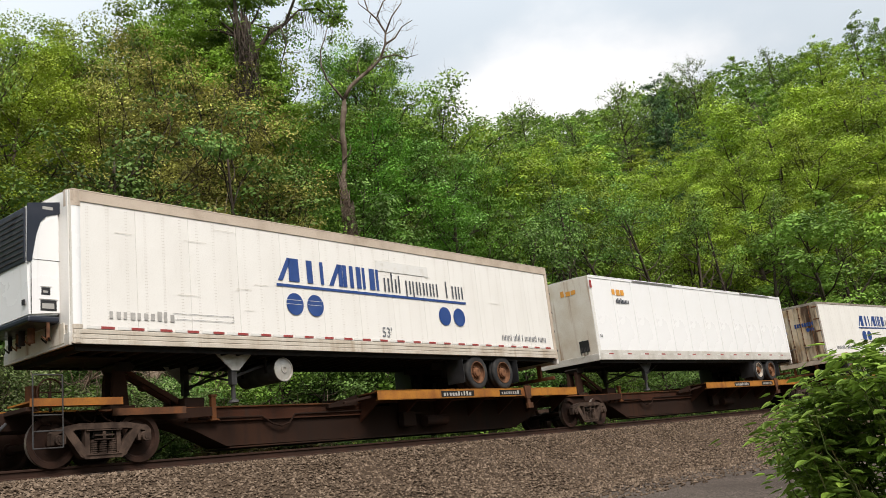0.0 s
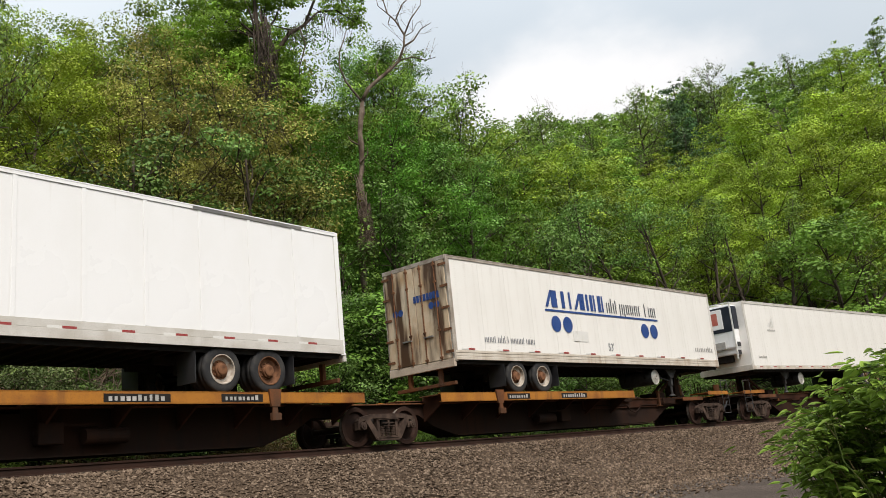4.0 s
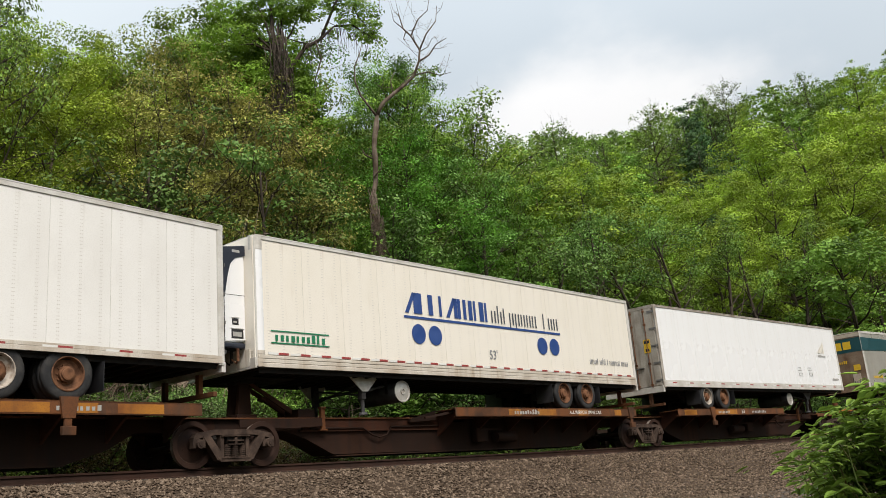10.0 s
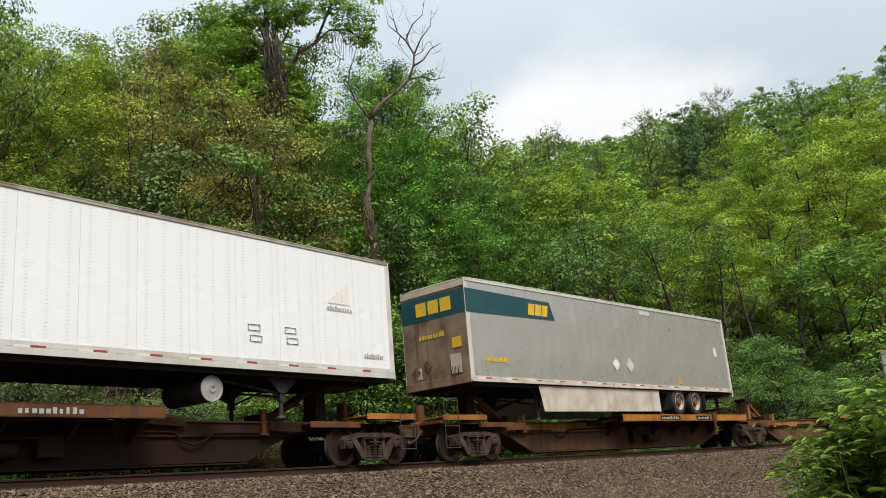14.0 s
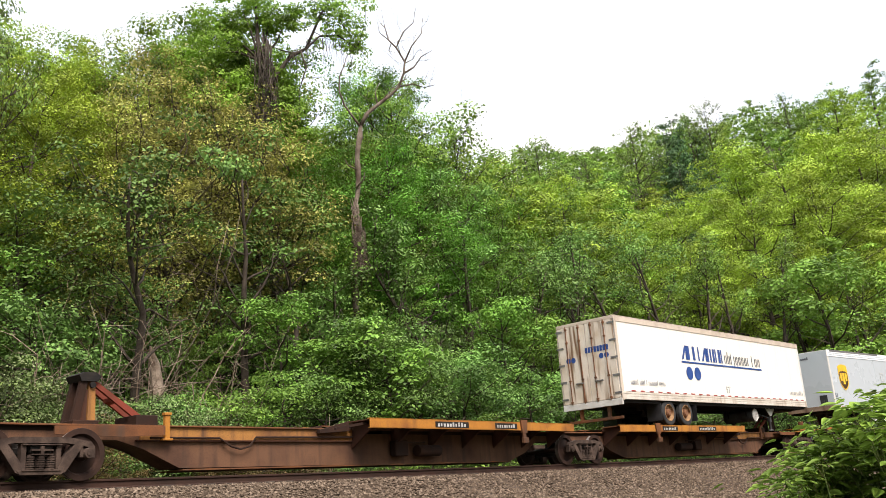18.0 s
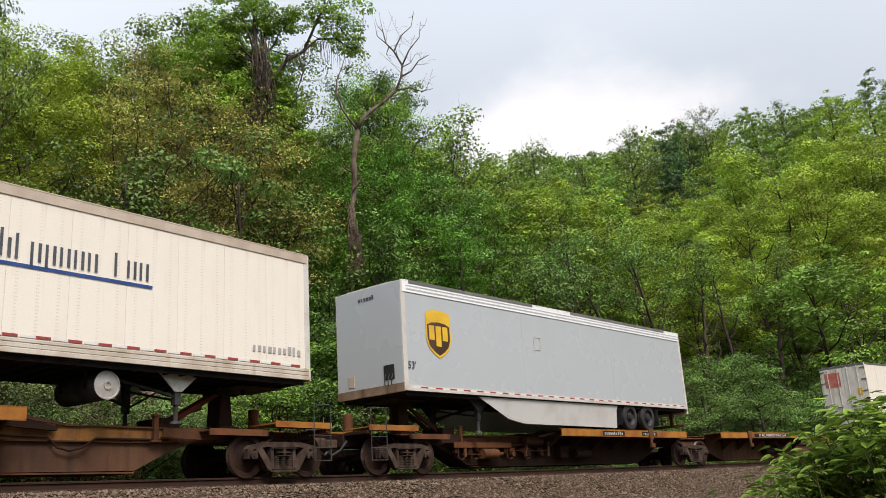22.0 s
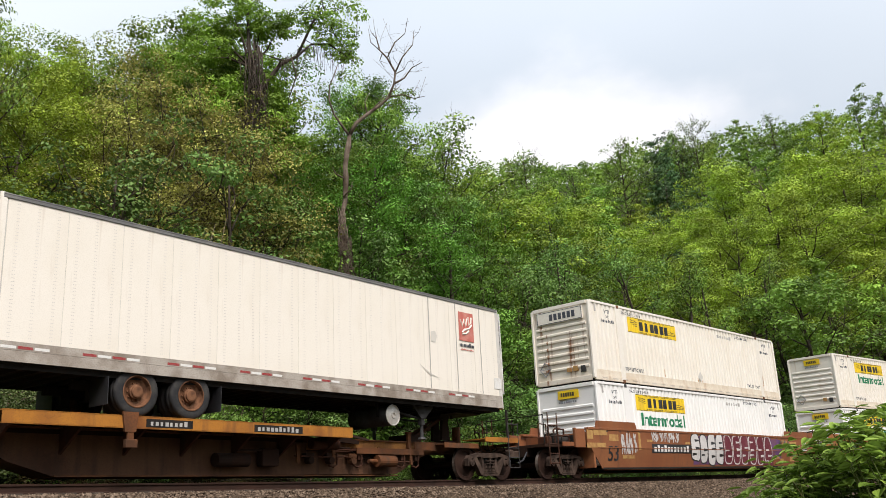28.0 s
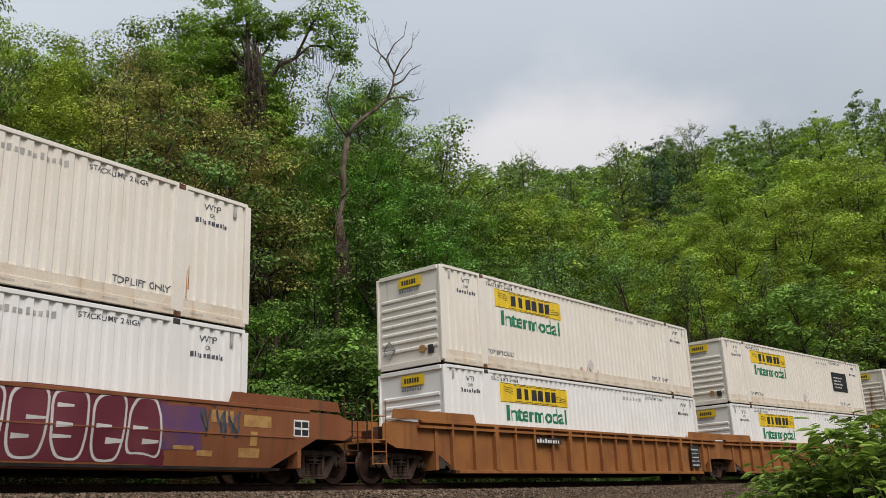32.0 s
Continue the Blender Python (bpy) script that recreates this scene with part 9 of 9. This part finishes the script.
for az_, q_, drop_, key_ in ((34.6, 28.5, 3.6, "bronze"), (38.0, 27.8, 4.5, "bronze"), (41.0, 28.5, 6.5, "bronze"), (29.2, 29.5, 2.2, "lime2"), (31.6, 31.0, 2.0, "lime"), (47.6, 28.5, 9.0, "ash2"), (50.2, 27.2, 11.5, "ash2"), (51.6, 27.8, 12.0, "ash3"), (28.0, 36.0, 0.1, "lime2"), (30.2, 37.0, 0.1, "lime2"), (32.2, 38.0, 0.2, "lime2"), (34.0, 38.0, 0.2, "ash1"), (36.8, 39.0, 0.2, "lime2"), (38.4, 37.5, 0.4, "ash1"), (39.8, 38.5, 0.6, "ash1"), (41.4, 38.0, 0.6, "ash1"), (35.2, 37.0, 0.9, "bronze"), (43.0, 36.0, 3.0, "ash2"), (46.6, 36.0, 5.0, "ash2"), (48.4, 34.0, 5.4, "ash2"), (79.5, 31.0, 4.2, "lime"), (84.0, 33.0, 3.6, "lime"), (75.5, 33.0, 4.6, "lime")):
    a_, d_ = at_bearing(az_, q_)
    plant(key_, a_, q_, room_up(a_, q_, drop_), az_, 1.0)
for az_, q_, el_ in ((31.6, 26.4, 13.0), (33.4, 26.8, 14.5), (35.2, 26.4, 13.0), (37.2, 26.9, 14.0), (39.0, 26.4, 12.5), (40.8, 26.6, 13.5), (28.6, 26.4, 13.0), (34.4, 24.6, 9.5), (39.9, 24.4, 9.0)):
    a_, d_ = at_bearing(az_, q_)
    plant("tall" if q_ > 26.6 else "sapling", a_, q_, EYE[2] + d_ * math.tan(radians(el_)) - ground_z(a_, q_), az_ * 1.3, 1.0)
for az_, q_, h_ in ((30.4, 21.3, 2.5), (28.2, 21.6, 2.5), (36.8, 20.9, 2.3), (39.4, 20.9, 2.1)):
    a_, d_ = at_bearing(az_, q_)
    plant("pale", a_, q_, h_, az_, 1.0)
for az_, q_, h_ in ((40.6, 20.2, 1.5), (42.6, 19.9, 1.3), (44.4, 20.1, 1.5), (46.4, 19.8, 1.1), (35.0, 19.9, 1.1), (33.0, 20.4, 1.6)):
    a_, d_ = at_bearing(az_, q_)
    plant("russet", a_, q_, h_, az_ * 1.7, 1.1)
for az_, q_, over_ in ((69.2, 74.0, -0.9), (73.0, 80.0, -0.7), (74.2, 78.0, -1.6), (66.0, 70.0, -0.2), (62.8, 60.0, -0.4), (79.0, 84.0, -0.6)):
    a_, d_ = at_bearing(az_, q_)
    plant("thin", a_, q_, room_up(a_, q_, over_), az_, 0.9)
for az_, q_, drop_ in ((71.4, 80.0, 0.8), (72.2, 78.0, 1.1), (73.2, 82.0, 0.3), (73.8, 80.0, 1.0), (71.9, 70.0, 2.6), (73.2, 72.0, 2.4)):
    a_, d_ = at_bearing(az_, q_)
    plant("far4", a_, q_, min(room_up(a_, q_, drop_), 19.0), az_ * 3.1, 0.72)
# broad crowns that stand clear of one another
for az_, q_, drop_, key_ in ((70.0, 33.0, 5.6, "lime2"), (71.4, 38.0, 5.3, "lime2"), (73.2, 40.0, 4.2, "lime2"), (75.6, 41.0, 3.0, "lime"), (80.2, 40.0, 2.2, "lime2"), (65.2, 38.0, 2.6, "ash1"), (61.8, 37.0, 2.2, "lime2"), (74.4, 35.0, 4.6, "lime"), (78.0, 36.0, 2.9, "lime"), (82.5, 36.0, 2.9, "lime2"), (67.0, 34.0, 4.0, "ash1"), (63.4, 34.0, 3.2, "lime2"), (60.4, 33.0, 3.6, "ash2")):
    a_, d_ = at_bearing(az_, q_)
    plant(key_, a_, q_, room_up(a_, q_, drop_), az_ * 2.3, 1.15)
foreground_bush()


# ---- all that moves ----
def motions():
    steps = [i * 0.5 for i in range(65)]
    for ob, u, s0, s1 in MOVERS:
        walk(ob, [(t, on_chord(u, t, s0, s1)) for t in steps])
    turns = [i / 15 for i in range(481)]
    angles = [(t, -math.degrees(run(t) / WHEEL_R)) for t in turns]
    for ws, x in WHEELSETS:
        walk(ws, [(t, pose(x, 0, WHEEL_R, 0, a, 0)) for t, a in angles])


motions()
